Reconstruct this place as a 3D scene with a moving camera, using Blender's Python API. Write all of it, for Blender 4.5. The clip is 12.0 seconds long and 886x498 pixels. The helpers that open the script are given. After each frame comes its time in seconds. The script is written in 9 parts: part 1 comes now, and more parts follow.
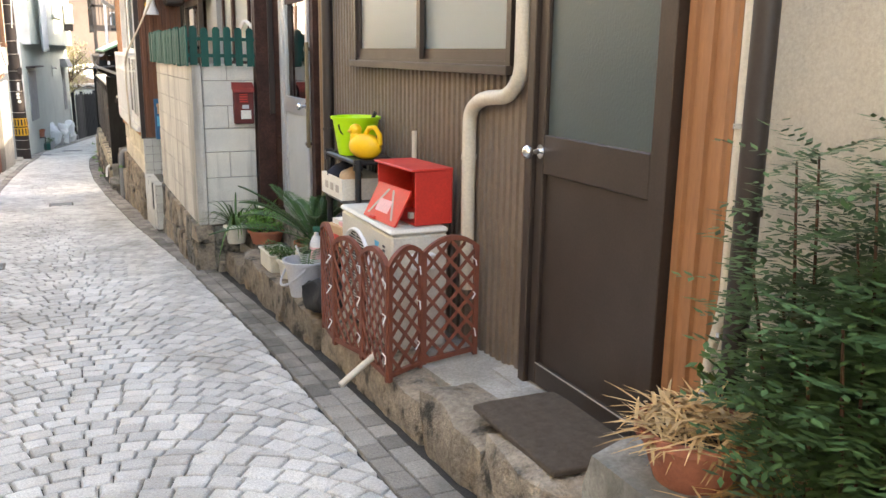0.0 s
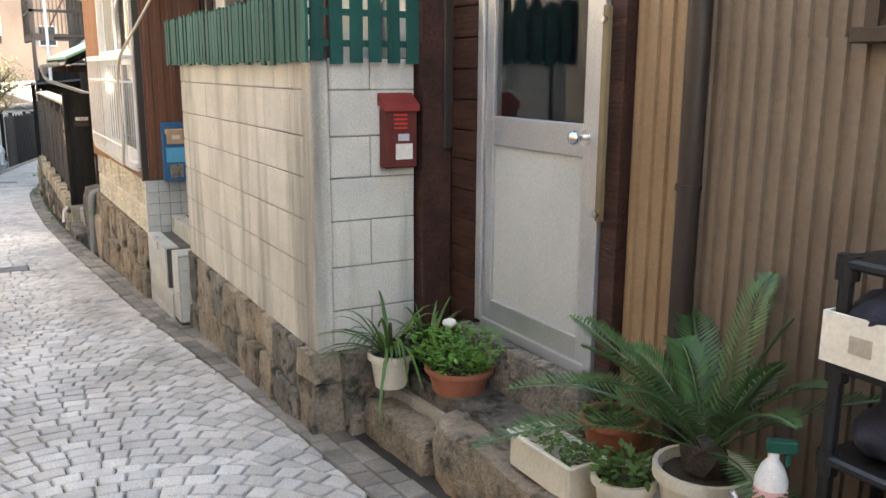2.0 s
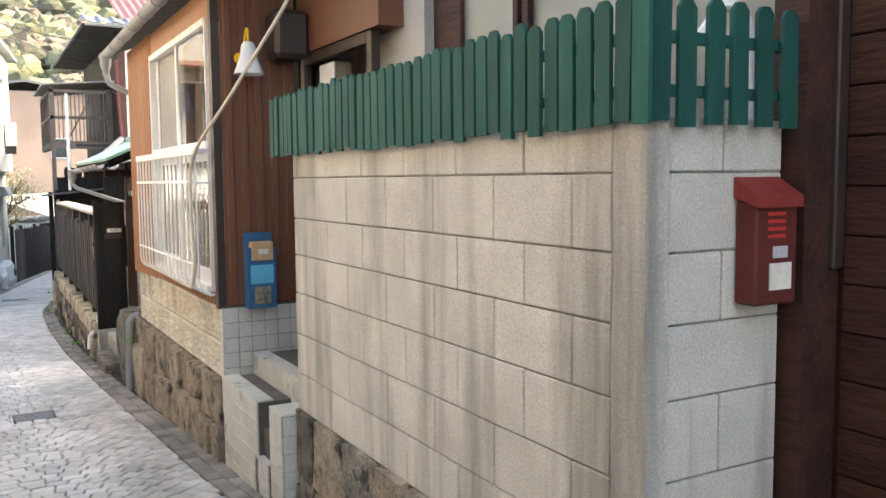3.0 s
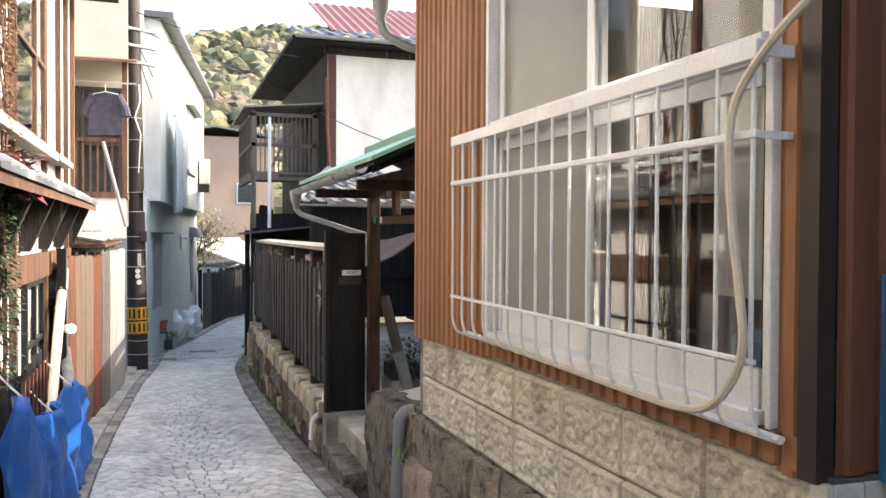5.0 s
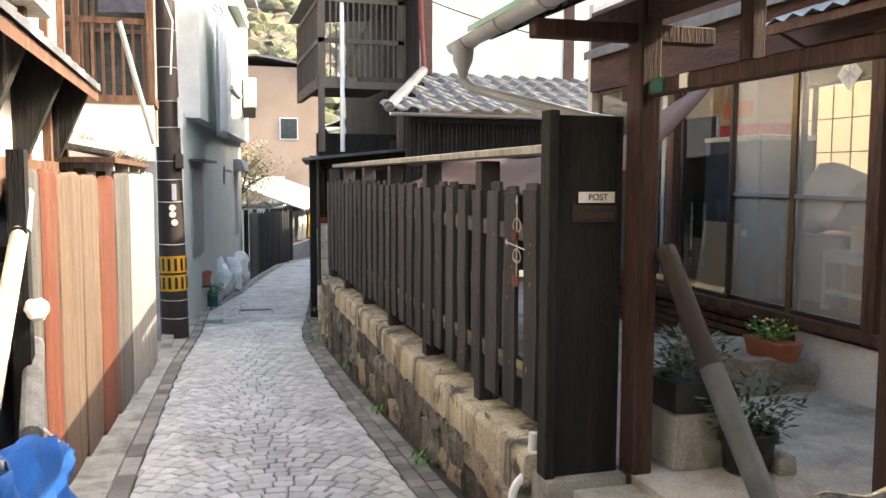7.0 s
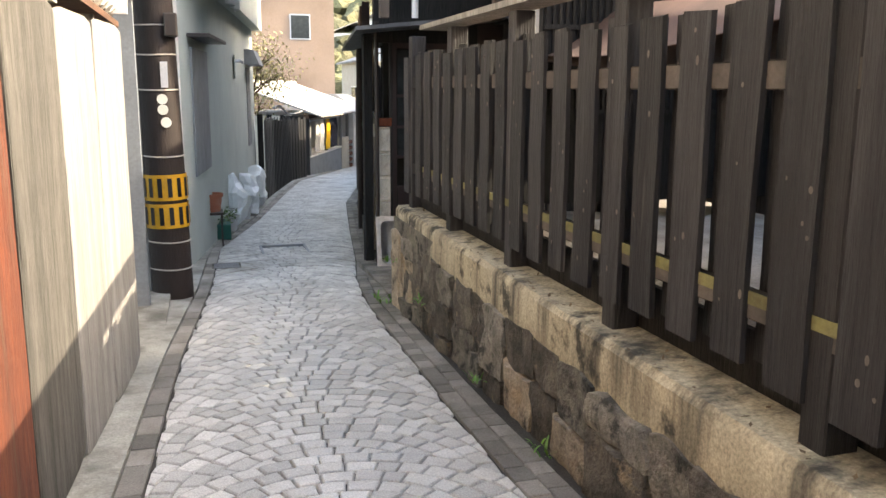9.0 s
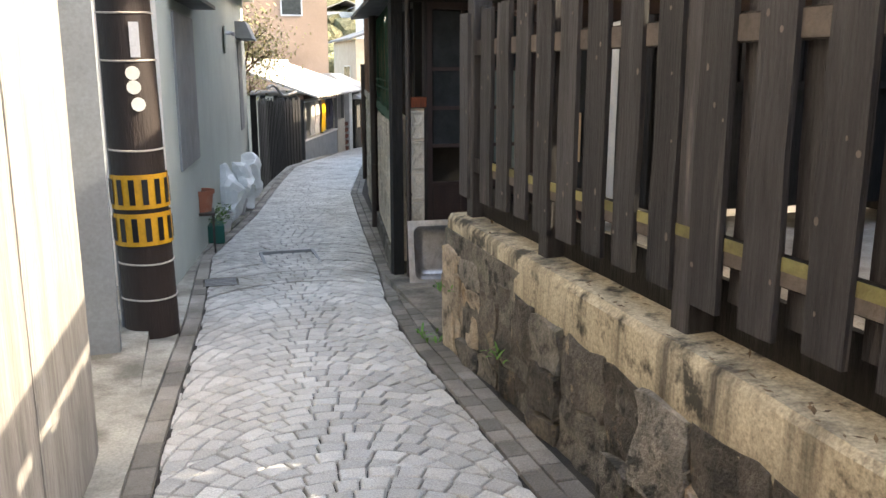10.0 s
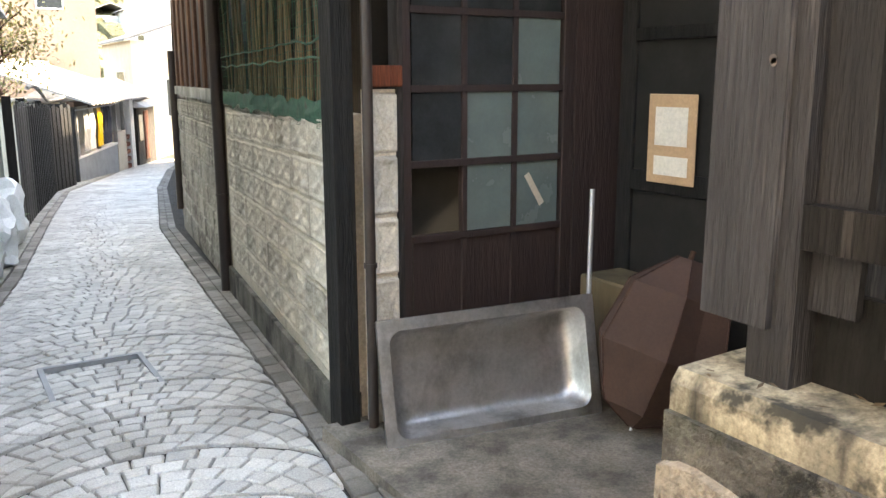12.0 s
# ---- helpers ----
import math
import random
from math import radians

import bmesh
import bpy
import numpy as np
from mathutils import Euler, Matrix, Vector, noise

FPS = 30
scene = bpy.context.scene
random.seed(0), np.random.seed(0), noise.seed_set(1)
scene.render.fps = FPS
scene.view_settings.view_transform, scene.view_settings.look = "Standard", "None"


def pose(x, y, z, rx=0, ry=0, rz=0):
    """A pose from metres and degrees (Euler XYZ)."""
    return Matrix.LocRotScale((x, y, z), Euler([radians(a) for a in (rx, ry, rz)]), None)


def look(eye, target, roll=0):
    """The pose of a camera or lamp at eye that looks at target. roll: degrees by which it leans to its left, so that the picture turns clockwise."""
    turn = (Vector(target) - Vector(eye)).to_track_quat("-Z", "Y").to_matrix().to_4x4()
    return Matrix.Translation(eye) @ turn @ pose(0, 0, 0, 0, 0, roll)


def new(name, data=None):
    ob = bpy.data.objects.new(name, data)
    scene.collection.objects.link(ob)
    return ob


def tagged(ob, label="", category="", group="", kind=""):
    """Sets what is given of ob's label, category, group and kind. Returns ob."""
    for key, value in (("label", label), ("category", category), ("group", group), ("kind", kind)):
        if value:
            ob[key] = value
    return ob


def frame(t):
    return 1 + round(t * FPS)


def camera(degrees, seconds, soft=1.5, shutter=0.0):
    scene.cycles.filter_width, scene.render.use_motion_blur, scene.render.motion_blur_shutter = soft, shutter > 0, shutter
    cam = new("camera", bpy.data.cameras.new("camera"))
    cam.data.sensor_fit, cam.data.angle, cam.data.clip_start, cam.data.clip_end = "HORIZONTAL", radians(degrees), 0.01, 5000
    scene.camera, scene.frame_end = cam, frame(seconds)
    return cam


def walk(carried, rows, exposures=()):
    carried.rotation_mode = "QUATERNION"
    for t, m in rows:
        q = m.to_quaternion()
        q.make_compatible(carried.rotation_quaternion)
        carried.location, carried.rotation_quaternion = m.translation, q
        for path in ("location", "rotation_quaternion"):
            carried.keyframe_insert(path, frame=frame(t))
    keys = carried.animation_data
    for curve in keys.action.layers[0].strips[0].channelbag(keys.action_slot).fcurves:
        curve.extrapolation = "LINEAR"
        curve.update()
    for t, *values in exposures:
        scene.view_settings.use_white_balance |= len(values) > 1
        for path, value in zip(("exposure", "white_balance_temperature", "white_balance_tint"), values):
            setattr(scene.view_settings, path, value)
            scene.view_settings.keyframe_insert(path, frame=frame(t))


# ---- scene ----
cam = camera(55.6, 12.0)
METRES, EYE, TILT, LEAN, TURN = 24.5, 1.45, 0.0, 0.0, -24.5
ROWS = [
    (0.0, 0.0, 0.0, 0.0, 0.18, -13.1, -0.77),
    (0.5, -0.0193, 0.0338, -0.0036, -1.23, -13.28, -0.68),
    (1.0, -0.0384, 0.0704, -0.0053, -2.35, -13.69, -0.55),
    (1.5, -0.0587, 0.1057, -0.0065, -3.3, -13.87, -0.43),
    (2.0, -0.0777, 0.1407, -0.0069, -4.46, -11.96, -0.34),
    (2.5, -0.0988, 0.1778, -0.0086, -5.55, -7.93, -0.07),
    (4.5, -0.1725, 0.3284, -0.0193, 3.69, -0.78, -0.22),
    (5.0, -0.1914, 0.3661, -0.0218, 6.05, -1.09, -0.3),
    (5.5, -0.2105, 0.4055, -0.0247, 6.97, -1.5, -0.35),
    (6.0, -0.2293, 0.4431, -0.0265, 7.67, -1.97, -0.3),
    (6.5, -0.2474, 0.4844, -0.0309, 8.11, -2.85, -0.23),
    (7.0, -0.2662, 0.5235, -0.0336, 8.4, -4.91, -0.23),
    (7.5, -0.2828, 0.5641, -0.0378, 8.47, -6.82, -0.36),
    (9.5, -0.3542, 0.7128, -0.0485, 8.69, -11.61, -0.26),
    (10.0, -0.3696, 0.7489, -0.0501, 7.98, -12.13, 0.03),
    (10.5, -0.3846, 0.7874, -0.0531, 3.91, -12.37, 0.47),
    (11.0, -0.3992, 0.8244, -0.0556, -2.63, -12.57, 0.49),
    (11.5, -0.4134, 0.8623, -0.0585, -5.93, -12.29, 0.36),
    (12.0, -0.4281, 0.8998, -0.0623, -6.79, -11.46, 0.19),
]
EXPOSURES = [(t, stops, kelvin, 9) for t, stops, kelvin in ((0.0, 3.65, 8000), (2.5, 3.45, 7600), (4.5, 2.95, 6900), (5.5, 2.7, 7000), (7.0, 3.12, 7600), (9.5, 3.17, 7900), (10.5, 3.45, 7800), (11.0, 3.7, 8200), (12.0, 4.15, 8400))]
walk(cam, [(t, pose(0, 0, EYE, TILT, LEAN, TURN) @ pose(METRES * x, METRES * y, METRES * z, 90 + pitch, roll, yaw)) for t, x, y, z, yaw, pitch, roll in ROWS], EXPOSURES)

# ---- light ----
SUN_EL, SUN_AZ = 35.5, -6.0            # degrees; azimuth counted from +x towards +y
_s = Vector((math.cos(radians(SUN_EL)) * math.cos(radians(SUN_AZ)), math.cos(radians(SUN_EL)) * math.sin(radians(SUN_AZ)), math.sin(radians(SUN_EL))))
sun = new("sun", bpy.data.lights.new("sun", "SUN"))
sun.data.energy, sun.data.angle, sun.data.color = 1.75, radians(0.55), (1.0, 0.93, 0.82)
sun.matrix_world = look(_s * 60, (0, 0, 0))
world = bpy.data.worlds.new("sky")
scene.world = world
world.use_nodes = True
_n, _l = world.node_tree.nodes, world.node_tree.links
_sky = _n.new("ShaderNodeTexSky")
_sky.sky_type, _sky.sun_disc = "NISHITA", False
_sky.sun_elevation, _sky.sun_rotation = radians(SUN_EL), radians(90 - SUN_AZ)
_sky.air_density, _sky.dust_density, _sky.ozone_density = 1.0, 3.0, 1.0
_l.new(_sky.outputs[0], _n["Background"].inputs[0])
_n["Background"].inputs[1].default_value = 0.15


# ---- helpers of this scene ----
def lerp(pts, v):
    return float(np.interp(v, [p[0] for p in pts], [p[1] for p in pts]))


GROUND = [(-60, 3.5), (-5, .33), (0, 0), (6.3, -.416), (15.8, -1.06), (18.6, -1.22), (29.5, -1.78), (90, -5)]
LEFT = [(-20, -1.2), (18, -1.22), (20, -1.17), (23.3, -1.03), (24.3, -.98), (26.9, -.77), (29.8, -.63), (33.5, .1), (40, 1.15), (45.7, 2.15), (52, 4.2), (60, 6.5), (73, 11)]
RIGHT = [(-20, 1.25), (5, 1.28), (8, 1.2), (11.5, 1.0), (16, .87), (19, .8), (22.6, .82), (25.7, .92), (27, 1.05), (28.3, 1.27), (31.3, 1.7), (36.6, 2.5), (45, 4.35), (53.6, 6.6), (60, 8.7), (73, 13)]


def G(y):
    return lerp(GROUND, y)


def LX(y):
    return lerp(LEFT, y)


def RX(y):
    return lerp(RIGHT, y)


def box(bm, x0, x1, y0, y1, z0, z1, m=None):
    r = bmesh.ops.create_cube(bm, size=1)
    mm = Matrix.LocRotScale(((x0 + x1) / 2, (y0 + y1) / 2, (z0 + z1) / 2), None, (abs(x1 - x0), abs(y1 - y0), abs(z1 - z0)))
    bmesh.ops.transform(bm, matrix=(m @ mm) if m else mm, verts=r["verts"])
    return r["verts"]


def hexa(bm, pts):
    """A block from eight corners: four below, then four above, both counter-clockwise."""
    v = [bm.verts.new(p) for p in pts]
    for f in ((3, 2, 1, 0), (4, 5, 6, 7), (0, 1, 5, 4), (1, 2, 6, 5), (2, 3, 7, 6), (3, 0, 4, 7)):
        bm.faces.new([v[i] for i in f])
    return v


def cyl(bm, a, b, r0, r1=None, seg=12, caps=True):
    a, b = Vector(a), Vector(b)
    d = b - a
    r = bmesh.ops.create_cone(bm, cap_ends=caps, segments=seg, radius1=r0, radius2=r0 if r1 is None else r1, depth=d.length)
    bmesh.ops.transform(bm, matrix=Matrix.Translation((a + b) / 2) @ d.to_track_quat("Z", "Y").to_matrix().to_4x4(), verts=r["verts"])
    return r["verts"]


def ball(bm, c, r, sx=1, sy=1, sz=1, sub=2):
    q = bmesh.ops.create_icosphere(bm, subdivisions=sub, radius=r)
    bmesh.ops.transform(bm, matrix=Matrix.LocRotScale(c, None, (sx, sy, sz)), verts=q["verts"])
    return q["verts"]


def tube(bm, pts, r, seg=8):
    """A bent tube through points, with round joints."""
    pts = [Vector(p) for p in pts]
    rings, last, q = [], None, None
    for i, p in enumerate(pts):
        d = (pts[min(i + 1, len(pts) - 1)] - pts[max(i - 1, 0)]).normalized()
        q = d.to_track_quat("Z", "Y") if q is None else last.rotation_difference(d) @ q
        last = d
        rr = r[i] if isinstance(r, (list, tuple)) else r
        rings.append([bm.verts.new(p + q @ Vector((rr * math.cos(k * math.tau / seg), rr * math.sin(k * math.tau / seg), 0))) for k in range(seg)])
    for a, b in zip(rings, rings[1:]):
        for k in range(seg):
            bm.faces.new((a[k], a[(k + 1) % seg], b[(k + 1) % seg], b[k]))
    bm.faces.new(rings[0][::-1])
    bm.faces.new(rings[-1])


def arc_pts(pts, r=0.05, n=4):
    """Round the corners of a line of points."""
    pts = [Vector(p) for p in pts]
    out = [pts[0]]
    for a, b, c in zip(pts, pts[1:], pts[2:]):
        u, w = (a - b).normalized(), (c - b).normalized()
        rr = min(r, (a - b).length * .45, (c - b).length * .45)
        p, q = b + u * rr, b + w * rr
        for k in range(n + 1):
            s = k / n
            out.append(p * (1 - s) ** 2 + b * 2 * s * (1 - s) + q * s * s)
    return out + [pts[-1]]


def lathe(bm, prof, seg=20, c=(0, 0, 0)):
    """Turned shape from (radius, height) pairs round a vertical axis."""
    c = Vector(c)
    rings = []
    for r, z in prof:
        rings.append([bm.verts.new(c + Vector((max(r, .0005) * math.cos(k * math.tau / seg), max(r, .0005) * math.sin(k * math.tau / seg), z))) for k in range(seg)])
    for a, b in zip(rings, rings[1:]):
        for k in range(seg):
            bm.faces.new((a[k], a[(k + 1) % seg], b[(k + 1) % seg], b[k]))
    bm.faces.new(rings[0][::-1])
    bm.faces.new(rings[-1])


def smooth(ob, deg=40):
    for p in ob.data.polygons:
        p.use_smooth = True
    ob.data.set_sharp_from_angle(angle=radians(deg))
    return ob


def mesh_ob(name, bm, mat, parent=None, bevel=0.0, label="", sm=False):
    if bevel:
        bmesh.ops.bevel(bm, geom=[e for e in bm.edges if e.is_manifold and e.calc_face_angle(0) > .5], offset=bevel, segments=1, affect="EDGES", clamp_overlap=True)
    bmesh.ops.recalc_face_normals(bm, faces=bm.faces)
    me = bpy.data.meshes.new(name)
    bm.to_mesh(me)
    bm.free()
    for m in (mat if isinstance(mat, (list, tuple)) else [mat]):
        me.materials.append(m)
    ob = new(name, me)
    if parent:
        ob.parent = parent
    if label:
        ob["label"] = label
    if sm:
        smooth(ob)
    if mat in (M_GLASS, M_FROST, M_FROSTD):
        ob.visible_shadow = False
    return ob


def part(name, bm, mat, parent, label="", bevel=0.0, sm=False):
    """One mesh under a thing; the mesh is given in the thing's own space."""
    return mesh_ob(name, bm, mat, parent, bevel, label, sm)


def thing(name, label, category, at=(0, 0, 0), rz=0, group="", kind=""):
    ob = new(name)
    ob.matrix_world = pose(*at, 0, 0, rz)
    ob.empty_display_size = .1
    return tagged(ob, label, category, group, kind)


def structure(name, bm, mat, label, category="wall", bevel=0.0, sm=False):
    return tagged(mesh_ob(name, bm, mat, None, bevel, "", sm), label, category, "", "structure")


def bx(*a):
    bm = bmesh.new()
    box(bm, *a)
    return bm


# ---- materials ----
def mat(name, c1, c2=None, rough=.8, metal=0.0, scale=6.0, fine=60.0, bump=.15, stain=None, stain_amt=.5, stain_scale=(3, 3, .6), stain_at=.55, rnd=.0, island=.0, stretch=(1, 1, 1), depth=.01, spec=.4, fine_amt=.14, third=None, third_at=.62, third_scale=4.0, world=False):
    m = bpy.data.materials.new(name)
    m.use_nodes = True
    nt = m.node_tree
    N, Lk = nt.nodes, nt.links
    b = N["Principled BSDF"]
    c2 = c2 or [v * .75 for v in c1]
    tc = N.new("ShaderNodeTexCoord")
    oi = N.new("ShaderNodeObjectInfo")
    off = N.new("ShaderNodeVectorMath")
    off.operation = "MULTIPLY_ADD"
    Lk.new(oi.outputs["Random"], off.inputs[0])
    off.inputs[1].default_value = (37, 53, 71)
    Lk.new(N.new("ShaderNodeNewGeometry").outputs["Position"] if world else tc.outputs["Object"], off.inputs[2])
    if world:
        off.inputs[1].default_value = (0, 0, 0)

    def noise_tex(sc, st, detail=4, rough_=.6):
        mp = N.new("ShaderNodeMapping")
        mp.inputs["Scale"].default_value = st
        Lk.new(off.outputs[0], mp.inputs[0])
        t = N.new("ShaderNodeTexNoise")
        t.inputs["Scale"].default_value, t.inputs["Detail"].default_value, t.inputs["Roughness"].default_value = sc, detail, rough_
        Lk.new(mp.outputs[0], t.inputs["Vector"])
        return t.outputs[0]

    def ramp(src, lo, hi):
        r = N.new("ShaderNodeMapRange")
        r.inputs[1].default_value, r.inputs[2].default_value = lo, hi
        Lk.new(src, r.inputs[0])
        return r.outputs[0]

    def mix(f, a, c, mode="MIX"):
        x = N.new("ShaderNodeMix")
        x.data_type, x.blend_type = "RGBA", mode
        for sock, v in ((x.inputs[0], f), (x.inputs[6], a), (x.inputs[7], c)):
            if hasattr(v, "is_output"):
                Lk.new(v, sock)
            elif isinstance(v, (int, float)):
                sock.default_value = v
            else:
                sock.default_value = (*v, 1)
        return x.outputs[2]

    big = noise_tex(scale, stretch)
    fin = noise_tex(fine, stretch, 3, .7)
    col = mix(ramp(big, .3, .7), c1, c2)
    g = N.new("ShaderNodeMapRange")
    g.inputs[1].default_value, g.inputs[2].default_value, g.inputs[3].default_value, g.inputs[4].default_value = .25, .75, 1 - fine_amt, 1 + fine_amt
    Lk.new(fin, g.inputs[0])
    gc = N.new("ShaderNodeCombineColor")
    for k in range(3):
        Lk.new(g.outputs[0], gc.inputs[k])
    col = mix(1.0, col, gc.outputs[0], "MULTIPLY")
    if third:
        col = mix(ramp(noise_tex(third_scale, stretch, 5, .65), third_at, third_at + .1), col, third)
    if stain:
        f = ramp(noise_tex(1.0, stain_scale, 5, .65), stain_at, stain_at + .2)
        fm = N.new("ShaderNodeMath")
        fm.operation = "MULTIPLY"
        fm.inputs[1].default_value = stain_amt
        Lk.new(f, fm.inputs[0])
        col = mix(fm.outputs[0], col, stain)
    for amt, src in ((rnd, oi.outputs["Random"]), (island, None)):
        if amt:
            if src is None:
                src = N.new("ShaderNodeNewGeometry").outputs["Random Per Island"]
            r = N.new("ShaderNodeMapRange")
            r.inputs[3].default_value, r.inputs[4].default_value = 1 - amt, 1 + amt
            Lk.new(src, r.inputs[0])
            cc = N.new("ShaderNodeCombineColor")
            for k in range(3):
                Lk.new(r.outputs[0], cc.inputs[k])
            col = mix(1.0, col, cc.outputs[0], "MULTIPLY")
    Lk.new(col, b.inputs["Base Color"])
    rr = N.new("ShaderNodeMapRange")
    rr.inputs[3].default_value, rr.inputs[4].default_value = max(.02, rough - .1), min(1, rough + .1)
    Lk.new(big, rr.inputs[0])
    Lk.new(rr.outputs[0], b.inputs["Roughness"])
    b.inputs["Metallic"].default_value = metal
    b.inputs["Specular IOR Level"].default_value = spec
    if bump:
        ad = N.new("ShaderNodeMath")
        ad.operation = "ADD"
        Lk.new(big, ad.inputs[0])
        Lk.new(fin, ad.inputs[1])
        bp = N.new("ShaderNodeBump")
        bp.inputs["Strength"].default_value, bp.inputs["Distance"].default_value = min(1, bump * 2), depth
        Lk.new(ad.outputs[0], bp.inputs["Height"])
        Lk.new(bp.outputs[0], b.inputs["Normal"])
    return m


def glass_mat(name, tint, rough=.02, trans=1.0, bump=0):
    m = bpy.data.materials.new(name)
    m.use_nodes = True
    b = m.node_tree.nodes["Principled BSDF"]
    b.inputs["Base Color"].default_value = (*tint, 1)
    b.inputs["Roughness"].default_value = rough
    b.inputs["Transmission Weight"].default_value = trans
    b.inputs["IOR"].default_value = 1.45
    if bump:
        t = m.node_tree.nodes.new("ShaderNodeTexNoise")
        t.inputs["Scale"].default_value = bump
        bp = m.node_tree.nodes.new("ShaderNodeBump")
        bp.inputs["Strength"].default_value, bp.inputs["Distance"].default_value = .35, .004
        m.node_tree.links.new(t.outputs[0], bp.inputs["Height"])
        m.node_tree.links.new(bp.outputs[0], b.inputs["Normal"])
    return m


M_SETT = mat("granite_sett", (.55, .535, .50), (.40, .39, .36), .52, scale=1.6, fine=120, bump=.45, island=.19, depth=.004, stain=(.21, .19, .16), stain_amt=.65, stain_scale=(1.3, .7, 1), stain_at=.5, fine_amt=.38, spec=.5)
M_JOINT = mat("joint_mortar", (.042, .038, .032), (.022, .02, .017), .95, scale=4, fine=90, bump=.3)
M_CONC = mat("concrete", (.38, .37, .33), (.24, .23, .20), .9, scale=4, fine=70, bump=.4, fine_amt=.3, stain=(.10, .095, .08), stain_amt=.8, stain_scale=(2.6, 2.6, 1.4), stain_at=.46)
M_SLAB = mat("concrete_slab", (.46, .43, .38), (.30, .28, .24), .9, scale=4, fine=80, bump=.35, fine_amt=.3, stain=(.13, .115, .095), stain_amt=.75, stain_scale=(3, 2, 2), stain_at=.5)
M_BLOCK = mat("concrete_block", (.64, .61, .545), (.52, .50, .45), .92, scale=4, fine=130, bump=.5, fine_amt=.28, stain=(.17, .16, .14), stain_amt=.8, stain_scale=(2.6, 2.6, .25), stain_at=.46, rnd=.04, third=(.36, .25, .15), third_at=.72, third_scale=3, depth=.004, world=True)
M_STONE = mat("old_stone", (.40, .33, .25), (.17, .145, .115), .92, scale=7, fine=45, bump=.9, fine_amt=.35, rnd=.25, depth=.03, third=(.06, .055, .045), third_at=.56, third_scale=7, stain=(.42, .28, .15), stain_amt=.6, stain_scale=(3, 3, 3), stain_at=.55)
M_DSTONE = mat("dark_stone", (.27, .245, .205), (.09, .085, .075), .92, scale=7, fine=45, bump=.9, fine_amt=.35, rnd=.3, depth=.03, third=(.04, .04, .035), third_at=.53, third_scale=8, stain=(.10, .12, .04), stain_amt=.5, stain_scale=(3, 3, 3), stain_at=.58)
M_BROWN = mat("brown_corrugated_metal", (.175, .135, .102), (.135, .10, .075), .5, scale=2, fine=40, bump=.05, stain=(.17, .12, .075), stain_amt=.5, stain_scale=(4, 4, .5), stain_at=.55)
M_ORANGE = mat("orange_brown_siding", (.33, .155, .07), (.26, .115, .05), .5, scale=2, fine=60, bump=.04, stretch=(1, 1, .2), stain=(.16, .07, .035), stain_amt=.4, stain_scale=(6, 6, .4))
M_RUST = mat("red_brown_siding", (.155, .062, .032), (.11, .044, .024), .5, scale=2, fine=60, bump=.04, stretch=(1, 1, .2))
M_ALB = mat("brown_anodised_aluminium", (.062, .046, .037), (.05, .037, .03), .38, .35, scale=3, fine=90, bump=.02)
M_AL = mat("aluminium", (.55, .56, .58), (.47, .48, .5), .38, .75, scale=3, fine=90, bump=.02)
M_WHITE = mat("white_painted_metal", (.74, .74, .74), (.64, .64, .63), .4, scale=4, fine=90, bump=.03, stain=(.35, .32, .28), stain_amt=.35, stain_scale=(6, 6, 2))
M_PLASTER = mat("white_plaster", (.58, .55, .50), (.46, .43, .39), .92, scale=2, fine=60, bump=.15, stain=(.33, .30, .26), stain_amt=.55, stain_scale=(1.2, 1.2, .5), stain_at=.48)
M_LPLASTER = mat("left_white_plaster", (.64, .62, .59), (.52, .50, .47), .9, scale=2, fine=60, bump=.1, stain=(.4, .36, .3), stain_amt=.3, stain_scale=(2, 2, .6))
M_BEIGE = mat("beige_plaster", (.42, .38, .31), (.36, .32, .26), .92, scale=2, fine=90, bump=.2)
M_GREYG = mat("grey_green_mortar", (.50, .54, .50), (.44, .48, .45), .9, scale=1.6, fine=90, bump=.1, stain=(.33, .36, .33), stain_amt=.4, stain_scale=(2, 2, .4))
M_BLACK = mat("charred_black_wood", (.014, .013, .012), (.007, .007, .007), .8, scale=8, fine=60, bump=.45, fine_amt=.5, spec=.25, stretch=(1, 1, .12), rnd=.3, island=.2)
M_DWOOD = mat("dark_weathered_wood", (.030, .0268, .0252), (.012, .011, .0107), .85, scale=9, fine=70, bump=.5, stretch=(1, 1, .07), rnd=.35, fine_amt=.5, spec=.2, third=(.095, .086, .077), third_at=.60, third_scale=11)
M_RWOOD = mat("red_brown_wood", (.062, .025, .017), (.028, .012, .009), .65, scale=8, fine=60, bump=.45, fine_amt=.45, spec=.3, stretch=(1, .15, 1), rnd=.15)
M_POST = mat("brown_wood_post", (.12, .062, .038), (.055, .03, .02), .8, scale=9, fine=60, bump=.4, fine_amt=.45, spec=.25, stretch=(1, 1, .1), rnd=.15)
M_GATEWOOD = mat("dark_gate_timber", (.050, .024, .016), (.018, .010, .008), .75, scale=9, fine=70, bump=.4, fine_amt=.5, spec=.3, stretch=(1, 1, .1), rnd=.2)
M_GWOOD = mat("grey_weathered_wood", (.34, .32, .285), (.19, .175, .155), .9, scale=14, fine=80, bump=.7, stretch=(1, 1, .04), rnd=.15, fine_amt=.45)
M_OWOOD = mat("orange_stained_wood", (.155, .038, .014), (.075, .021, .010), .88, scale=12, fine=130, bump=.6, stretch=(1, 1, .05), rnd=.2, fine_amt=.6, third=(.12, .085, .058), third_at=.56, third_scale=6)
M_TILE = mat("dark_roof_tile", (.12, .125, .13), (.07, .07, .075), .55, scale=5, fine=60, bump=.2, rnd=.2, island=.25)
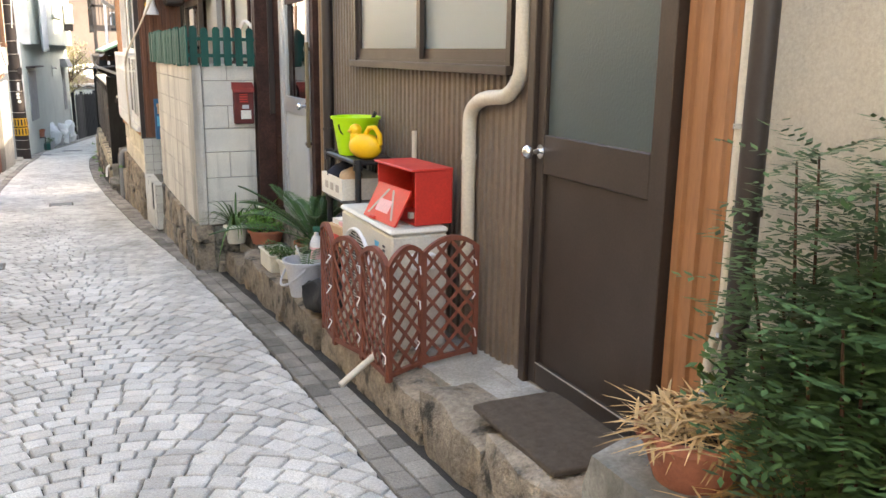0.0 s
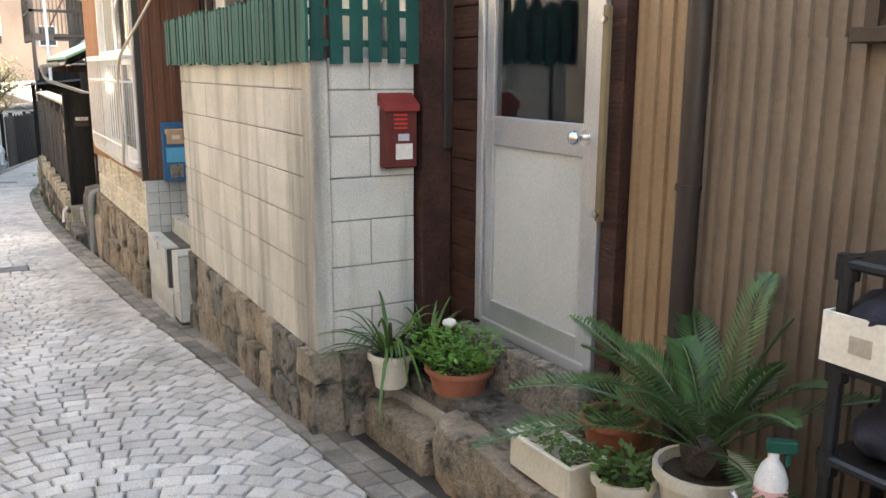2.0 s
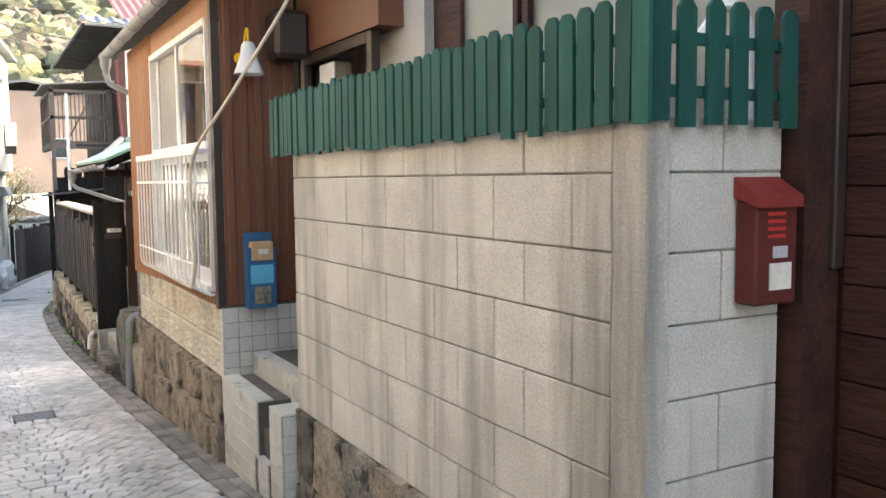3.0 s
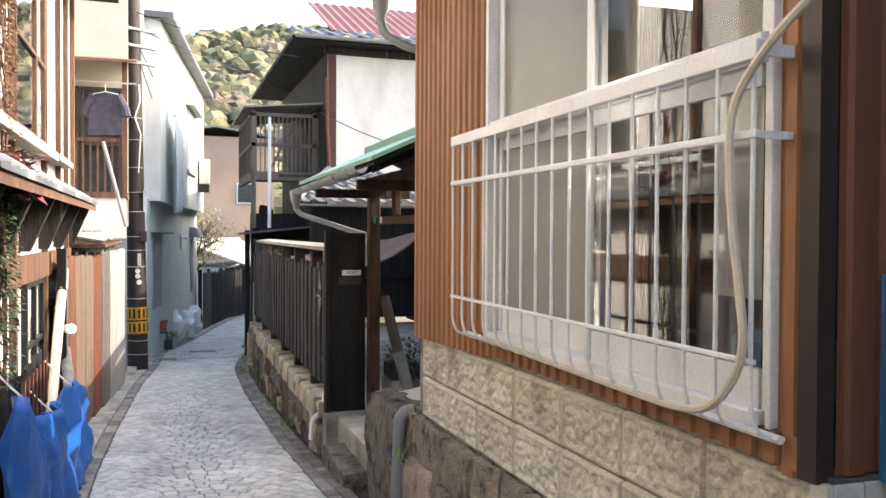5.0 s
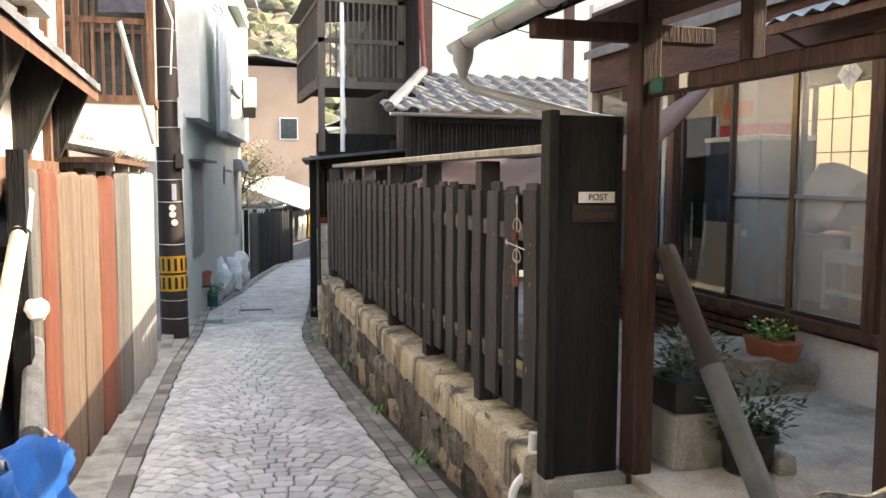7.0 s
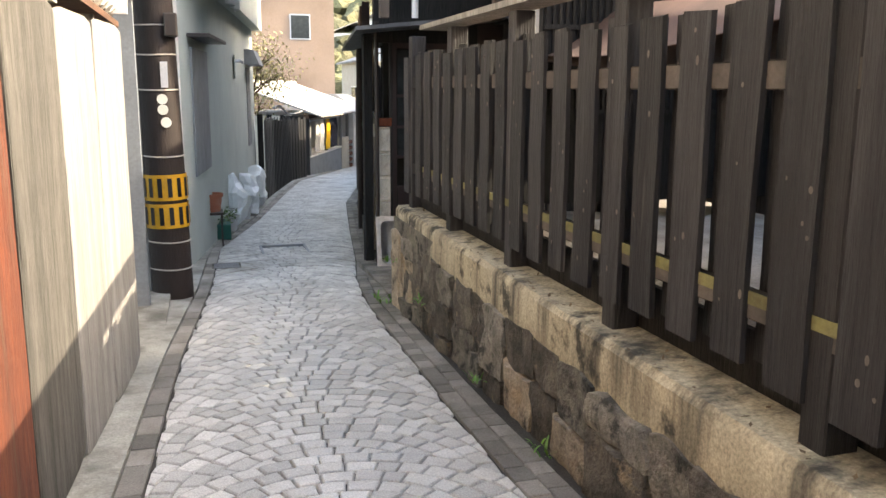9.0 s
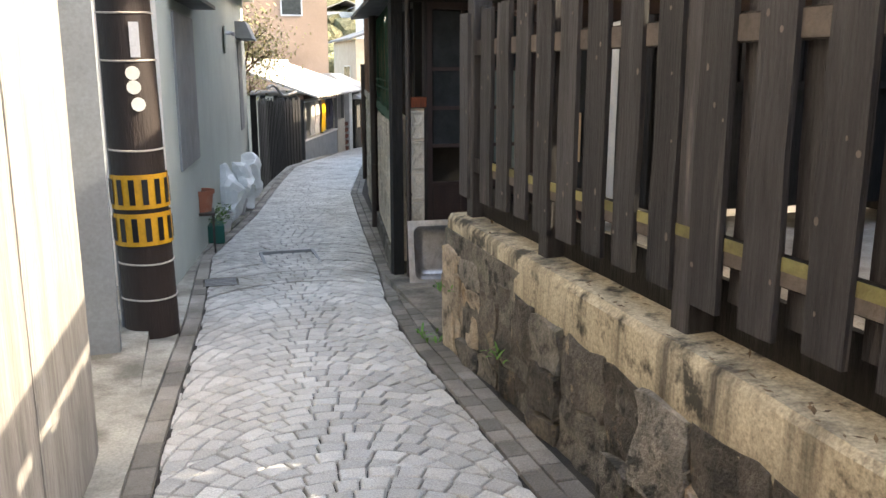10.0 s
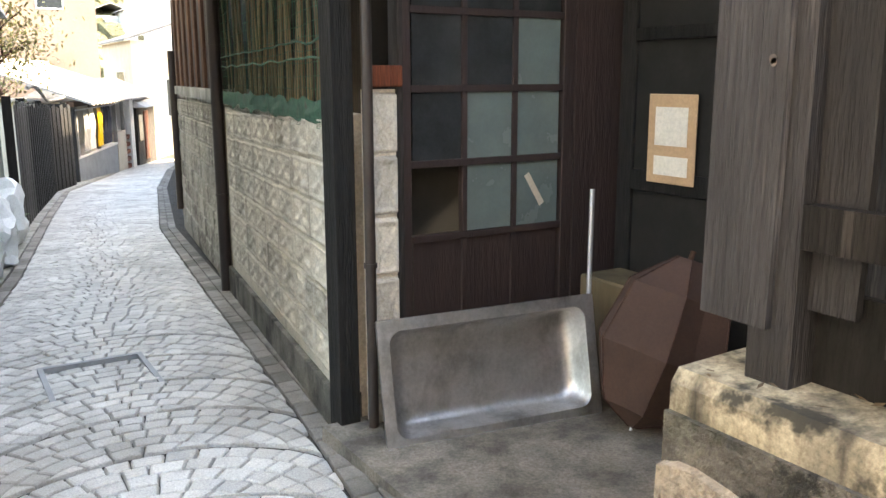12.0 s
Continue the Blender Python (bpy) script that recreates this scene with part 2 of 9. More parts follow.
M_GREENROOF = mat("green_sheet_metal", (.16, .30, .22), (.13, .25, .185), .5, scale=2, fine=60, bump=.05, stain=(.4, .42, .36), stain_amt=.6, stain_scale=(1.5, 1.5, 1.5), stain_at=.55)
M_REDROOF = mat("red_corrugated_roof", (.15, .042, .034), (.11, .032, .028), .6, scale=2, fine=60, bump=.05)
M_POLE = mat("dark_pole", (.028, .017, .014), (.018, .012, .010), .7, scale=4, fine=60, bump=.3, stretch=(1, 1, .15))
# near-black: paints unlit depth behind openings; also colours plain black parts
M_DARK = mat("black_and_unlit_depth", (.012, .011, .01), (.008, .008, .007), .9, bump=0)
M_FROST = glass_mat("frosted_glass", (.62, .68, .66), .35, .85, 60)
M_FROSTD = glass_mat("dark_frosted_glass", (.17, .22, .21), .3, .7, 60)
M_GLASS = glass_mat("window_glass", (.9, .93, .93), .01, 1.0)
M_HILL = mat("hill_woods", (.15, .15, .10), (.20, .18, .13), .95, scale=.02, fine=.3, bump=.6, depth=3)
M_SETT_DIRTY = mat("dirty_edge_sett", (.27, .25, .22), (.17, .155, .135), .8, scale=2, fine=110, bump=.5, island=.35, depth=.006, fine_amt=.35, stain=(.07, .065, .05), stain_amt=.7, stain_scale=(2, 1, 1), stain_at=.48)
M_TAN = mat("tan_ribbed_metal", (.27, .18, .105), (.22, .145, .085), .5, scale=2, fine=50, bump=.05, stain=(.16, .11, .07), stain_amt=.5, stain_scale=(4, 4, .5))
M_SETT_PIECE = mat("granite_sett_piece", (.52, .505, .47), (.38, .37, .34), .52, scale=1.6, fine=120, bump=.45, rnd=.19, depth=.004, fine_amt=.4, spec=.5)
M_TERRA = mat("terracotta", (.36, .13, .075), (.29, .10, .06), .8, scale=6, fine=80, bump=.1, stain=(.45, .36, .3), stain_amt=.3, stain_scale=(5, 5, 5))
M_WHITEPOT = mat("cream_plastic_pot", (.62, .59, .50), (.54, .51, .43), .5, scale=6, fine=80, bump=.04, stain=(.25, .22, .16), stain_amt=.4, stain_scale=(6, 6, 3))
M_GREYPL = mat("grey_plastic", (.46, .46, .48), (.42, .42, .44), .45, scale=4, fine=80, bump=.03)
M_LIME = mat("lime_plastic", (.42, .72, .015), (.38, .66, .012), .4, scale=4, fine=80, bump=.02, fine_amt=.05)
M_YELLOW = mat("yellow_plastic", (.78, .46, .015), (.70, .40, .012), .4, scale=4, fine=80, bump=.02, fine_amt=.05)
M_BLKPL = mat("black_plastic", (.016, .016, .018), (.011, .011, .012), .4, scale=4, fine=80, bump=.04)
M_RED = mat("red_painted_metal", (.56, .04, .028), (.48, .032, .024), .45, scale=4, fine=80, bump=.04, stain=(.30, .02, .02), stain_amt=.5, stain_scale=(5, 5, 5))
M_LIDRED = mat("faded_red_lid", (.24, .03, .022), (.17, .022, .018), .6, bump=.08)
M_MAILRED = mat("weathered_red_metal", (.13, .020, .016), (.075, .014, .012), .65, scale=8, fine=80, bump=.1, stain=(.05, .015, .012), stain_amt=.8, stain_scale=(4, 4, 3), stain_at=.48)
M_ACBODY = mat("cream_enamel", (.60, .57, .50), (.55, .52, .45), .45, scale=4, fine=80, bump=.02, stain=(.35, .31, .24), stain_amt=.35, stain_scale=(4, 4, 1.5))
M_LATT = mat("red_brown_plastic_lattice", (.20, .058, .032), (.15, .044, .026), .6, scale=6, fine=80, bump=.08, rnd=.12, island=.12)
M_PVC = mat("beige_pipe", (.56, .50, .40), (.50, .44, .35), .5, scale=4, fine=80, bump=.03, stain=(.3, .25, .18), stain_amt=.4, stain_scale=(8, 8, 1))
M_GPIPE = mat("grey_pipe", (.24, .25, .26), (.19, .20, .21), .5, scale=4, fine=80, bump=.03, stain=(.18, .17, .15), stain_amt=.4, stain_scale=(8, 8, 2))
M_BPIPE = mat("dark_brown_pipe", (.035, .026, .022), (.028, .02, .018), .45, scale=4, fine=80, bump=.03)
M_LEAF = mat("leaf_green", (.045, .10, .022), (.075, .14, .03), .5, scale=8, fine=40, bump=0, island=.35)
M_LEAF2 = mat("bright_leaf_green", (.08, .20, .03), (.12, .26, .045), .5, scale=8, fine=40, bump=0, island=.35)
M_CYCAS = mat("cycas_green", (.035, .085, .025), (.055, .115, .035), .45, scale=8, fine=40, bump=0, island=.3)
M_NANDINA = mat("nandina_leaf", (.045, .09, .032), (.065, .12, .04), .5, scale=6, fine=30, bump=0, island=.4, third=(.20, .06, .045), third_at=.66, third_scale=5)
M_STRAW = mat("dry_straw", (.52, .35, .17), (.40, .25, .11), .9, scale=12, fine=80, bump=.1, island=.35)
M_STRAWLEAF = mat("dry_leaf", (.16, .11, .06), (.08, .055, .035), .9, scale=12, fine=80, bump=.1, island=.4)
M_GATESHEET = mat("dull_brown_sheet", (.055, .034, .028), (.038, .025, .021), .7, scale=3, fine=60, bump=.1, stain=(.09, .06, .045), stain_amt=.5)
M_RECESSFLOOR = mat("stained_recess_floor", (.27, .24, .20), (.13, .118, .10), .9, scale=5, fine=70, bump=.5, fine_amt=.4, stain=(.055, .05, .042), stain_amt=.85, stain_scale=(3.4, 3.4, 2), stain_at=.46)
M_SOIL = mat("soil", (.06, .045, .033), (.035, .027, .02), .95, scale=20, fine=90, bump=.6)
M_MATC = mat("coir_mat", (.13, .10, .075), (.085, .066, .05), .98, scale=30, fine=220, bump=1.0, depth=.012)
M_GREENP = mat("green_painted_wood", (.005, .085, .066), (.004, .055, .044), .72, scale=6, fine=60, bump=.12, stretch=(1, 1, .15), rnd=.18)
M_CARD = mat("cardboard", (.50, .34, .20), (.44, .29, .17), .85, scale=5, fine=60, bump=.05)
M_PAPER = mat("white_card", (.70, .67, .60), (.62, .59, .52), .8, scale=5, fine=60, bump=.04)
M_CLOTH = mat("dark_blue_cloth", (.025, .028, .045), (.015, .017, .028), .95, scale=8, fine=120, bump=.3)
M_BLKCLOTH = mat("black_cloth", (.014, .014, .015), (.009, .009, .01), .8, scale=8, fine=120, bump=.3)
M_INK = mat("dark_ink", (.05, .05, .055), (.04, .04, .045), .7, bump=0)
M_INKBLUE = mat("light_blue_print", (.10, .42, .62), (.09, .38, .56), .5, bump=0)
M_PINK = mat("pink_paper", (.72, .42, .42), (.66, .38, .38), .7, bump=0)
M_TAPE = mat("grey_tape", (.42, .38, .33), (.35, .31, .27), .6, bump=.05)
M_TIE = mat("white_string", (.75, .73, .70), (.66, .64, .6), .7, bump=0)
M_CHROME = mat("chrome", (.75, .75, .76), (.7, .7, .7), .15, 1.0, bump=0)
M_TILEW = mat("grey_white_glazed_tile", (.52, .52, .48), (.46, .46, .43), .3, scale=3, fine=60, bump=.03, rnd=.06, stain=(.25, .24, .2), stain_amt=.3, stain_scale=(3, 3, 3))
M_EMBOSS = mat("embossed_concrete_block", (.66, .62, .53), (.50, .465, .39), .92, scale=3, fine=70, bump=.4, rnd=.09, fine_amt=.25, stain=(.15, .14, .115), stain_amt=.7, stain_scale=(2.2, 2.2, .8), stain_at=.5)
M_GRIMEBLOCK = mat("grimy_embossed_block", (.42, .40, .35), (.25, .24, .21), .92, scale=3, fine=70, bump=.4, rnd=.15, fine_amt=.3, stain=(.06, .058, .05), stain_amt=.85, stain_scale=(2.5, 2.5, .8), stain_at=.48)
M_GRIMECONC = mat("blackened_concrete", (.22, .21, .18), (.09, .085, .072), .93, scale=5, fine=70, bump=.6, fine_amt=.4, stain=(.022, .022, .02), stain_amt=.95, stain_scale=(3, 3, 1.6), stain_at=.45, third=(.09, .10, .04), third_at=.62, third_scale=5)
M_TANRENDER = mat("tan_rendered_wall", (.27, .20, .155), (.22, .16, .12), .92, scale=.4, fine=30, bump=.1, stain=(.15, .10, .07), stain_amt=.5, stain_scale=(.5, .5, .3), stain_at=.5)
M_GREYDADO = mat("blue_grey_panel", (.20, .22, .24), (.16, .175, .19), .7, scale=3, fine=40, bump=.05)
M_STEEL = mat("stainless_steel", (.62, .61, .60), (.45, .44, .43), .38, .9, scale=5, fine=60, bump=.05, stain=(.2, .19, .17), stain_amt=.7, stain_scale=(5, 5, 3), stain_at=.48)
M_BLUETARP = mat("blue_tarp", (.012, .10, .36), (.008, .065, .25), .45, scale=6, fine=60, bump=.2)
M_FWHITE = mat("frosted_panel", (.45, .47, .47), (.39, .41, .41), .35, scale=2, fine=90, bump=.05)
M_BROWNTARP = mat("brown_canvas", (.075, .042, .032), (.048, .028, .022), .85, scale=3, fine=80, bump=.1)
M_CURTAIN = mat("net_curtain", (.40, .39, .36), (.35, .34, .31), .9, scale=3, fine=60, bump=.1)
M_GREEN_NET = mat("green_net", (.022, .105, .062), (.015, .06, .038), .8, scale=14, fine=90, bump=.6, fine_amt=.4, third=(.05, .06, .04), third_at=.55, third_scale=12)
M_BAMBOO = mat("bamboo", (.20, .155, .085), (.10, .072, .042), .7, scale=6, fine=50, bump=.1, stretch=(1, 1, .2), rnd=.2)
M_BLUESTRIPE = mat("blue_grey_cloth", (.10, .17, .24), (.08, .14, .2), .9, bump=.1)
M_DRYVINE = mat("dry_vine_leaf", (.17, .085, .04), (.09, .05, .028), .9, bump=0, island=.4)
M_REDVINE = mat("dull_red_leaf", (.13, .018, .016), (.08, .014, .013), .6, bump=0, island=.35)
M_CAMELLIA = mat("dark_camellia_leaf", (.018, .036, .014), (.028, .052, .02), .6, scale=8, fine=40, bump=0, island=.35)
M_SLEEVE = mat("slate_grey_pipe", (.085, .095, .10), (.06, .067, .072), .5, bump=.03)
M_YBAND = mat("yellow_band", (.62, .32, .02), (.52, .26, .015), .6, scale=6, fine=60, bump=.05, stain=(.2, .11, .03), stain_amt=.5, stain_scale=(4, 4, 3))
M_CLEARPL = glass_mat("clear_plastic_bag", (.92, .93, .95), .25, .8, 30)

# ---- ground and alley ----
def build_ground():
    bm = bmesh.new()
    ys = list(np.arange(-60, 92, 2.0)) + [110, 160, 300, 700, 1500]
    xs = [-1500, -300, -100, -30, -10, -3, 0, 3, 10, 30, 100, 300, 1500]
    gz = lambda y: (G(y) if y <= 90 else -5 - (y - 90) * .03 if y < 300 else -11.3) - .02
    v = [[bm.verts.new((x, y, gz(y))) for x in xs] for y in ys]
    for a, b in zip(v, v[1:]):
        for i in range(len(xs) - 1):
            bm.faces.new((a[i], a[i + 1], b[i + 1], b[i]))
    structure("ground", bm, M_JOINT, "dark mortar bed under the sloping paved alley", "ground")


build_ground()


# ---- house_one: brown corrugated house with the kitchen door ----
def ribbed(name, mat_, x, y0, y1, z0, z1, pitch, depth, label, parent=None, z0b=None, axis="y", duty=.55):
    """Ribbed siding in the plane x (or y), standing towards -x (or -y)."""
    bm = bmesh.new()
    n = max(1, round(abs(y1 - y0) / pitch))
    prof = []
    for i in range(n):
        a = y0 + (y1 - y0) * i / n
        d = (y1 - y0) / n
        prof += [(a, 0), (a + d * (1 - duty) * .5, 0), (a + d * (1 - duty) * .5 + d * .08, depth), (a + d * (1 - (1 - duty) * .5) - d * .08, depth), (a + d * (1 - (1 - duty) * .5), 0)]
    prof.append((y1, 0))
    z0b = z0 if z0b is None else z0b
    lo, hi, lob, hib = [], [], [], []
    for a, d in prof:
        zz = z0 + (z0b - z0) * (a - y0) / (y1 - y0)
        P = (lambda q, z: (x - q, a, z)) if axis == "y" else (lambda q, z: (a, x - q, z))
        lo.append(bm.verts.new(P(d, zz)))
        hi.append(bm.verts.new(P(d, z1)))
        lob.append(bm.verts.new(P(-.05, zz)))
        hib.append(bm.verts.new(P(-.05, z1)))
    for i in range(len(prof) - 1):
        bm.faces.new((lo[i], lo[i + 1], hi[i + 1], hi[i]))
        bm.faces.new((lob[i], lob[i + 1], lo[i + 1], lo[i]))
    if parent:
        return part(name, bm, mat_, parent, label)
    return structure(name, bm, mat_, label)


def wallbox(name, mat_, x0, x1, y0, y1, z0, z1, label):
    return structure(name, bx(x0, x1, y0, y1, z0, z1), mat_, label)


H1 = 1.85
ribbed("wall_brown_siding", M_BROWN, H1, 3.11, 6.02, -.35, 1.38, .062, .012, "dark brown ribbed metal siding under the kitchen window")
ribbed("wall_brown_siding_upper", M_BROWN, H1, 5.41, 6.02, 1.38, 4.6, .062, .012, "dark brown ribbed metal siding beside the window")
wallbox("wall_house_one_back", M_BROWN, H1 + .06, H1 + .2, 3.11, 6.35, -.5, 1.3, "brown backing wall of the corrugated house")
wallbox("wall_house_one_upper", M_BROWN, H1 + .0, H1 + .2, -4, 6.35, 2.3, 4.8, "brown upper wall of the corrugated house")
wallbox("wall_house_one_plaster", M_BEIGE, H1 - .0, H1 + .2, -6, 1.95, .25, 2.3, "beige plaster wall behind the nandina shrub")
wallbox("wall_house_one_far", M_DARK, 4.5, 4.7, -6, 12, -1, 4.8, "near-black sheet standing in for the unlit depth of the corrugated house")
wallbox("ceiling_house_one", M_DARK, 1.9, 6, -6, 6.35, 4.8, 4.95, "flat roof over the corrugated house")

# ---- house two: timber house behind the block wall ----
wallbox("wall_house_two", M_RWOOD, 1.80, 1.95, 7.36, 11.9, -.8, 4.6, "red-brown timber wall of the second house")
# ---- block wall ----
wallbox("wall_blocks_core", M_CONC, 1.087, 1.20, 7.70, 10.45, -.1, 1.33, "core of the concrete block garden wall")
wallbox("wall_blocks_return", M_CONC, 1.10, 1.62, 7.70, 7.80, -.1, 1.33, "short return of the block wall")
wallbox("wall_blocks_footing", M_DSTONE, 1.09, 1.25, 7.70, 10.45, -.9, -.1, "old stone footing under the block wall")

# ---- stones and plants: kinds ----
def rough_block(bm, x0, x1, y0, y1, z0, z1, amp=.02, cuts=3, seed=0.0, freq=6.0):
    """A block with worn, uneven faces."""
    r = bmesh.ops.create_cube(bm, size=1)
    vs = r["verts"]
    es = list({e for v in vs for e in v.link_edges})
    old = set(bm.verts) - set(vs)
    bmesh.ops.subdivide_edges(bm, edges=es, cuts=cuts, use_grid_fill=True)
    vs = [v for v in bm.verts if v not in old]
    c = Vector(((x0 + x1) / 2, (y0 + y1) / 2, (z0 + z1) / 2))
    d = Vector((abs(x1 - x0), abs(y1 - y0), abs(z1 - z0)))
    for v in vs:
        q = v.co.copy()
        k = sum(1 for a in q if abs(a) > .49)
        if k >= 2:
            q = q * (1 - .022 * (k - 1))
        p = Vector((q.x * d.x, q.y * d.y, q.z * d.z)) + c
        v.co = p + noise.noise_vector(p * freq + Vector((seed, seed * 2, seed * 3))) * amp
    return vs


def stone(name, parent, mat_, dims, amp=.02, seed=0.0, cuts=3):
    bm = bmesh.new()
    rough_block(bm, *dims, amp, cuts, seed)
    return smooth(part(name, bm, mat_, parent), 50)


def leaf_quad(bm, p, d, up, length, width, bend=0.0):
    """A pointed leaf of two faces from p along d."""
    d = d.normalized()
    s = d.cross(up)
    s = s.normalized() if s.length > 1e-4 else Vector((1, 0, 0))
    a, b = p + d * length * .45 + s * width / 2, p + d * length * .45 - s * width / 2
    t = p + d * length - up * bend
    v = [bm.verts.new(q) for q in (p, b, t, a)]
    bm.faces.new(v)


def strap_leaf(bm, p, d, length, width, droop, n=6):
    """A long arching strap leaf."""
    d = Vector(d).normalized()
    side = d.cross(Vector((0, 0, 1)))
    side = side.normalized() if side.length > 1e-3 else Vector((1, 0, 0))
    prev = None
    for i in range(n + 1):
        s = i / n
        c = Vector(p) + d * length * s + Vector((0, 0, -droop * s * s * length))
        w = width * (1 - s) ** .6 * (.6 + .4 * min(1, s * 4)) / 2 + .0006
        cur = (bm.verts.new(c + side * w + Vector((0, 0, w * .5))), bm.verts.new(c - side * w + Vector((0, 0, w * .5))))
        if prev:
            bm.faces.new((prev[0], cur[0], cur[1], prev[1]))
        prev = cur


def frond(bm, p, d, length, droop, rng, leaflet=.11, n=34):
    """A cycad frond: arching rib with two rows of narrow leaflets."""
    d = Vector(d).normalized()
    side = d.cross(Vector((0, 0, 1))).normalized()
    pts = []
    for i in range(n + 1):
        s = i / n
        pts.append(Vector(p) + d * length * s + Vector((0, 0, -droop * s * s * length)))
    tube(bm, pts[::4] + [pts[-1]], .004, 4)
    for i in range(4, n):
        s = i / n
        t = (pts[i + 1] - pts[i]).normalized()
        ll = leaflet * math.sin(math.pi * min(1, .18 + s * .82)) ** .6
        for sg in (-1, 1):
            dd = (side * sg + t * .65 + Vector((0, 0, .25))).normalized()
            leaf_quad(bm, pts[i], dd, t.cross(dd).normalized(), ll * rng.uniform(.85, 1.1), .011, 0)


def pot_mesh(bm, r, h, taper=.75, rim=.012):
    lathe(bm, [(r * taper, 0), (r * .97, h * .82), (r + rim, h * .83), (r + rim, h), (r - .004, h), (r - .012, h * .82), (r * taper * .8, h * .8)], 24)


def pot(name, label, mat_, at, r, h, taper=.75):
    t = thing(name, label, "plant pot", at)
    bm = bmesh.new()
    pot_mesh(bm, r, h, taper)
    part("pot", bm, mat_, t, sm=True)
    bm = bmesh.new()
    lathe(bm, [(.001, h * .84), (r * .9, h * .84), (r * .88, h * .87), (.001, h * .9)], 16)
    part("soil", bm, M_SOIL, t)
    return t


def bush(parent, rng, n, spread, height, z0, size, mat_, name="leaves", lean=(0, 0)):
    bm = bmesh.new()
    for i in range(n):
        a, r, s = rng.uniform(0, math.tau), math.sqrt(rng.random()), rng.random()
        p = Vector((math.cos(a) * r * spread * (.5 + .5 * s) + lean[0] * s, math.sin(a) * r * spread * (.5 + .5 * s) + lean[1] * s, z0 + height * s * (1 - .35 * r)))
        d = Vector((math.cos(a) * .8 + rng.uniform(-.6, .6), math.sin(a) * .8 + rng.uniform(-.6, .6), rng.uniform(-.3, .8)))
        leaf_quad(bm, p, d, Vector((rng.uniform(-.4, .4), rng.uniform(-.4, .4), 1)), size * rng.uniform(.6, 1.2), size * .45)
    return part(name, bm, mat_, parent)


def weeds(at, rng, n, size, label="small green weeds growing from the wall foot"):
    t = thing("weed_tuft", label, "weeds", at)
    bm = bmesh.new()
    for i in range(n):
        a = rng.uniform(0, math.tau)
        strap_leaf(bm, (rng.uniform(-size, size) * .5, rng.uniform(-size, size), 0), (math.cos(a), math.sin(a), rng.uniform(.8, 2.2)), size * rng.uniform(.5, 1.2), size * .16, rng.uniform(.1, .6), 3)
    part("blades", bm, M_LEAF2, t)
    return t


def PT(y):
    """Height of the raised stone ledge along the first houses."""
    return G(y) + .23


# ---- raised ledge in front of the first houses ----
def build_ledge():
    rng = random.Random(3)
    bm = bmesh.new()
    ys = np.linspace(-6, 11.7, 30)
    for a, b in zip(ys, ys[1:]):
        x0a, x0b = RX(a) + .22, RX(b) + .22
        hexa(bm, [(x0a, a, G(a) - .3), (2.1, a, G(a) - .3), (2.1, b, G(b) - .3), (x0b, b, G(b) - .3), (x0a, a, PT(a) - .012), (2.1, a, PT(a) + .01), (2.1, b, PT(b) + .01), (x0b, b, PT(b) - .012)])
    ledge = structure("ledge", bm, M_SLAB, "worn concrete ledge along the house fronts", "ledge")
    y = 1.2
    i = 0
    while y < 10.4:
        ln = rng.uniform(.45, .95)
        b = min(y + ln, 10.5)
        x0 = RX((y + b) / 2) + .05 + rng.uniform(-.02, .02)
        lower = 0.0 if (y < 6.3 or y > 7.9) else -.09
        stone("kerb_stone", ledge, M_STONE, (x0, x0 + .24 + rng.uniform(0, .05), y + .008, b - .008, G(y) - .25, PT((y + b) / 2) + rng.uniform(-.03, .02) + lower), .04, i * 1.7, 4)
        y, i = b, i + 1
    # step stone before the aluminium door
    stone("step_stone", ledge, M_DSTONE, (1.46, 1.82, 6.25, 7.68, PT(7) - .2, PT(6.9) + .06), .015, 9.1, 3)
    stone("step_stone", ledge, M_DSTONE, (1.70, 1.86, 6.40, 7.42, PT(7) - .1, .06), .008, 4.1, 3)
    return ledge


build_ledge()


# ---- house one ----
def framed(parent_name, label, category, mat_, x, y0, y1, z0, z1, w=.06, d=.06, glass=None, pane_t=.006, rails=(), mullions=(), kind=""):
    """A frame in the plane x with panes, rails at heights and mullions at y."""
    t = thing(parent_name, label, category, (x, y0, z0), 0, "", kind)
    Y, Z = y1 - y0, z1 - z0
    for nm, a in (("stile", (0, d, 0, w, 0, Z)), ("stile", (0, d, Y - w, Y, 0, Z)), ("top_rail", (0, d, w, Y - w, Z - w, Z)), ("bottom_rail", (0, d, w, Y - w, 0, w))):
        part(nm, bx(*a), mat_, t, bevel=.004)
    for zr, hh in rails:
        part("middle_rail", bx(-.004, d, w, Y - w, zr - z0, zr - z0 + hh), mat_, t, bevel=.003)
    for ym in mullions:
        part("mullion", bx(.002, d, ym - y0 - w / 2, ym - y0 + w / 2, w, Z - w), mat_, t, bevel=.003)
    if glass:
        part("pane", bx(d * .5, d * .5 + pane_t, w, Y - w, w, Z - w), glass, t)
    return t


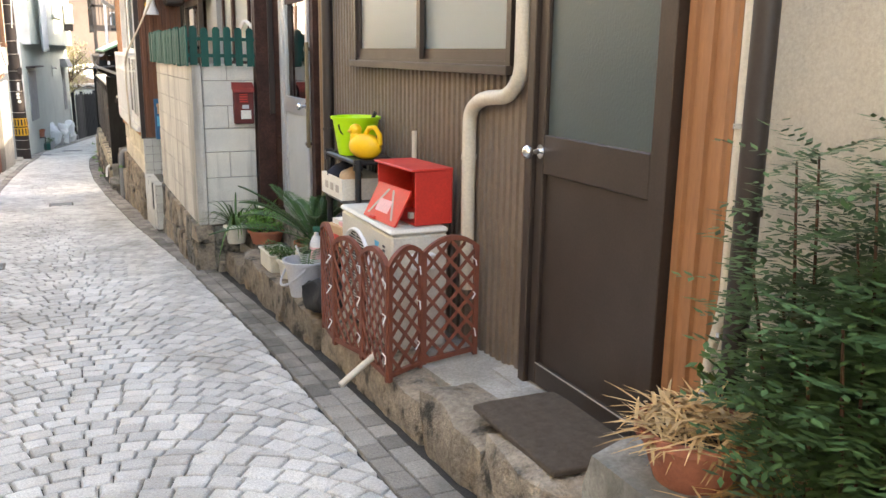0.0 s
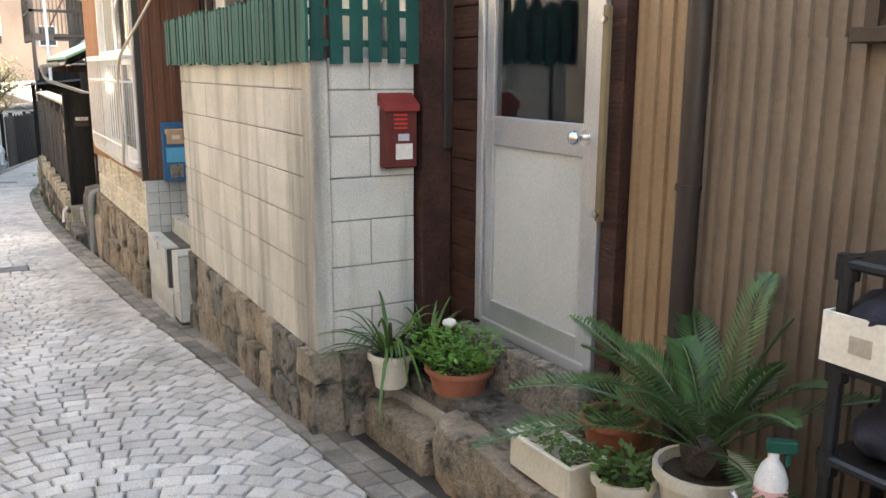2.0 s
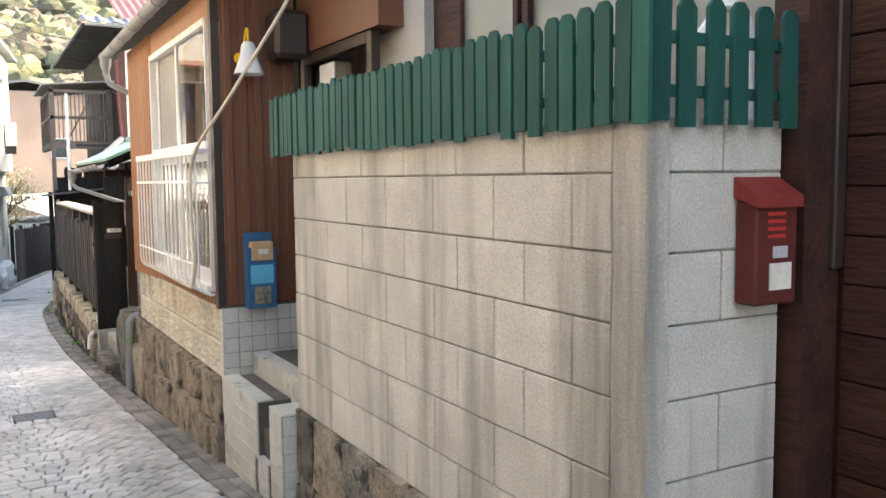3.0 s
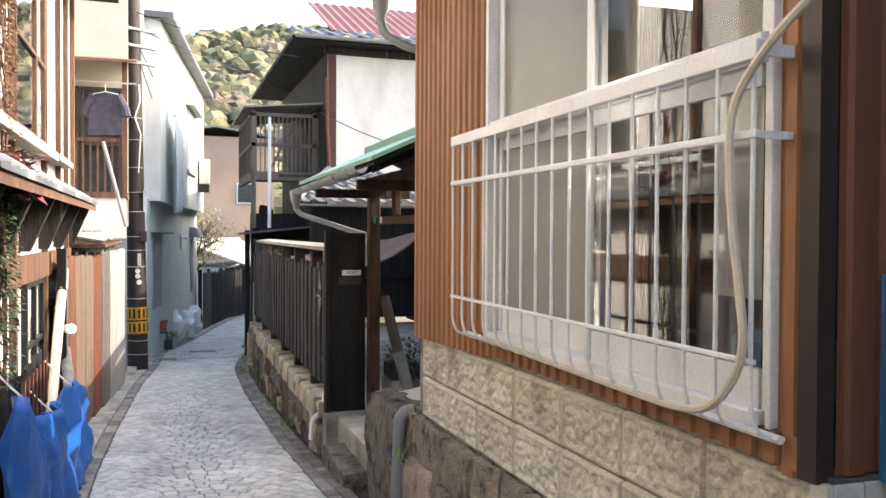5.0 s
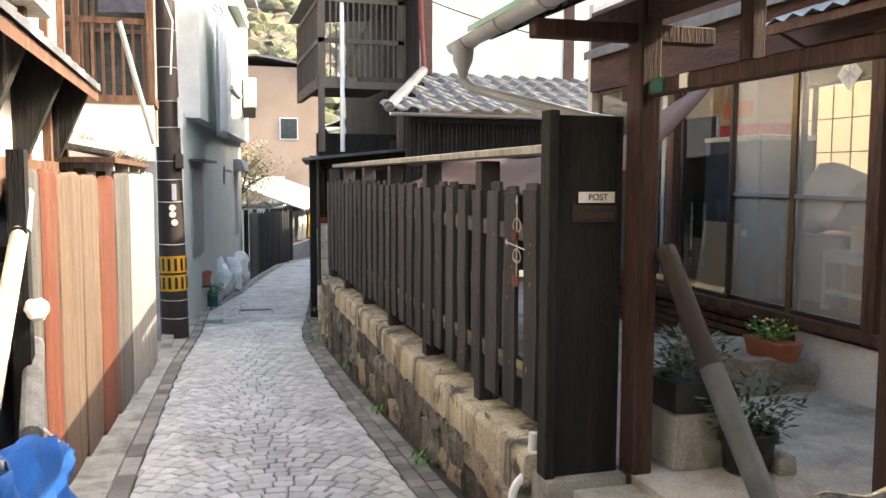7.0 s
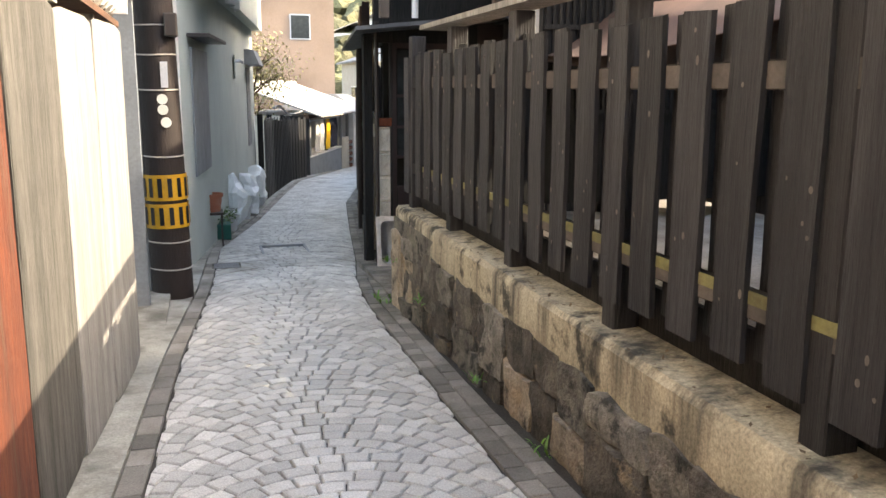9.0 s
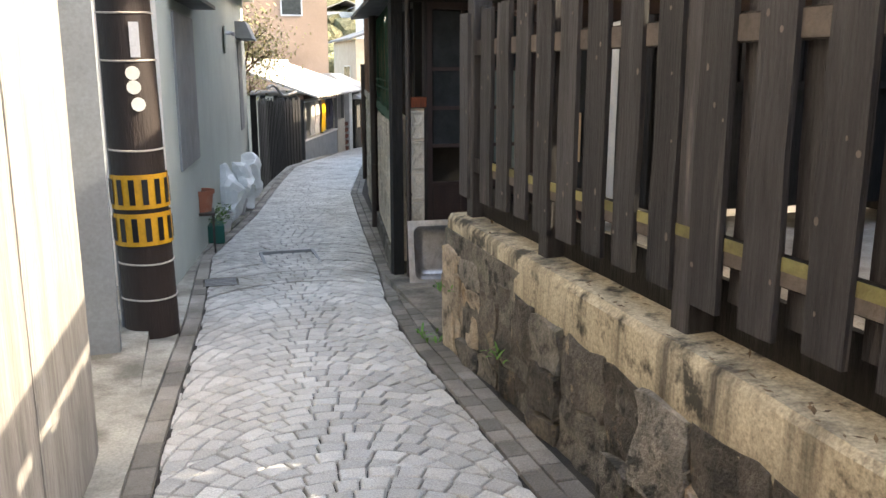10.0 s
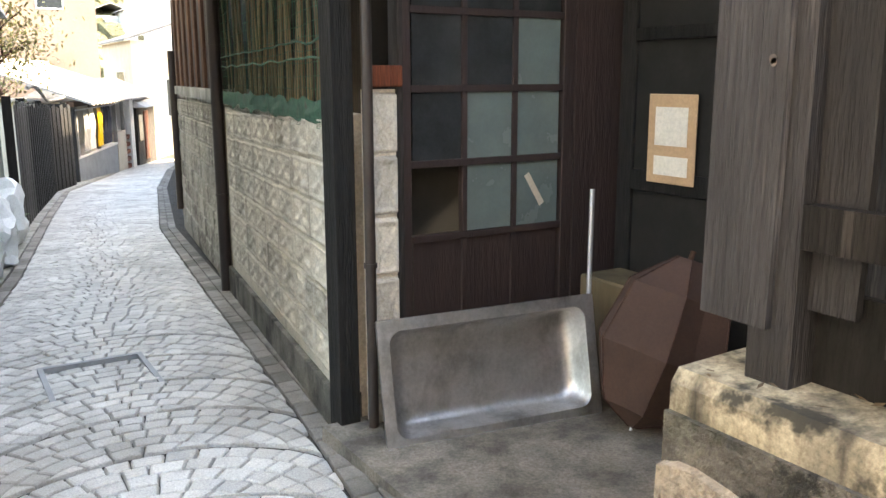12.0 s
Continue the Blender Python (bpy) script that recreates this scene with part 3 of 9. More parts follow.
def build_kitchen_door():
    x, z0 = H1 - .04, .04
    t = thing("door_1", "brown aluminium kitchen door with frosted glass, shut", "door", (x, 2.183, z0), 0, "", "structure")
    t.scale = (1, .932, 1)
    for nm, a in (("jamb", (-.02, .1, 0, .055, -.1, 2.0)), ("jamb", (-.02, .1, .93, .985, -.1, 2.0)), ("sill", (-.02, .12, 0, .985, -.14, -.02)), ("head", (-.02, .1, 0, .985, 2.0, 2.06))):
        part(nm, bx(*a), M_ALB, t, bevel=.004)
    leaf = part("leaf", bx(.02, .05, .06, .925, .0, .06), M_ALB, t)
    for nm, a in (("stile", (.0, .05, .06, .12, .0, 2.0)), ("stile", (.0, .05, .86, .925, .0, 2.0)), ("rail", (.0, .05, .12, .86, .93, 1.09)), ("kick_rail", (.0, .05, .12, .86, .002, .1))):
        part(nm, bx(*a), M_ALB, leaf, bevel=.004)
    part("panel", bx(.02, .035, .12, .86, .1, .93), M_ALB, leaf)
    part("frosted_pane", bx(.02, .026, .12, .86, 1.09, 2.0), M_FROSTD, leaf)
    bm = bmesh.new()
    cyl(bm, (0, .88, 1.02), (-.05, .88, 1.02), .012)
    ball(bm, (-.065, .88, 1.02), .031, .8, 1, 1)
    cyl(bm, (0, .88, 1.02), (-.006, .88, 1.02), .03)
    part("knob", bm, M_CHROME, leaf, "round chrome knob", sm=True)
    part("worn_edge", bx(-.003, .0, .15, .86, .098, .104), M_TAPE, leaf)


build_kitchen_door()
# black sheet: the room's darkness is in its colour
wallbox("wall_door_inside", M_DARK, 2.5, 2.55, 1.9, 3.3, -.3, 2.4, "near-black sheet standing in for the unlit room behind the kitchen door")
wallbox("wall_over_kitchen_door", M_BROWN, H1 - .0, H1 + .15, 1.95, 3.2, 2.1, 2.31, "brown strip above the kitchen door")
wallbox("wall_slats_back", M_BROWN, H1 + .03, H1 + .15, 1.95, 2.2, .1, 2.1, "backing of the orange slats")
ribbed("wall_orange_slats", M_ORANGE, H1 - .01, 1.95, 2.195, .12, 2.1, .08, .014, "orange-brown vertical slats beside the kitchen door")
structure("corner_trim", bx(H1 - .035, H1 - .012, 3.10, 3.12, -.1, 2.4), M_AL, "thin pale metal edge strip beside the kitchen door", "trim")
# shade below the wall, painted as a near-black strip
wallbox("wall_crawlspace", M_DARK, H1 + .06, H1 + .1, -6, 1.95, -.3, .26, "near-black strip standing in for the shade under the beige wall")


def build_kitchen_window():
    t = thing("window_1", "sliding kitchen window with frosted glass in a brown frame", "window", (H1 - .03, 3.28, 1.39), 0, "", "structure")
    Y, Z = 2.13, .95
    part("window_sill", bx(-.05, .1, -.02, Y + .02, -.03, .012), M_ALB, t, bevel=.004)
    for a in ((-.02, .1, 0, .04, .0, Z), (-.02, .1, Y - .04, Y, .0, Z), (-.02, .1, .04, Y - .04, Z - .04, Z), (-.01, .1, .04, Y - .04, .012, .03)):
        part("window_frame", bx(*a), M_ALB, t)
    for y0, y1, dx in ((.04, 1.13, .03), (1.06, Y - .04, .0)):
        for a in ((dx, dx + .025, y0, y0 + .045, .03, Z - .04), (dx, dx + .025, y1 - .045, y1, .03, Z - .04), (dx, dx + .025, y0 + .045, y1 - .045, .03, .085), (dx, dx + .025, y0 + .045, y1 - .045, Z - .09, Z - .04)):
            part("sash", bx(*a), M_ALB, t)
        part("pane", bx(dx + .01, dx + .015, y0 + .045, y1 - .045, .085, Z - .09), M_FROST, t)
    structure("curtain_house_one", bx(2.1, 2.12, 3.25, 5.5, 1.3, 2.4), M_CURTAIN, "pale curtain behind the kitchen window", "curtain")


build_kitchen_window()

# pipes on house one
bm = bmesh.new()
tube(bm, arc_pts([(H1 - .05, 3.66, .3), (H1 - .05, 3.66, 1.19), (H1 - .05, 3.53, 1.25), (H1 - .05, 3.28, 1.27), (H1 - .05, 3.17, 1.36), (H1 - .05, 3.17, 2.6)], .1, 6), .034, 12)
t = tagged(new("hose_cover"), "beige plastic air conditioner hose cover on the siding", "pipe")
part("duct", bm, M_PVC, t, sm=True)
for z in (.95, 1.9):
    bm = bmesh.new()
    yy = 3.66 if z < 1.3 else 3.17
    cyl(bm, (H1 - .05, yy, z), (H1 - .05, yy, z + .025), .038)
    part("clamp", bm, M_PVC, t)
bm = bmesh.new()
tube(bm, arc_pts([(H1 - .06, 1.87, 2.5), (H1 - .06, 1.87, .7), (H1 - .08, 1.90, .52), (H1 - .12, 1.84, .38)], .1), .017, 10)
t = tagged(new("drain_hose"), "thin beige ribbed drain hose clipped beside the door", "hose")
part("hose", bm, M_PVC, t, sm=True)
for z in (1.25, .62):
    bm = bmesh.new()
    cyl(bm, (H1 - .06, 1.87, z), (H1 - .06, 1.87, z + .015), .021)
    part("clip", bm, M_CHROME, t)


def downpipe(x, y, z0, z1, r, mat_, label):
    t = tagged(new("downpipe"), label, "pipe")
    bm = bmesh.new()
    cyl(bm, (x, y, z0), (x, y, z1), r, seg=14)
    part("pipe", bm, mat_, t, sm=True)
    for k in (0.3, .75):
        bm = bmesh.new()
        z = z0 + (z1 - z0) * k
        cyl(bm, (x, y, z), (x, y, z + .02), r + .006, seg=14)
        part("bracket", bm, mat_, t)
    return t


downpipe(1.70, 1.72, .1, 3.2, .035, M_BPIPE, "dark brown downpipe in front of the beige wall")
downpipe(1.80, 6.0, PT(6) - .02, 3.4, .04, M_BPIPE, "dark downpipe at the corner of the brown siding")
ribbed("wall_tan_slats", M_TAN, 1.84, 6.06, 6.34, -.35, 4.5, .07, .012, "tan ribbed siding beside the aluminium door")


# ---- things along house one ----
def build_ac():
    z0 = PT(4.1) + .03
    t = thing("outdoor_unit", "cream air conditioner outdoor unit on the ledge", "air conditioner", (1.42, 3.72, z0))
    W, D, H = .79, .30, .61 - z0
    bm = bx(0, D, 0, W, 0, H - .03)
    part("body", bm, M_ACBODY, t, bevel=.012)
    bm = bx(-.008, D + .005, -.008, W + .008, H - .03, H)
    part("lid", bm, M_ACBODY, t, bevel=.012)
    for k in range(5):
        part("lid_ridge", bx(.03 + k * .055, .04 + k * .055, .1, W - .12, H - .001, H + .003), M_ACBODY, t)
    c = (W - .29, H * .47)
    bm = bmesh.new()
    r = bmesh.ops.create_circle(bm, segments=40, radius=.235, cap_ends=True)
    bmesh.ops.transform(bm, matrix=pose(-.003, c[0], c[1], 0, 90, 0), verts=r["verts"])
    part("fan_opening", bm, M_DARK, t)
    bm = bmesh.new()
    tube(bm, [(-.012, c[0] + .24 * math.cos(a), c[1] + .24 * math.sin(a)) for a in np.linspace(0, math.tau, 41)], .011, 6)
    part("fan_ring", bm, M_WHITE, t, sm=True)
    bm = bmesh.new()
    for k in range(-15, 16):
        z = k * .0152
        h = math.sqrt(max(0, .235 ** 2 - z * z))
        tube(bm, [(-.014, c[0] - h, c[1] + z), (-.014, c[0] + h, c[1] + z)], .0026, 5)
    for a in np.linspace(0, math.pi, 5)[:-1]:
        tube(bm, [(-.012, c[0] - .235 * math.cos(a), c[1] - .235 * math.sin(a)), (-.012, c[0] + .235 * math.cos(a), c[1] + .235 * math.sin(a))], .003, 5)
    part("fan_grille", bm, M_ACBODY, t)
    bm = bmesh.new()
    v = [bm.verts.new(p) for p in ((-.002, .24, H - .09), (-.002, .165, H - .09), (-.002, .22, H - .15))]
    bm.faces.new(v)
    part("badge", bm, M_INKBLUE, t, "small light blue maker's mark")
    for k in range(3):
        part("badge", bx(-.002, 0, .09, .12, H - .105 - k * .022, H - .092 - k * .022), M_INK, t)
    part("valve_cover", bx(.1, .22, -.045, .0, H - .2, H - .12), M_WHITE, t, bevel=.008)
    for k in range(2):
        part("foot", bx(.02, D - .02, .1 + k * .5, .18 + k * .5, -.03, 0), M_BLKPL, t)


build_ac()


def lattice_panel(t, a, b, z0a, z0b, z1a, z1b, th=.012):
    """A trellis panel between two posts, with an arched top; a, b are (x, y) of its ends."""
    a, b = Vector((*a, 0)), Vector((*b, 0))
    d = b - a
    L = d.length
    u = d / L
    n = Vector((-u.y, u.x, 0))
    pt = lambda s, z, q: a + u * s + n * q + Vector((0, 0, z))
    zb = lambda s: z0a + (z0b - z0a) * s / L
    zt = lambda s: z1a + (z1b - z1a) * s / L + .065 * math.sin(math.pi * min(max(s / L, 0), 1)) ** .8
    for s, za, zz in ((.008, z0a, z1a), (L - .008, z0b, z1b)):
        bm = bmesh.new()
        hexa(bm, [pt(s + e * .011, za, q * .011) for e, q in ((-1, -1), (1, -1), (1, 1), (-1, 1))] + [pt(s + e * .011, zz + .01, q * .011) for e, q in ((-1, -1), (1, -1), (1, 1), (-1, 1))])
        part("lattice_post", bm, M_LATT, t)
    bm = bmesh.new()
    N = 10
    rings = [[bm.verts.new(pt(L * i / N, zt(L * i / N) + dz, q)) for dz, q in ((-.012, -.012), (-.012, .012), (.012, .012), (.012, -.012))] for i in range(N + 1)]
    for r0, r1 in zip(rings, rings[1:]):
        for q in range(4):
            bm.faces.new((r0[q], r0[(q + 1) % 4], r1[(q + 1) % 4], r1[q]))
    bm.faces.new(rings[0])
    bm.faces.new(rings[-1])
    part("arched_rail", bm, M_LATT, t)
    bm = bmesh.new()
    hexa(bm, [pt(0, z0a + .02, -.01), pt(L, z0b + .02, -.01), pt(L, z0b + .02, .01), pt(0, z0a + .02, .01), pt(0, z0a + .042, -.01), pt(L, z0b + .042, -.01), pt(L, z0b + .042, .01), pt(0, z0a + .042, .01)])
    part("bottom_rail", bm, M_LATT, t)
    for sg, q in ((1, .005), (-1, -.005)):
        for k in range(-12, 16):
            c0 = k * .10
            # strip along s, z with slope sg
            lo = None
            run = []
            for i in range(41):
                s = L * i / 40
                z = (s - L / 2) * sg * 1.15 + c0 + (z0a + z0b) / 2
                if zb(s) + .03 < z < zt(s) - .01:
                    run.append((s, z))
            if len(run) > 3:
                (s0, q0), (s1, q1) = run[0], run[-1]
                w = .0125
                bm = bmesh.new()
                hexa(bm, [pt(s0, q0 - w, q - .003), pt(s1, q1 - w, q - .003), pt(s1, q1 - w, q + .003), pt(s0, q0 - w, q + .003), pt(s0, q0 + w, q - .003), pt(s1, q1 + w, q - .003), pt(s1, q1 + w, q + .003), pt(s0, q0 + w, q + .003)])
                part("lattice_strip", bm, M_LATT, t)



def build_lattice():
    t = tagged(new("trellis_fence"), "red-brown plastic folding trellis tied around the outdoor unit", "trellis")
    P = [((1.30, 4.50), -.10, .48), ((1.27, 4.19), -.10, .45), ((1.31, 3.84), -.07, .47), ((1.30, 3.45), -.05, .50), ((1.50, 3.52), -.03, .53), ((1.78, 3.50), .01, .55)]
    for (a, za, ta), (b, zb_, tb) in zip(P, P[1:]):
        lattice_panel(t, a, b, za, zb_, ta, tb)
    rng = random.Random(5)
    for (a, za, ta) in P[1:]:
        for f in (.25, .6, .9):
            bm = bmesh.new()
            z = za + (ta - za) * f
            tube(bm, [(a[0] - .018, a[1] + .03, z), (a[0] - .02, a[1] - .02, z + rng.uniform(-.01, .01)), (a[0] - .03 - rng.uniform(0, .03), a[1] - .06, z - .02)], .0035, 5)
            part("tie", bm, M_TIE, t, "white plastic tie")
    bm = bmesh.new()
    cyl(bm, (1.12, 3.62, -.10), (1.32, 3.66, .02), .016)
    o = tagged(mesh_ob("drain_stub", bm, M_PVC, None, 0, "", True), "short cream drain pipe sticking out over the kerb", "pipe")


build_lattice()


def build_red_box():
    t = thing("red_box", "old red metal box with open flap on the outdoor unit", "box", (1.56, 3.76, .615), 4)
    W, H, D = .45, .27, .21
    for nm, a in (("back", (D - .008, D, 0, W, 0, H)), ("side", (0, D - .008, 0, .008, 0, H)), ("side", (0, D - .008, W - .008, W, 0, H)), ("top", (-.02, D, -.004, W + .004, H, H + .012)), ("bottom", (0, D - .008, .008, W - .008, 0, .01))):
        part(nm, bx(*a), M_RED, t, bevel=.003)
    bm = bmesh.new()
    hexa(bm, [(-.105, .02, .0), (-.095, .02, .0), (-.095, W - .05, .0), (-.105, W - .05, .0), (-.01, .03, .17), (0, .03, .17), (0, W - .04, .17), (-.01, W - .04, .17)])
    flap = part("flap", bm, M_RED, t, bevel=.002)
    fp = lambda s, y, q=.0025: (-.105 + .095 * s - q, y, .17 * s + q * .4)
    bm = bmesh.new()
    bm.faces.new([bm.verts.new(fp(*q)) for q in ((.25, .15), (.25, .3), (.6, .3), (.6, .15))])
    part("pink_label", bm, M_PINK, flap, "pink paper label")
    for y0, y1 in ((.08, .2), (.36, .25)):
        bm = bmesh.new()
        bm.faces.new([bm.verts.new(fp(*q, .002)) for q in ((.12, y0 - .012), (.12, y0 + .012), (.9, y1 + .012), (.9, y1 - .012))])
        part("tape", bm, M_TAPE, flap, "peeling grey tape")
    part("latch", bx(-.11, -.09, .26, .32, .0, .015), M_RED, flap)
    part("lock", bx(-.002, .02, .05, .08, .03, .06), M_TAPE, t)


build_red_box()
bm = bmesh.new()
tube(bm, [(1.80, 4.36, .3), (1.79, 4.33, 1.03)], .014, 8)
tagged(mesh_ob("broom_stick", bm, M_PVC, None, 0, "", True), "pale worn broom stick leaning on the siding", "stick")


def build_shelf():
    x0, x1, y0, y1 = 1.54, 1.82, 4.62, 5.24
    zb = PT(4.95)
    t = tagged(new("plastic_shelf"), "black plastic four-tier shelf crammed with clutter on the ledge", "shelf")
    for z in (zb + .12, zb + .385, zb + .64, zb + .905):
        bm = bx(x0, x1, y0, y1, z, z + .028)
        part("tier", bm, M_BLKPL, t, bevel=.008)
        for k in range(4):
            part("tier_rib", bx(x0 + .03, x1 - .03, y0 + .1 + k * .13, y0 + .115 + k * .13, z + .028, z + .031), M_BLKPL, t)
    for x in (x0 + .025, x1 - .025):
        for y in (y0 + .025, y1 - .025):
            bm = bmesh.new()
            cyl(bm, (x, y, zb - .01), (x, y, zb + .92), .019, seg=10)
            part("post", bm, M_BLKPL, t)
            for z in (zb + .12, zb + .385, zb + .64, zb + .905):
                bm = bmesh.new()
                cyl(bm, (x, y, z - .03), (x, y, z + .034), .029, seg=10)
                part("sleeve", bm, M_BLKPL, t)
    top = zb + .933
    # lime bucket
    b = thing("lime_bucket", "bright lime green plastic bucket with dark handle on the shelf", "bucket", (1.66, 4.96, top))
    bm = bmesh.new()
    lathe(bm, [(.105, 0), (.108, .01), (.142, .215), (.153, .216), (.155, .232), (.142, .232), (.134, .215), (.1, .012)], 28)
    part("pail", bm, M_LIME, b, sm=True)
    bm = bmesh.new()
    tube(bm, [(.0 - .155 * math.cos(a), .15 * math.sin(a) * .3 - .147 * math.cos(a), .21 - .11 * math.sin(a)) for a in np.linspace(.15, math.pi - .2, 12)], .005, 6)
    part("handle", bm, M_BLKPL, b)
    bm = bmesh.new()
    tube(bm, [(.1, .02, .18), (.12, -.02, .255)], .012, 6)
    part("scoop_handle", bm, M_BLKPL, b)
    # yellow watering can shaped like a duck
    d = thing("watering_can", "yellow plastic duck-shaped watering can on the shelf", "watering can", (1.63, 4.70, top), 120)
    bm = bmesh.new()
    ball(bm, (0, 0, .075), .08, 1.45, .85, .95, 3)
    ball(bm, (.075, 0, .165), .04, 1.0, .95, 1, 2)
    cyl(bm, (.065, 0, .1), (.075, 0, .16), .045, .03)
    tube(bm, [(.0, 0, .14), (-.03, 0, .185), (-.075, 0, .19), (-.11, 0, .15), (-.115, 0, .09)], .015, 8)
    ball(bm, (.115, 0, .158), .016, 1.3, 1, .6, 2)
    for v in bm.verts:
        v.co.z = max(v.co.z, 0)
    part("body", bm, M_YELLOW, d, sm=True)
    # cartons and clutter
    c = thing("open_carton", "open white cardboard carton of oddments on the shelf", "box", (1.53, 4.82, zb + .668))
    for nm, a in (("side", (-.01, 0, 0, .42, 0, .13)), ("side", (.23, .24, 0, .42, 0, .15)), ("end", (0, .23, 0, .008, 0, .13)), ("end", (0, .23, .412, .42, 0, .13)), ("base", (0, .23, .008, .412, 0, .008))):
        part(nm, bx(*a), M_PAPER, c)
    for k in range(3):
        part("printed_mark", bx(-.0125, -.01, .06 + k * .11, .12 + k * .11, .04, .085), M_TAPE, c)
    for nm, mm, p, s, lb in (("cloth_bundle", M_CLOTH, (.1, .3, .12), (.11, .1, .08), "dark cloth bundle stuffed on a shelf"), ("paper_bag", M_CARD, (.08, .1, .13), (.07, .09, .06), "crumpled brown paper bag on a shelf")):
        bm = bmesh.new()
        for v in ball(bm, (0, 0, 0), 1, *s, 3):
            v.co += noise.noise_vector(v.co * 14) * .025
        o = tagged(mesh_ob(nm, bm, mm, None, 0, "", True), lb, "bundle")
        o.location = (1.53 + p[0], 4.82 + p[1], zb + .668 + p[2])
    bm = bmesh.new()
    for v in ball(bm, (1.68, 5.0, zb + .49), 1, .13, .22, .075, 3):
        v.co += noise.noise_vector(v.co * 9) * .04
    tagged(mesh_ob("folded_clothes", bm, M_CLOTH, None, 0, "", True), "dark blue folded clothes on the shelf", "clothes")
    c = thing("small_carton", "small brown cardboard box of packets on the shelf", "box", (1.47, 4.66, zb + .413), 8)
    part("carton", bx(0, .16, 0, .22, 0, .12), M_CARD, c, bevel=.003)
    part("packet", bx(.03, .13, .1, .2, .12, .15), M_PAPER, c)
    part("packet", bx(.02, .12, .02, .09, .12, .145), M_PINK, c)
    part("printed_mark", bx(-.002, 0, .05, .15, .03, .07), M_RED, c)
    for k in range(2):
        s = thing("shoe", "worn black shoe on the lowest shelf tier", "shoe", (1.56, 4.74 + k * .16, zb + .148), 0, "shoes on the shelf")
        bm = bmesh.new()
        for v in ball(bm, (.09, 0, .035), 1, .13, .048, .04, 3):
            if v.co.x > .09:
                v.co.z += (v.co.x - .09) * .3
            v.co.z = max(v.co.z, .01)
        part("upper", bm, M_BLKCLOTH, s, sm=True)
        part("sole", bx(-.035, .215, -.045, .045, 0, .012), M_BLKPL, s, bevel=.004)
    b = thing("spray_bottle", "white spray bottle with green trigger and pink label", "bottle", (1.50, 5.33, zb + .17), -40)
    bm = bmesh.new()
    lathe(bm, [(.04, 0), (.044, .01), (.044, .13), (.03, .17), (.015, .19), (.015, .21)], 18)
    part("bottle", bm, M_WHITE, b, sm=True)
    bm = bmesh.new()
    lathe(bm, [(.0445, .03), (.0455, .03), (.0455, .11), (.0445, .11)], 18)
    part("label_band", bm, M_PINK, b)
    bm = bx(-.02, .06, -.015, .015, .21, .245)
    box(bm, .03, .045, -.008, .008, .17, .21)
    part("trigger", bm, M_GREENP, b, bevel=.004)
    c = thing("crate", "black plastic crate on the ledge", "crate", (1.46, 5.22, zb - .0))
    for a in ((0, .25, 0, .012, 0, .17), (0, .25, .17, .182, 0, .17), (0, .012, .012, .17, 0, .17), (.238, .25, .012, .17, 0, .17), (.012, .238, .012, .17, .16, .17)):
        part("crate_side", bx(*a), M_BLKPL, c, bevel=.003)
    bm = bmesh.new()
    for v in ball(bm, (1.42, 4.86, zb + .075), 1, .13, .24, .1, 3):
        v.co += noise.noise_vector(v.co * 8) * .05
        v.co.z = max(v.co.z, zb)
    tagged(mesh_ob("black_bag", bm, M_BLKCLOTH, None, 0, "", True), "slumped black cloth bag on the ledge", "bag")


build_shelf()


def build_grey_bucket():
    y = 5.24
    t = thing("grey_bucket", "grey plastic bucket with handle on the kerb", "bucket", (1.40, y, PT(y) - .005))
    bm = bmesh.new()
    lathe(bm, [(.10, 0), (.103, .012), (.137, .225), (.152, .226), (.154, .245), (.138, .245), (.13, .22), (.095, .014)], 30)
    part("pail", bm, M_GREYPL, t, sm=True)
    bm = bmesh.new()
    tube(bm, [(-.04 - .125 * math.sin(a), .155 * math.cos(a), .22 - .13 * math.sin(a)) for a in np.linspace(0, math.pi, 15)], .008, 7)
    part("handle", bm, M_GREYPL, t, sm=True)
    bm = bmesh.new()
    tube(bm, [(.06, -.04, .03), (-.04, .1, .32)], .008, 6)
    part("trowel", bm, M_AL, t, "thin metal rod standing in the bucket")


build_grey_bucket()
rngp = random.Random(11)
t = pot("sago_palm", "sago palm with arching fronds in a cream pot", M_WHITEPOT, (1.60, 5.66, PT(5.66)), .145, .22)
bm = bmesh.new()
for v in ball(bm, (0, 0, .24), .07, 1, 1, 1.1, 3):
    v.co += noise.noise_vector(v.co * 30) * .02
part("crown", bm, M_SOIL, t)
for i in range(20):
    a = i * 2.4 + rngp.uniform(-.2, .2)
    el = rngp.uniform(.45, 1.5) if i > 6 else rngp.uniform(1.3, 2.4)
    ax = math.cos(a) * (.55 if math.cos(a) > 0 else 1)
    bm = bmesh.new()
    frond(bm, (.02 * math.cos(a), .02 * math.sin(a), .27), (ax - .1, math.sin(a), el), rngp.uniform(.62, .95), rngp.uniform(.2, .6), rngp)
    part("frond", bm, M_CYCAS, t)
t = pot("potted_fern", "low green plant in a round cream pot", M_WHITEPOT, (1.46, 5.86, PT(5.9)), .10, .15, .8)
bush(t, rngp, 160, .12, .1, .13, .05, M_LEAF)
t = thing("rectangular_planter", "cream rectangular planter with small green plants", "planter", (1.34, 6.0, PT(6.1) + .0))
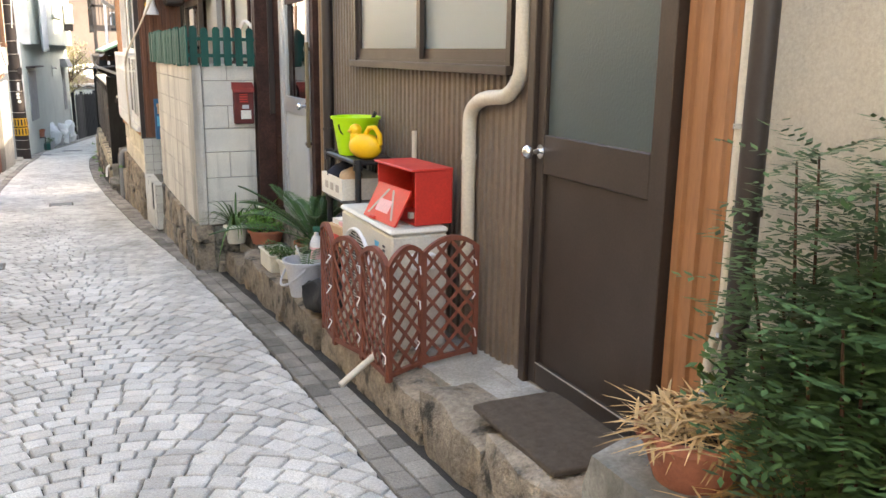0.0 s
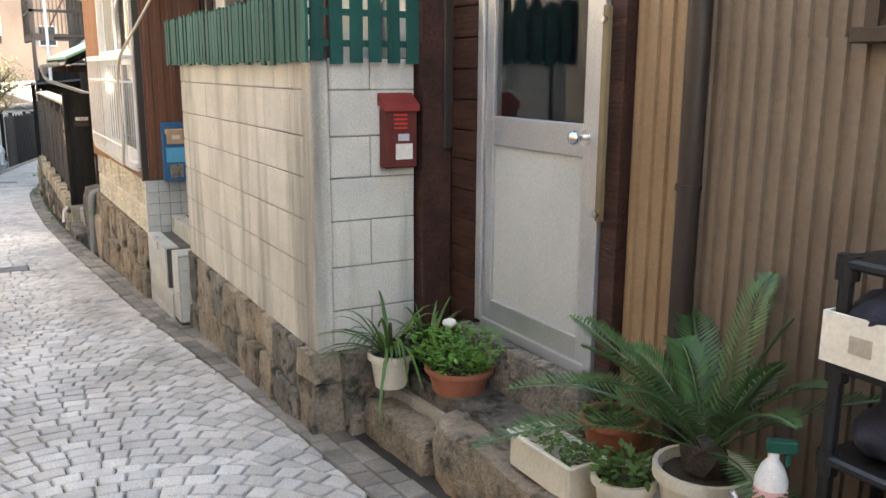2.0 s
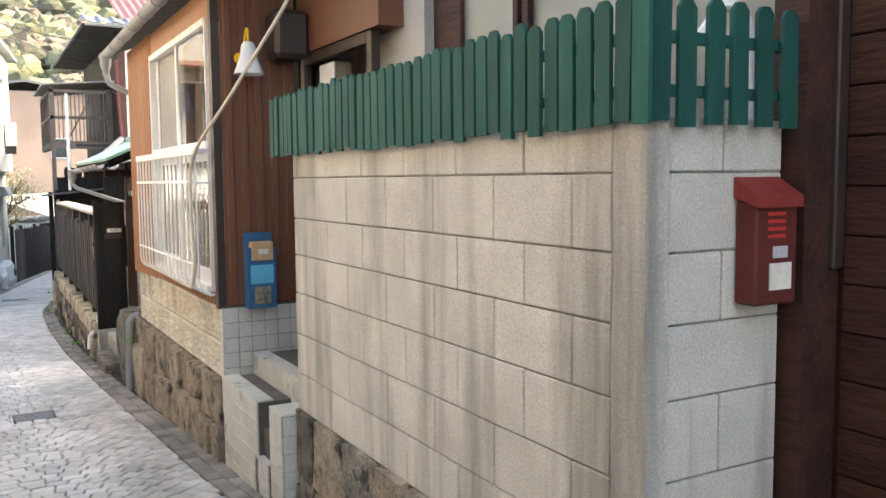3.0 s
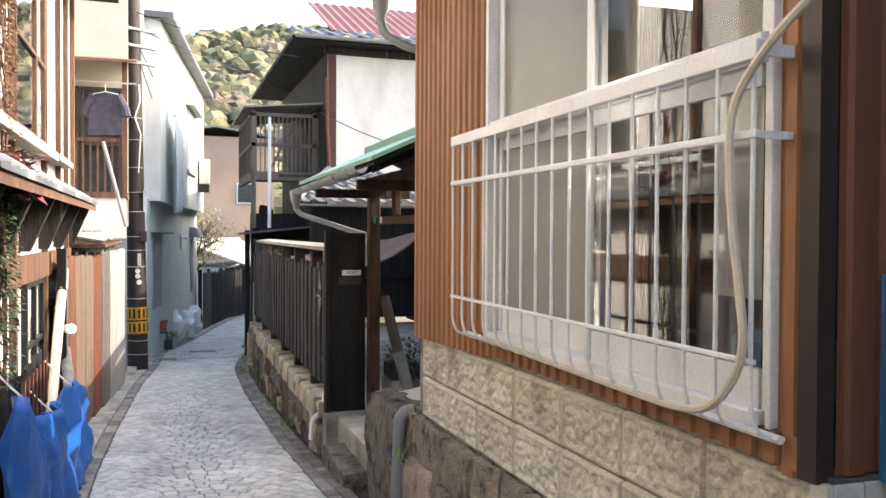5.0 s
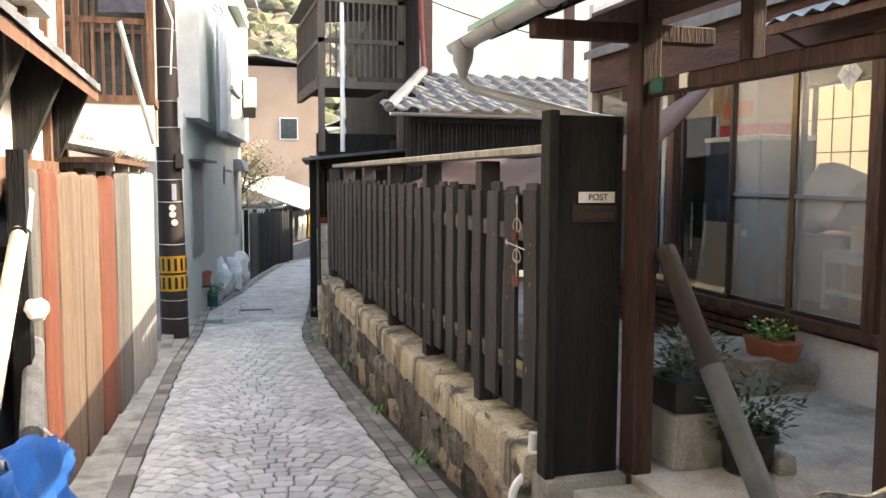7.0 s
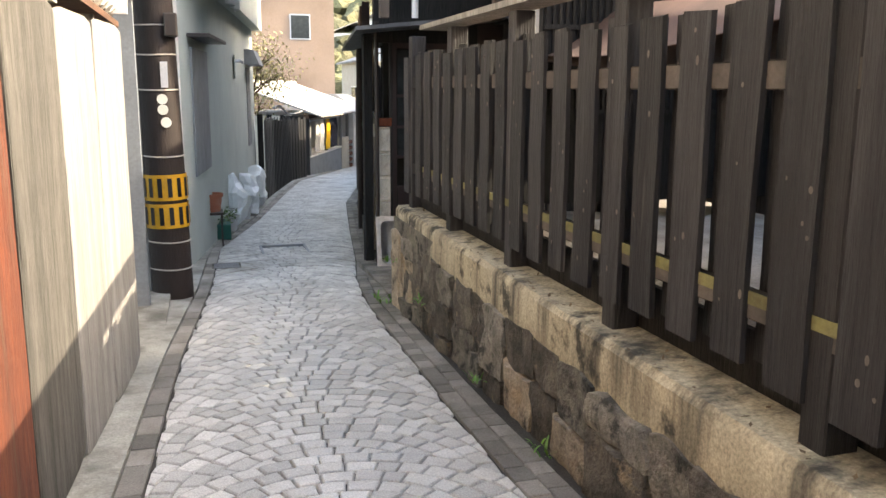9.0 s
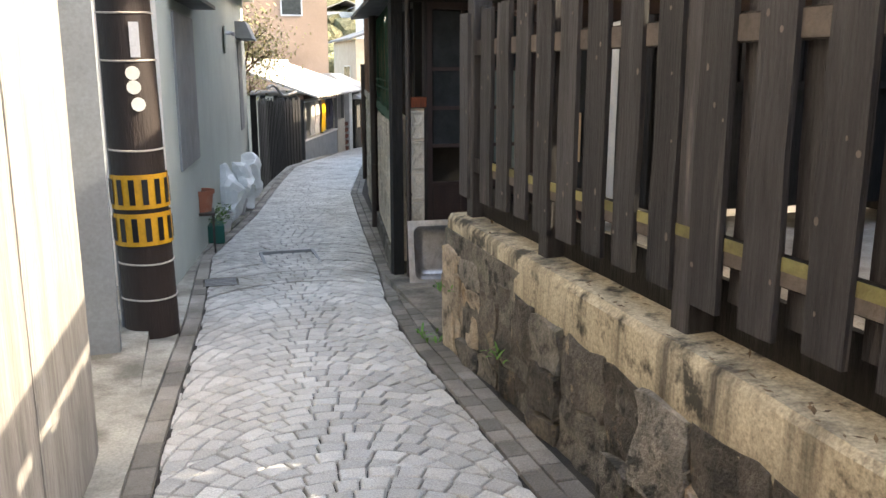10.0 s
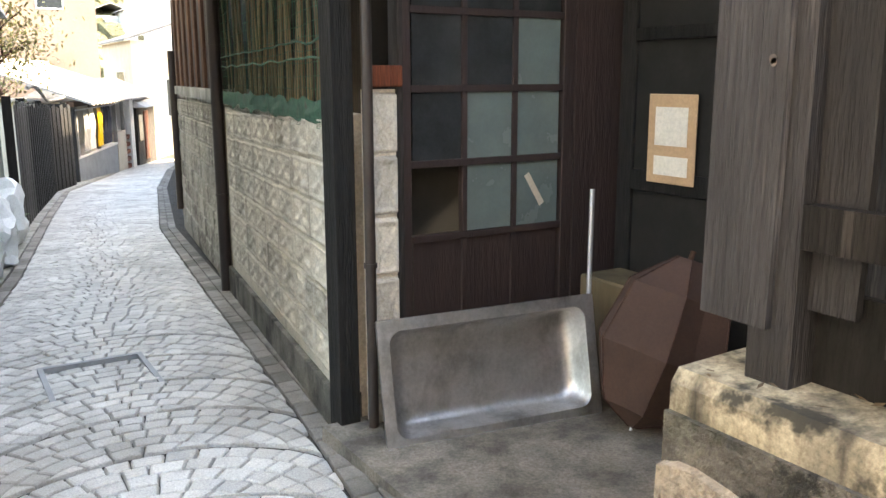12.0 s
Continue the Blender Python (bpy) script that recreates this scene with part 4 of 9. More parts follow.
for a in ((0, .16, 0, .012, .01, .14), (0, .16, .348, .36, .01, .14), (0, .012, .012, .348, .01, .14), (.148, .16, .012, .348, .01, .14), (.012, .148, .012, .348, .02, .115)):
    part("planter_side", bx(*a), M_WHITEPOT, t, bevel=.004)
for a in ((-.012, .172, -.012, .008, .135, .15), (-.012, .172, .352, .372, .135, .15), (-.012, .008, .008, .352, .135, .15), (.152, .172, .008, .352, .135, .15)):
    part("planter_rim", bx(*a), M_WHITEPOT, t, bevel=.003)
bm = bmesh.new()
for i in range(220):
    a = rngp.uniform(0, 6.28)
    leaf_quad(bm, Vector((rngp.uniform(.02, .14), rngp.uniform(.02, .34), .12 + rngp.uniform(0, .07))), Vector((math.cos(a), math.sin(a), rngp.uniform(-.2, .8))), Vector((0, 0, 1)), rngp.uniform(.02, .05), .018)
part("leaves", bm, M_LEAF, t)
t = pot("terracotta_pot", "terracotta pot with low green plant beside the step", M_TERRA, (1.70, 6.2, PT(6.2) + .06), .12, .14)
bush(t, rngp, 120, .13, .08, .12, .05, M_LEAF)
t = pot("spider_plant", "strap-leaved plant in a white pot by the block wall", M_WHITEPOT, (1.36, 7.44, PT(7.4) + .04), .10, .17, .75)
bm = bmesh.new()
for i in range(54):
    a = rngp.uniform(0, 6.28)
    strap_leaf(bm, (.03 * math.cos(a), .03 * math.sin(a), .15), (math.cos(a), math.sin(a), rngp.uniform(.5, 2.6)), rngp.uniform(.3, .62), .024, rngp.uniform(.4, 1.1))
part("leaves", bm, M_LEAF, t)
t = pot("spider_plant", "dark strap-leaved plant in a pot against the timber wall", M_BLKPL, (1.60, 7.50, PT(7.5) + .06), .09, .15, .75)
bm = bmesh.new()
for i in range(40):
    a = rngp.uniform(0, 6.28)
    strap_leaf(bm, (.03 * math.cos(a), .03 * math.sin(a), .13), (math.cos(a), math.sin(a), rngp.uniform(.7, 3)), rngp.uniform(.25, .5), .02, rngp.uniform(.2, .8))
part("leaves", bm, M_LEAF, t)
t = pot("flowering_plant", "bright green bushy plant with a pale flower in terracotta bowl", M_TERRA, (1.56, 7.12, PT(7.1) + .07), .15, .12, .8)
bush(t, rngp, 1000, .23, .23, .09, .036, M_LEAF2)
bm = bmesh.new()
for v in ball(bm, (-.02, .06, .31), .035, 1, 1, .6, 2):
    pass
part("flower", bm, M_PAPER, t, "pale yellow flower head")

# ---- planter, straw pot and shrub at the near end ----
bm = bmesh.new()
rough_block(bm, 1.29, 1.84, -1.2, 1.89, -.1, .35, .012, 3, 4.2)
tagged(mesh_ob("concrete_trough", bm, M_CONC, None, 0, "", True), "mossy concrete trough wall beside the door", "planter", "", "structure")
t = pot("straw_pot", "terracotta pot heaped with dry straw on the trough", M_TERRA, (1.475, 1.60, .347), .15, .155, .68)
bm = bmesh.new()
for i in range(420):
    a, r = rngp.uniform(0, 6.28), .165 * math.sqrt(rngp.random())
    p = Vector((r * math.cos(a), r * math.sin(a), .14 + rngp.uniform(0, .075) * (1.2 - r / .2)))
    b = rngp.uniform(0, 6.28)
    strap_leaf(bm, p, (math.cos(b), math.sin(b), rngp.uniform(-.35, .5)), rngp.uniform(.05, .17), rngp.uniform(.005, .017), rngp.uniform(-.1, .5), 3)
part("straw", bm, M_STRAW, t)
t = pot("blue_pot", "grey-blue pot with dark green seedlings by the pipe", M_GREYPL, (1.70, 1.70, .347), .09, .15, .8)
bush(t, rngp, 110, .13, .2, .12, .06, M_LEAF)
bm = bmesh.new()
for i in range(260):
    b = rngp.uniform(0, 6.28)
    strap_leaf(bm, (rngp.uniform(1.36, 1.8), rngp.uniform(.9, 1.5), .35 + rngp.uniform(0, .03)), (math.cos(b), math.sin(b), rngp.uniform(-.1, .3)), rngp.uniform(.06, .2), .008, .1, 3)
tagged(mesh_ob("loose_straw", bm, M_STRAW, None), "loose dry straw scattered over the trough", "straw", "", "stuff")
t = thing("nandina_shrub", "nandina shrub with fine green and reddish leaves in the trough", "shrub", (1.60, 1.17, .34))
bm = bmesh.new()
tips = []
for i in range(30):
    a, r = rngp.uniform(0, 6.28), rngp.uniform(.02, .14)
    b = Vector((r * math.cos(a), r * math.sin(a) * 1.6, 0))
    h = rngp.uniform(.45, .95)
    e = b * rngp.uniform(1.3, 2.4) + Vector((0, 0, h))
    tube(bm, [b, (b + e) / 2 + Vector((rngp.uniform(-.02, .02), rngp.uniform(-.02, .02), 0)), e], [.006, .005, .003], 5)
    for k in range(7):
        tips.append(b.lerp(e, .3 + .7 * k / 6))
part("stems", bm, M_POST, t)
bm = bmesh.new()
for p in tips:
    for j in range(6):
        a = rngp.uniform(0, 6.28)
        d = Vector((math.cos(a), math.sin(a), rngp.uniform(-.1, .6))).normalized()
        L = rngp.uniform(.1, .2)
        for k in range(6):
            q = p + d * L * (k + 1) / 6 + Vector((0, 0, -.02 * k / 6))
            for sg in (-1, 1):
                s = d.cross(Vector((0, 0, 1))).normalized() * sg
                leaf_quad(bm, q, s + d * .6 + Vector((0, 0, rngp.uniform(-.3, .2))), Vector((0, 0, 1)), rngp.uniform(.03, .055), .016)
part("leaves", bm, M_NANDINA, t)

# door mat and threshold slab
bm = bmesh.new()
z = PT(2.4)
rough_block(bm, 1.37, 1.74, 2.12, 2.72, z + .03, z + .055, .003, 4, 2.0, 20)
tagged(mesh_ob("door_mat", bm, M_MATC, None), "dirty brown coir door mat on the ledge", "door mat")
structure("threshold", bx(1.74, 1.9, 2.1, 3.25, -.2, .03), M_SLAB, "concrete threshold under the kitchen door", "step")


# ---- aluminium door of house two ----
def build_alu_door():
    z0 = .09
    t = thing("door_2", "silver aluminium door with dark upper glass and pale panel, shut", "door", (1.80, 6.44, z0), 0, "", "structure")
    Y, Z = .90, 1.95
    for nm, a in (("jamb", (-.03, .08, 0, .05, 0, Z + .05)), ("jamb", (-.03, .08, Y - .05, Y, 0, Z + .05)), ("sill", (-.03, .08, .05, Y - .05, -.03, .02)), ("head", (-.03, .08, .05, Y - .05, Z, Z + .05))):
        part(nm, bx(*a), M_AL, t, bevel=.003)
    leaf = part("leaf", bx(-.015, .03, .055, .12, .02, Z), M_AL, t)
    for nm, a in (("stile", (-.015, .03, Y - .12, Y - .055, .02, Z)), ("kick_rail", (-.015, .03, .12, Y - .12, .02, .12)), ("lock_rail", (-.015, .03, .12, Y - .12, .86, .99)), ("top_rail", (-.015, .03, .12, Y - .12, Z - .08, Z))):
        part(nm, bx(*a), M_AL, leaf, bevel=.003)
    part("panel", bx(.0, .01, .12, Y - .12, .12, .86), M_FWHITE, leaf)
    part("pane", bx(.004, .01, .12, Y - .12, .99, Z - .08), M_GLASS, leaf)
    bm = bmesh.new()
    cyl(bm, (-.015, .1, .94), (-.06, .1, .94), .011)
    ball(bm, (-.075, .1, .94), .03, .8, 1, 1)
    cyl(bm, (-.015, .1, .94), (-.021, .1, .94), .032)
    part("knob", bm, M_CHROME, leaf, "round chrome knob", sm=True)
    # hanging stick on the right jamb
    s = tagged(new("door_bar"), "tan wooden bar with metal eyes hung beside the door", "bar")
    bm = bx(1.745, 1.77, 6.395, 6.425, .72, 1.52)
    part("bar", bm, M_BAMBOO, s, bevel=.004)
    for z in (.75, 1.47):
        bm = bmesh.new()
        cyl(bm, (1.73, 6.41, z), (1.78, 6.41, z), .014)
        part("eye", bm, M_CHROME, s)


build_alu_door()
structure("wall_door_jamb", bx(1.79, 1.95, 6.345, 6.435, -.5, 3.0), M_RWOOD, "dark carved timber jamb beside the aluminium door", "wall")
structure("wall_over_door_two", bx(1.80, 1.95, 6.345, 7.36, 1.83, 4.6), M_RWOOD, "timber wall above the aluminium door", "wall")
# darkness of the hall painted on a sheet behind the glass
structure("wall_hall_dark", bx(2.6, 2.65, 6.3, 7.5, -.5, 2.5), M_DARK, "near-black sheet standing in for the unlit hall behind the aluminium door", "wall")
for k, z in enumerate(np.arange(-.3, 3.4, .145)):
    o = mesh_ob("plank", bx(1.785, 1.80, 7.37, 7.60, z, z + .138), M_RWOOD, bpy.data.objects["wall_house_two"], .003)


# ---- block wall with pickets ----
def build_block_wall():
    core = bpy.data.objects["wall_blocks_core"]
    H = [(-.1, .11), (.11, .33), (.33, .56), (.56, .77), (.77, .97), (.97, 1.19), (1.19, 1.34)]
    shapes = {}
    for j, (z0, z1) in enumerate(H):
        y = 7.81 - (.25 if j % 2 else 0)
        while y < 10.45:
            a, b = max(y, 7.81), min(y + .43, 10.46)
            if b - a > .05:
                key = (round(b - a, 3), j)
                if key not in shapes:
                    bm = bx(0, .03, 0, b - a - .006, 0, z1 - z0 - .006)
                    bmesh.ops.bevel(bm, geom=bm.edges[:], offset=.004, segments=1, affect="EDGES")
                    shapes[key] = bm
                    me = bpy.data.meshes.new("block")
                    bm.to_mesh(me)
                    bm.free()
                    me.materials.append(M_BLOCK)
                    shapes[key] = me
                o = new("block", shapes[key])
                o.parent = core
                o.location = (1.078 + random.uniform(-.0015, .0015), a + .003, z0 + .003)
            y += .43
        ret = bpy.data.objects["wall_blocks_return"]
        for x0, x1 in ((1.165, 1.62),) if j % 2 else ((1.165, 1.38), (1.38, 1.62)):
            bm = bx(x0 + .003, x1 - .003, 7.692, 7.705, z0 + .003, z1 - .003)
            mesh_ob("block", bm, M_BLOCK, ret, .004)
    bm = bmesh.new()
    rough_block(bm, 1.074, 1.16, 7.672, 7.806, -.1, 1.335, .004, 6, 1, 30)
    mesh_ob("corner_mortar", bm, M_BLOCK, core)
    foot = bpy.data.objects["wall_blocks_footing"]
    rng = random.Random(8)
    y, i = 7.66, 0
    while y < 10.45:
        ln = rng.uniform(.2, .42)
        b = min(y + ln, 10.47)
        g = G((y + b) / 2)
        zm = g + rng.uniform(.16, .26)
        stone("stone", foot, M_STONE if rng.random() < .45 else M_DSTONE, (1.04 + rng.uniform(-.015, .015), 1.2, y + .006, b - .006, g - .12, zm), .025, i * 3.3)
        if zm < -.16:
            stone("stone", foot, M_STONE if rng.random() < .45 else M_DSTONE, (1.05 + rng.uniform(-.015, .015), 1.2, y + .006, b - .006, zm + .01, -.10), .022, i * 5.3)
        y, i = b, i + 1
    stone("stone", foot, M_DSTONE, (1.2, 1.62, 7.66, 7.8, -.5, -.1), .02, 77)


build_block_wall()


def picket(bm, m, h, w=.062, t=.014):
    pts = [(-w / 2, 0), (w / 2, 0), (w / 2, h - .02), (w * .22, h), (-w * .22, h), (-w / 2, h - .02)]
    f = [bm.verts.new(m @ Vector((x, -t / 2, z))) for x, z in pts]
    k = [bm.verts.new(m @ Vector((x, t / 2, z))) for x, z in pts]
    bm.faces.new(f)
    bm.faces.new(k[::-1])
    for i in range(len(pts)):
        j = (i + 1) % len(pts)
        bm.faces.new((f[j], f[i], k[i], k[j]))


def build_pickets():
    t = tagged(new("picket_fence"), "green painted wooden picket fence on top of the block wall", "fence")
    rng = random.Random(2)
    bm = bmesh.new()
    picket(bm, Matrix.Identity(4), .33)
    o = part("picket", bm, M_GREENP, t)
    o.matrix_basis = pose(1.045, 7.66, 1.315, 0, 0, 90)
    y = 7.74
    while y < 10.72:
        q = o.copy()
        scene.collection.objects.link(q)
        q.matrix_basis = pose(1.05 + rng.uniform(-.004, .004), y, 1.315 + rng.uniform(-.012, .012), 0, rng.uniform(-1, 1), 90 + rng.uniform(-1, 1))
        y += .078
    x = 1.10
    while x < 1.68:
        q = o.copy()
        scene.collection.objects.link(q)
        q.matrix_basis = pose(x, 7.655 + rng.uniform(-.004, .004), 1.315 + rng.uniform(-.01, .01), 0, rng.uniform(-1, 1), 0)
        x += .098
    for z in (1.39, 1.53):
        part("rail", bx(1.06, 1.085, 7.68, 10.7, z, z + .03), M_GREENP, t)
        part("rail", bx(1.085, 1.68, 7.665, 7.69, z, z + .03), M_GREENP, t)


build_pickets()


def build_mailbox():
    t = thing("mailbox", "weathered dark red metal mailbox with white labels on the block wall", "mailbox", (1.425, 7.69, .815))
    t.scale = (.9, .9, .95)
    W, H = .19, .38
    part("box", bx(0, W, -.085, 0, 0, H - .07), M_MAILRED, t, bevel=.008)
    bm = bmesh.new()
    hexa(bm, [(-.008, -.1, H - .09), (W + .008, -.1, H - .09), (W + .008, 0, H - .06), (-.008, 0, H - .06), (-.008, -.095, H - .055), (W + .008, -.095, H - .055), (W + .008, 0, H), (-.008, 0, H)])
    part("lid", bm, M_LIDRED, t, "brighter red lid", .004)
    part("label", bx(.06, .16, -.088, -.084, .045, .125), M_PAPER, t, "white paper label")
    part("label", bx(.075, .14, -.088, -.084, .14, .175), M_GREYPL, t, "pale green sticker")
    for k in range(4):
        part("lettering", bx(.05, .13, -.087, -.085, .2 + k * .022, .21 + k * .022), M_RED, t)


build_mailbox()


# ---- house two above the block wall ----
structure("wall_white_pilaster", bx(1.74, 1.80, 10.15, 10.85, 1.2, 3.4), M_CURTAIN, "white plastered pier of the second house", "wall")
framed("window_2", "dark timber window with frosted glass above the block wall", "window", M_RWOOD, 1.73, 7.75, 9.2, 1.3, 2.6, .05, .06, M_FROST, mullions=(8.4,), kind="structure")
framed("window_3", "narrow timber window with louvre above the block wall", "window", M_RWOOD, 1.74, 9.25, 9.8, 1.3, 2.6, .04, .05, M_FROST, kind="structure")
structure("wall_behind_windows", bx(1.79, 1.82, 7.7, 9.85, 1.2, 2.7), M_CURTAIN, "pale blind behind the timber windows", "wall")
structure("lintel_house_two", bx(1.66, 1.78, 7.6, 11.0, 2.62, 2.74), M_DWOOD, "dark timber lintel over the windows", "trim")
o = tagged(mesh_ob("paper_box", bx(1.62, 1.76, 11.2, 11.45, 1.5, 1.95), M_PAPER, None, .01), "white paper-wrapped box on a sill behind the pickets", "box")
tagged(mesh_ob("sill_shelf", bx(1.55, 1.80, 11.0, 11.6, 1.46, 1.5), M_DWOOD, None), "dark timber shelf behind the picket fence", "shelf")
bm = bmesh.new()
tube(bm, arc_pts([(1.70, 7.86, 1.2), (1.66, 7.86, 1.66), (1.60, 7.9, 1.72), (1.55, 7.95, 1.62)], .06), .018, 8)
tagged(mesh_ob("white_pipe", bm, M_WHITE, None, 0, "", True), "white bent pipe behind the pickets", "pipe")
bm = bx(1.74, 1.79, 7.60, 7.70, .9, 2.6)
tagged(mesh_ob("dark_gutter_box", bm, M_BPIPE, None, .006), "dark square downpipe on the timber wall", "pipe")

structure("post_timber", bx(1.63, 1.79, 7.62, 7.74, -.4, 3.0), M_RWOOD, "dark red-brown timber post at the end of the block wall", "post")
structure("roof_house_two", bx(1.2, 4, 6.4, 11.6, 3.5, 3.62), M_TILE, "dark eave over the second house", "roof")


# ---- house three: orange-brown siding with the barred window ----
X3 = 1.0
ribbed("wall_house_three", M_ORANGE, X3, 14.04, 15.3, .29, 2.5, .092, .016, "orange-brown ribbed siding of the third house", z0b=.25)
ribbed("wall_house_three_low", M_ORANGE, X3, 11.8, 14.04, .31, .40, .092, .016, "orange-brown siding under the barred window")
wallbox("wall_house_three_head", M_ORANGE, X3 - .0, X3 + .06, 11.8, 14.04, 2.30, 2.5, "siding strip above the barred window")
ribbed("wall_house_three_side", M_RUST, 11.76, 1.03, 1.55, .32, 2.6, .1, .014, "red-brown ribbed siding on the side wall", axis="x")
ribbed("wall_house_three_strip", M_ORANGE, X3, 11.83, 11.93, .29, 2.5, .1, .012, "orange-brown siding between the window and the corner")
structure("corner_trim_dark", bx(.975, 1.03, 11.765, 11.83, .30, 2.5), M_BPIPE, "dark corner strip of the third house", "trim")
wallbox("wall_house_three_far", M_DWOOD, 1.06, 4, 15.22, 15.3, -1.2, 2.5, "far end wall of the third house")
# room surfaces coloured near-black in place of real indoor shade
wallbox("wall_house_three_inside", M_DARK, 3.0, 3.1, 11.8, 15.2, -.5, 2.6, "room wall of the third house, painted near-black for the unlit room")
wallbox("wall_house_three_near", M_DARK, 1.60, 4, 11.80, 11.9, -.8, 2.6, "inner end wall of the third house, painted near-black for the unlit room")
wallbox("floor_house_three", M_DARK, 1.1, 3, 11.9, 15.2, -.3, -.2, "floor of the third house, painted near-black for the unlit room")
EB = bmesh.new()
box(EB, X3 + .03, X3 + .12, 11.8, 15.28, -.25, .3)
eb = structure("wall_embossed_base", EB, M_CONC, "pale embossed concrete block base of the third house", "wall")


def embossed_block(L, H, seed, flower):
    """A block face with a pressed border and a pebbled field or a pressed rosette, facing -x."""
    bm = bmesh.new()
    nx, nz = (44, 24) if flower else (64, 34)
    g = [[None] * (nz + 1) for _ in range(nx + 1)]
    for i in range(nx + 1):
        for j in range(nz + 1):
            u, v = i / nx, j / nz
            e = min(u * L, (1 - u) * L, v * H, (1 - v) * H)
            d = .022 if e > .005 else 0
            if e > .022:
                if flower:
                    p, q = (u - .5) * 2, (v - .5) * 2
                    p *= L / H if L < H else 1
                    r, a = math.hypot(p, q), math.atan2(q, p)
                    d = .012 + .016 * max(0, math.cos(4 * a + math.pi)) * math.exp(-((r - .62) / .34) ** 2) + .014 * math.exp(-(r / .2) ** 2) + .004 * noise.noise(Vector((u * L * 60 + seed, v * H * 60, seed)))
                else:
                    f = noise.voronoi(Vector((u * L * 23 + seed, v * H * 23, seed)))[0][0]
                    d = .004 + .028 * max(0, 1 - f * 1.4)
            g[i][j] = bm.verts.new((-d, u * L, v * H))
    for i in range(nx):
        for j in range(nz):
            bm.faces.new((g[i][j], g[i + 1][j], g[i + 1][j + 1], g[i][j + 1]))
    return bm


def build_embossed(parent, place, rows, cols, L, H, mat_, flower=True):
    ms = []
    for k in range(4):
        bm = embossed_block(L - .014, H - .014, k * 7.7, flower)
        bmesh.ops.recalc_face_normals(bm, faces=bm.faces)
        me = bpy.data.meshes.new("block")
        bm.to_mesh(me)
        bm.free()
        me.materials.append(mat_)
        for p in me.polygons:
            p.use_smooth = True
        ms.append(me)
    for r in range(rows):
        for c in range(cols):
            o = new("block", ms[(r * 5 + c * 3) % 4])
            o.parent = parent
            o.matrix_basis = place(r, c)


build_embossed(eb, lambda r, c: pose(X3 + .03, 11.78 + c * .484 + .004, .30 - (r + 1) * .255 + .004 - c * .004), 2, 7, .484, .255, M_EMBOSS, False)
SB = bmesh.new()
box(SB, X3 + .02, X3 + .2, 11.8, 15.5, -1.3, -.22)
sb = structure("wall_stone_base", SB, M_DSTONE, "rough stone footing under the third house", "wall")
_r = random.Random(31)
_y, _i = 11.80, 0
while _y < 15.45:
    _b = min(_y + _r.uniform(.28, .6), 15.5)
    _g = G((_y + _b) / 2)
    _zm = _g + (-.22 - _g) * _r.uniform(.4, .6)
    stone("stone", sb, M_STONE, (.95 + _r.uniform(-.02, .02), 1.1, _y + .006, _b - .006, _g - .12, _zm), .03, _i * 2.3)
    stone("stone", sb, M_STONE, (.965 + _r.uniform(-.02, .02), 1.1, _y + .006, _b - .006, _zm + .01, -.215 - .005 * _i), .03, _i * 4.1)
    _y, _i = _b, _i + 1


M_FROSTPANE = mat("grey_frosted_pane", (.20, .195, .175), (.18, .175, .16), .22, scale=3, fine=140, bump=.06, fine_amt=.06, spec=.5)


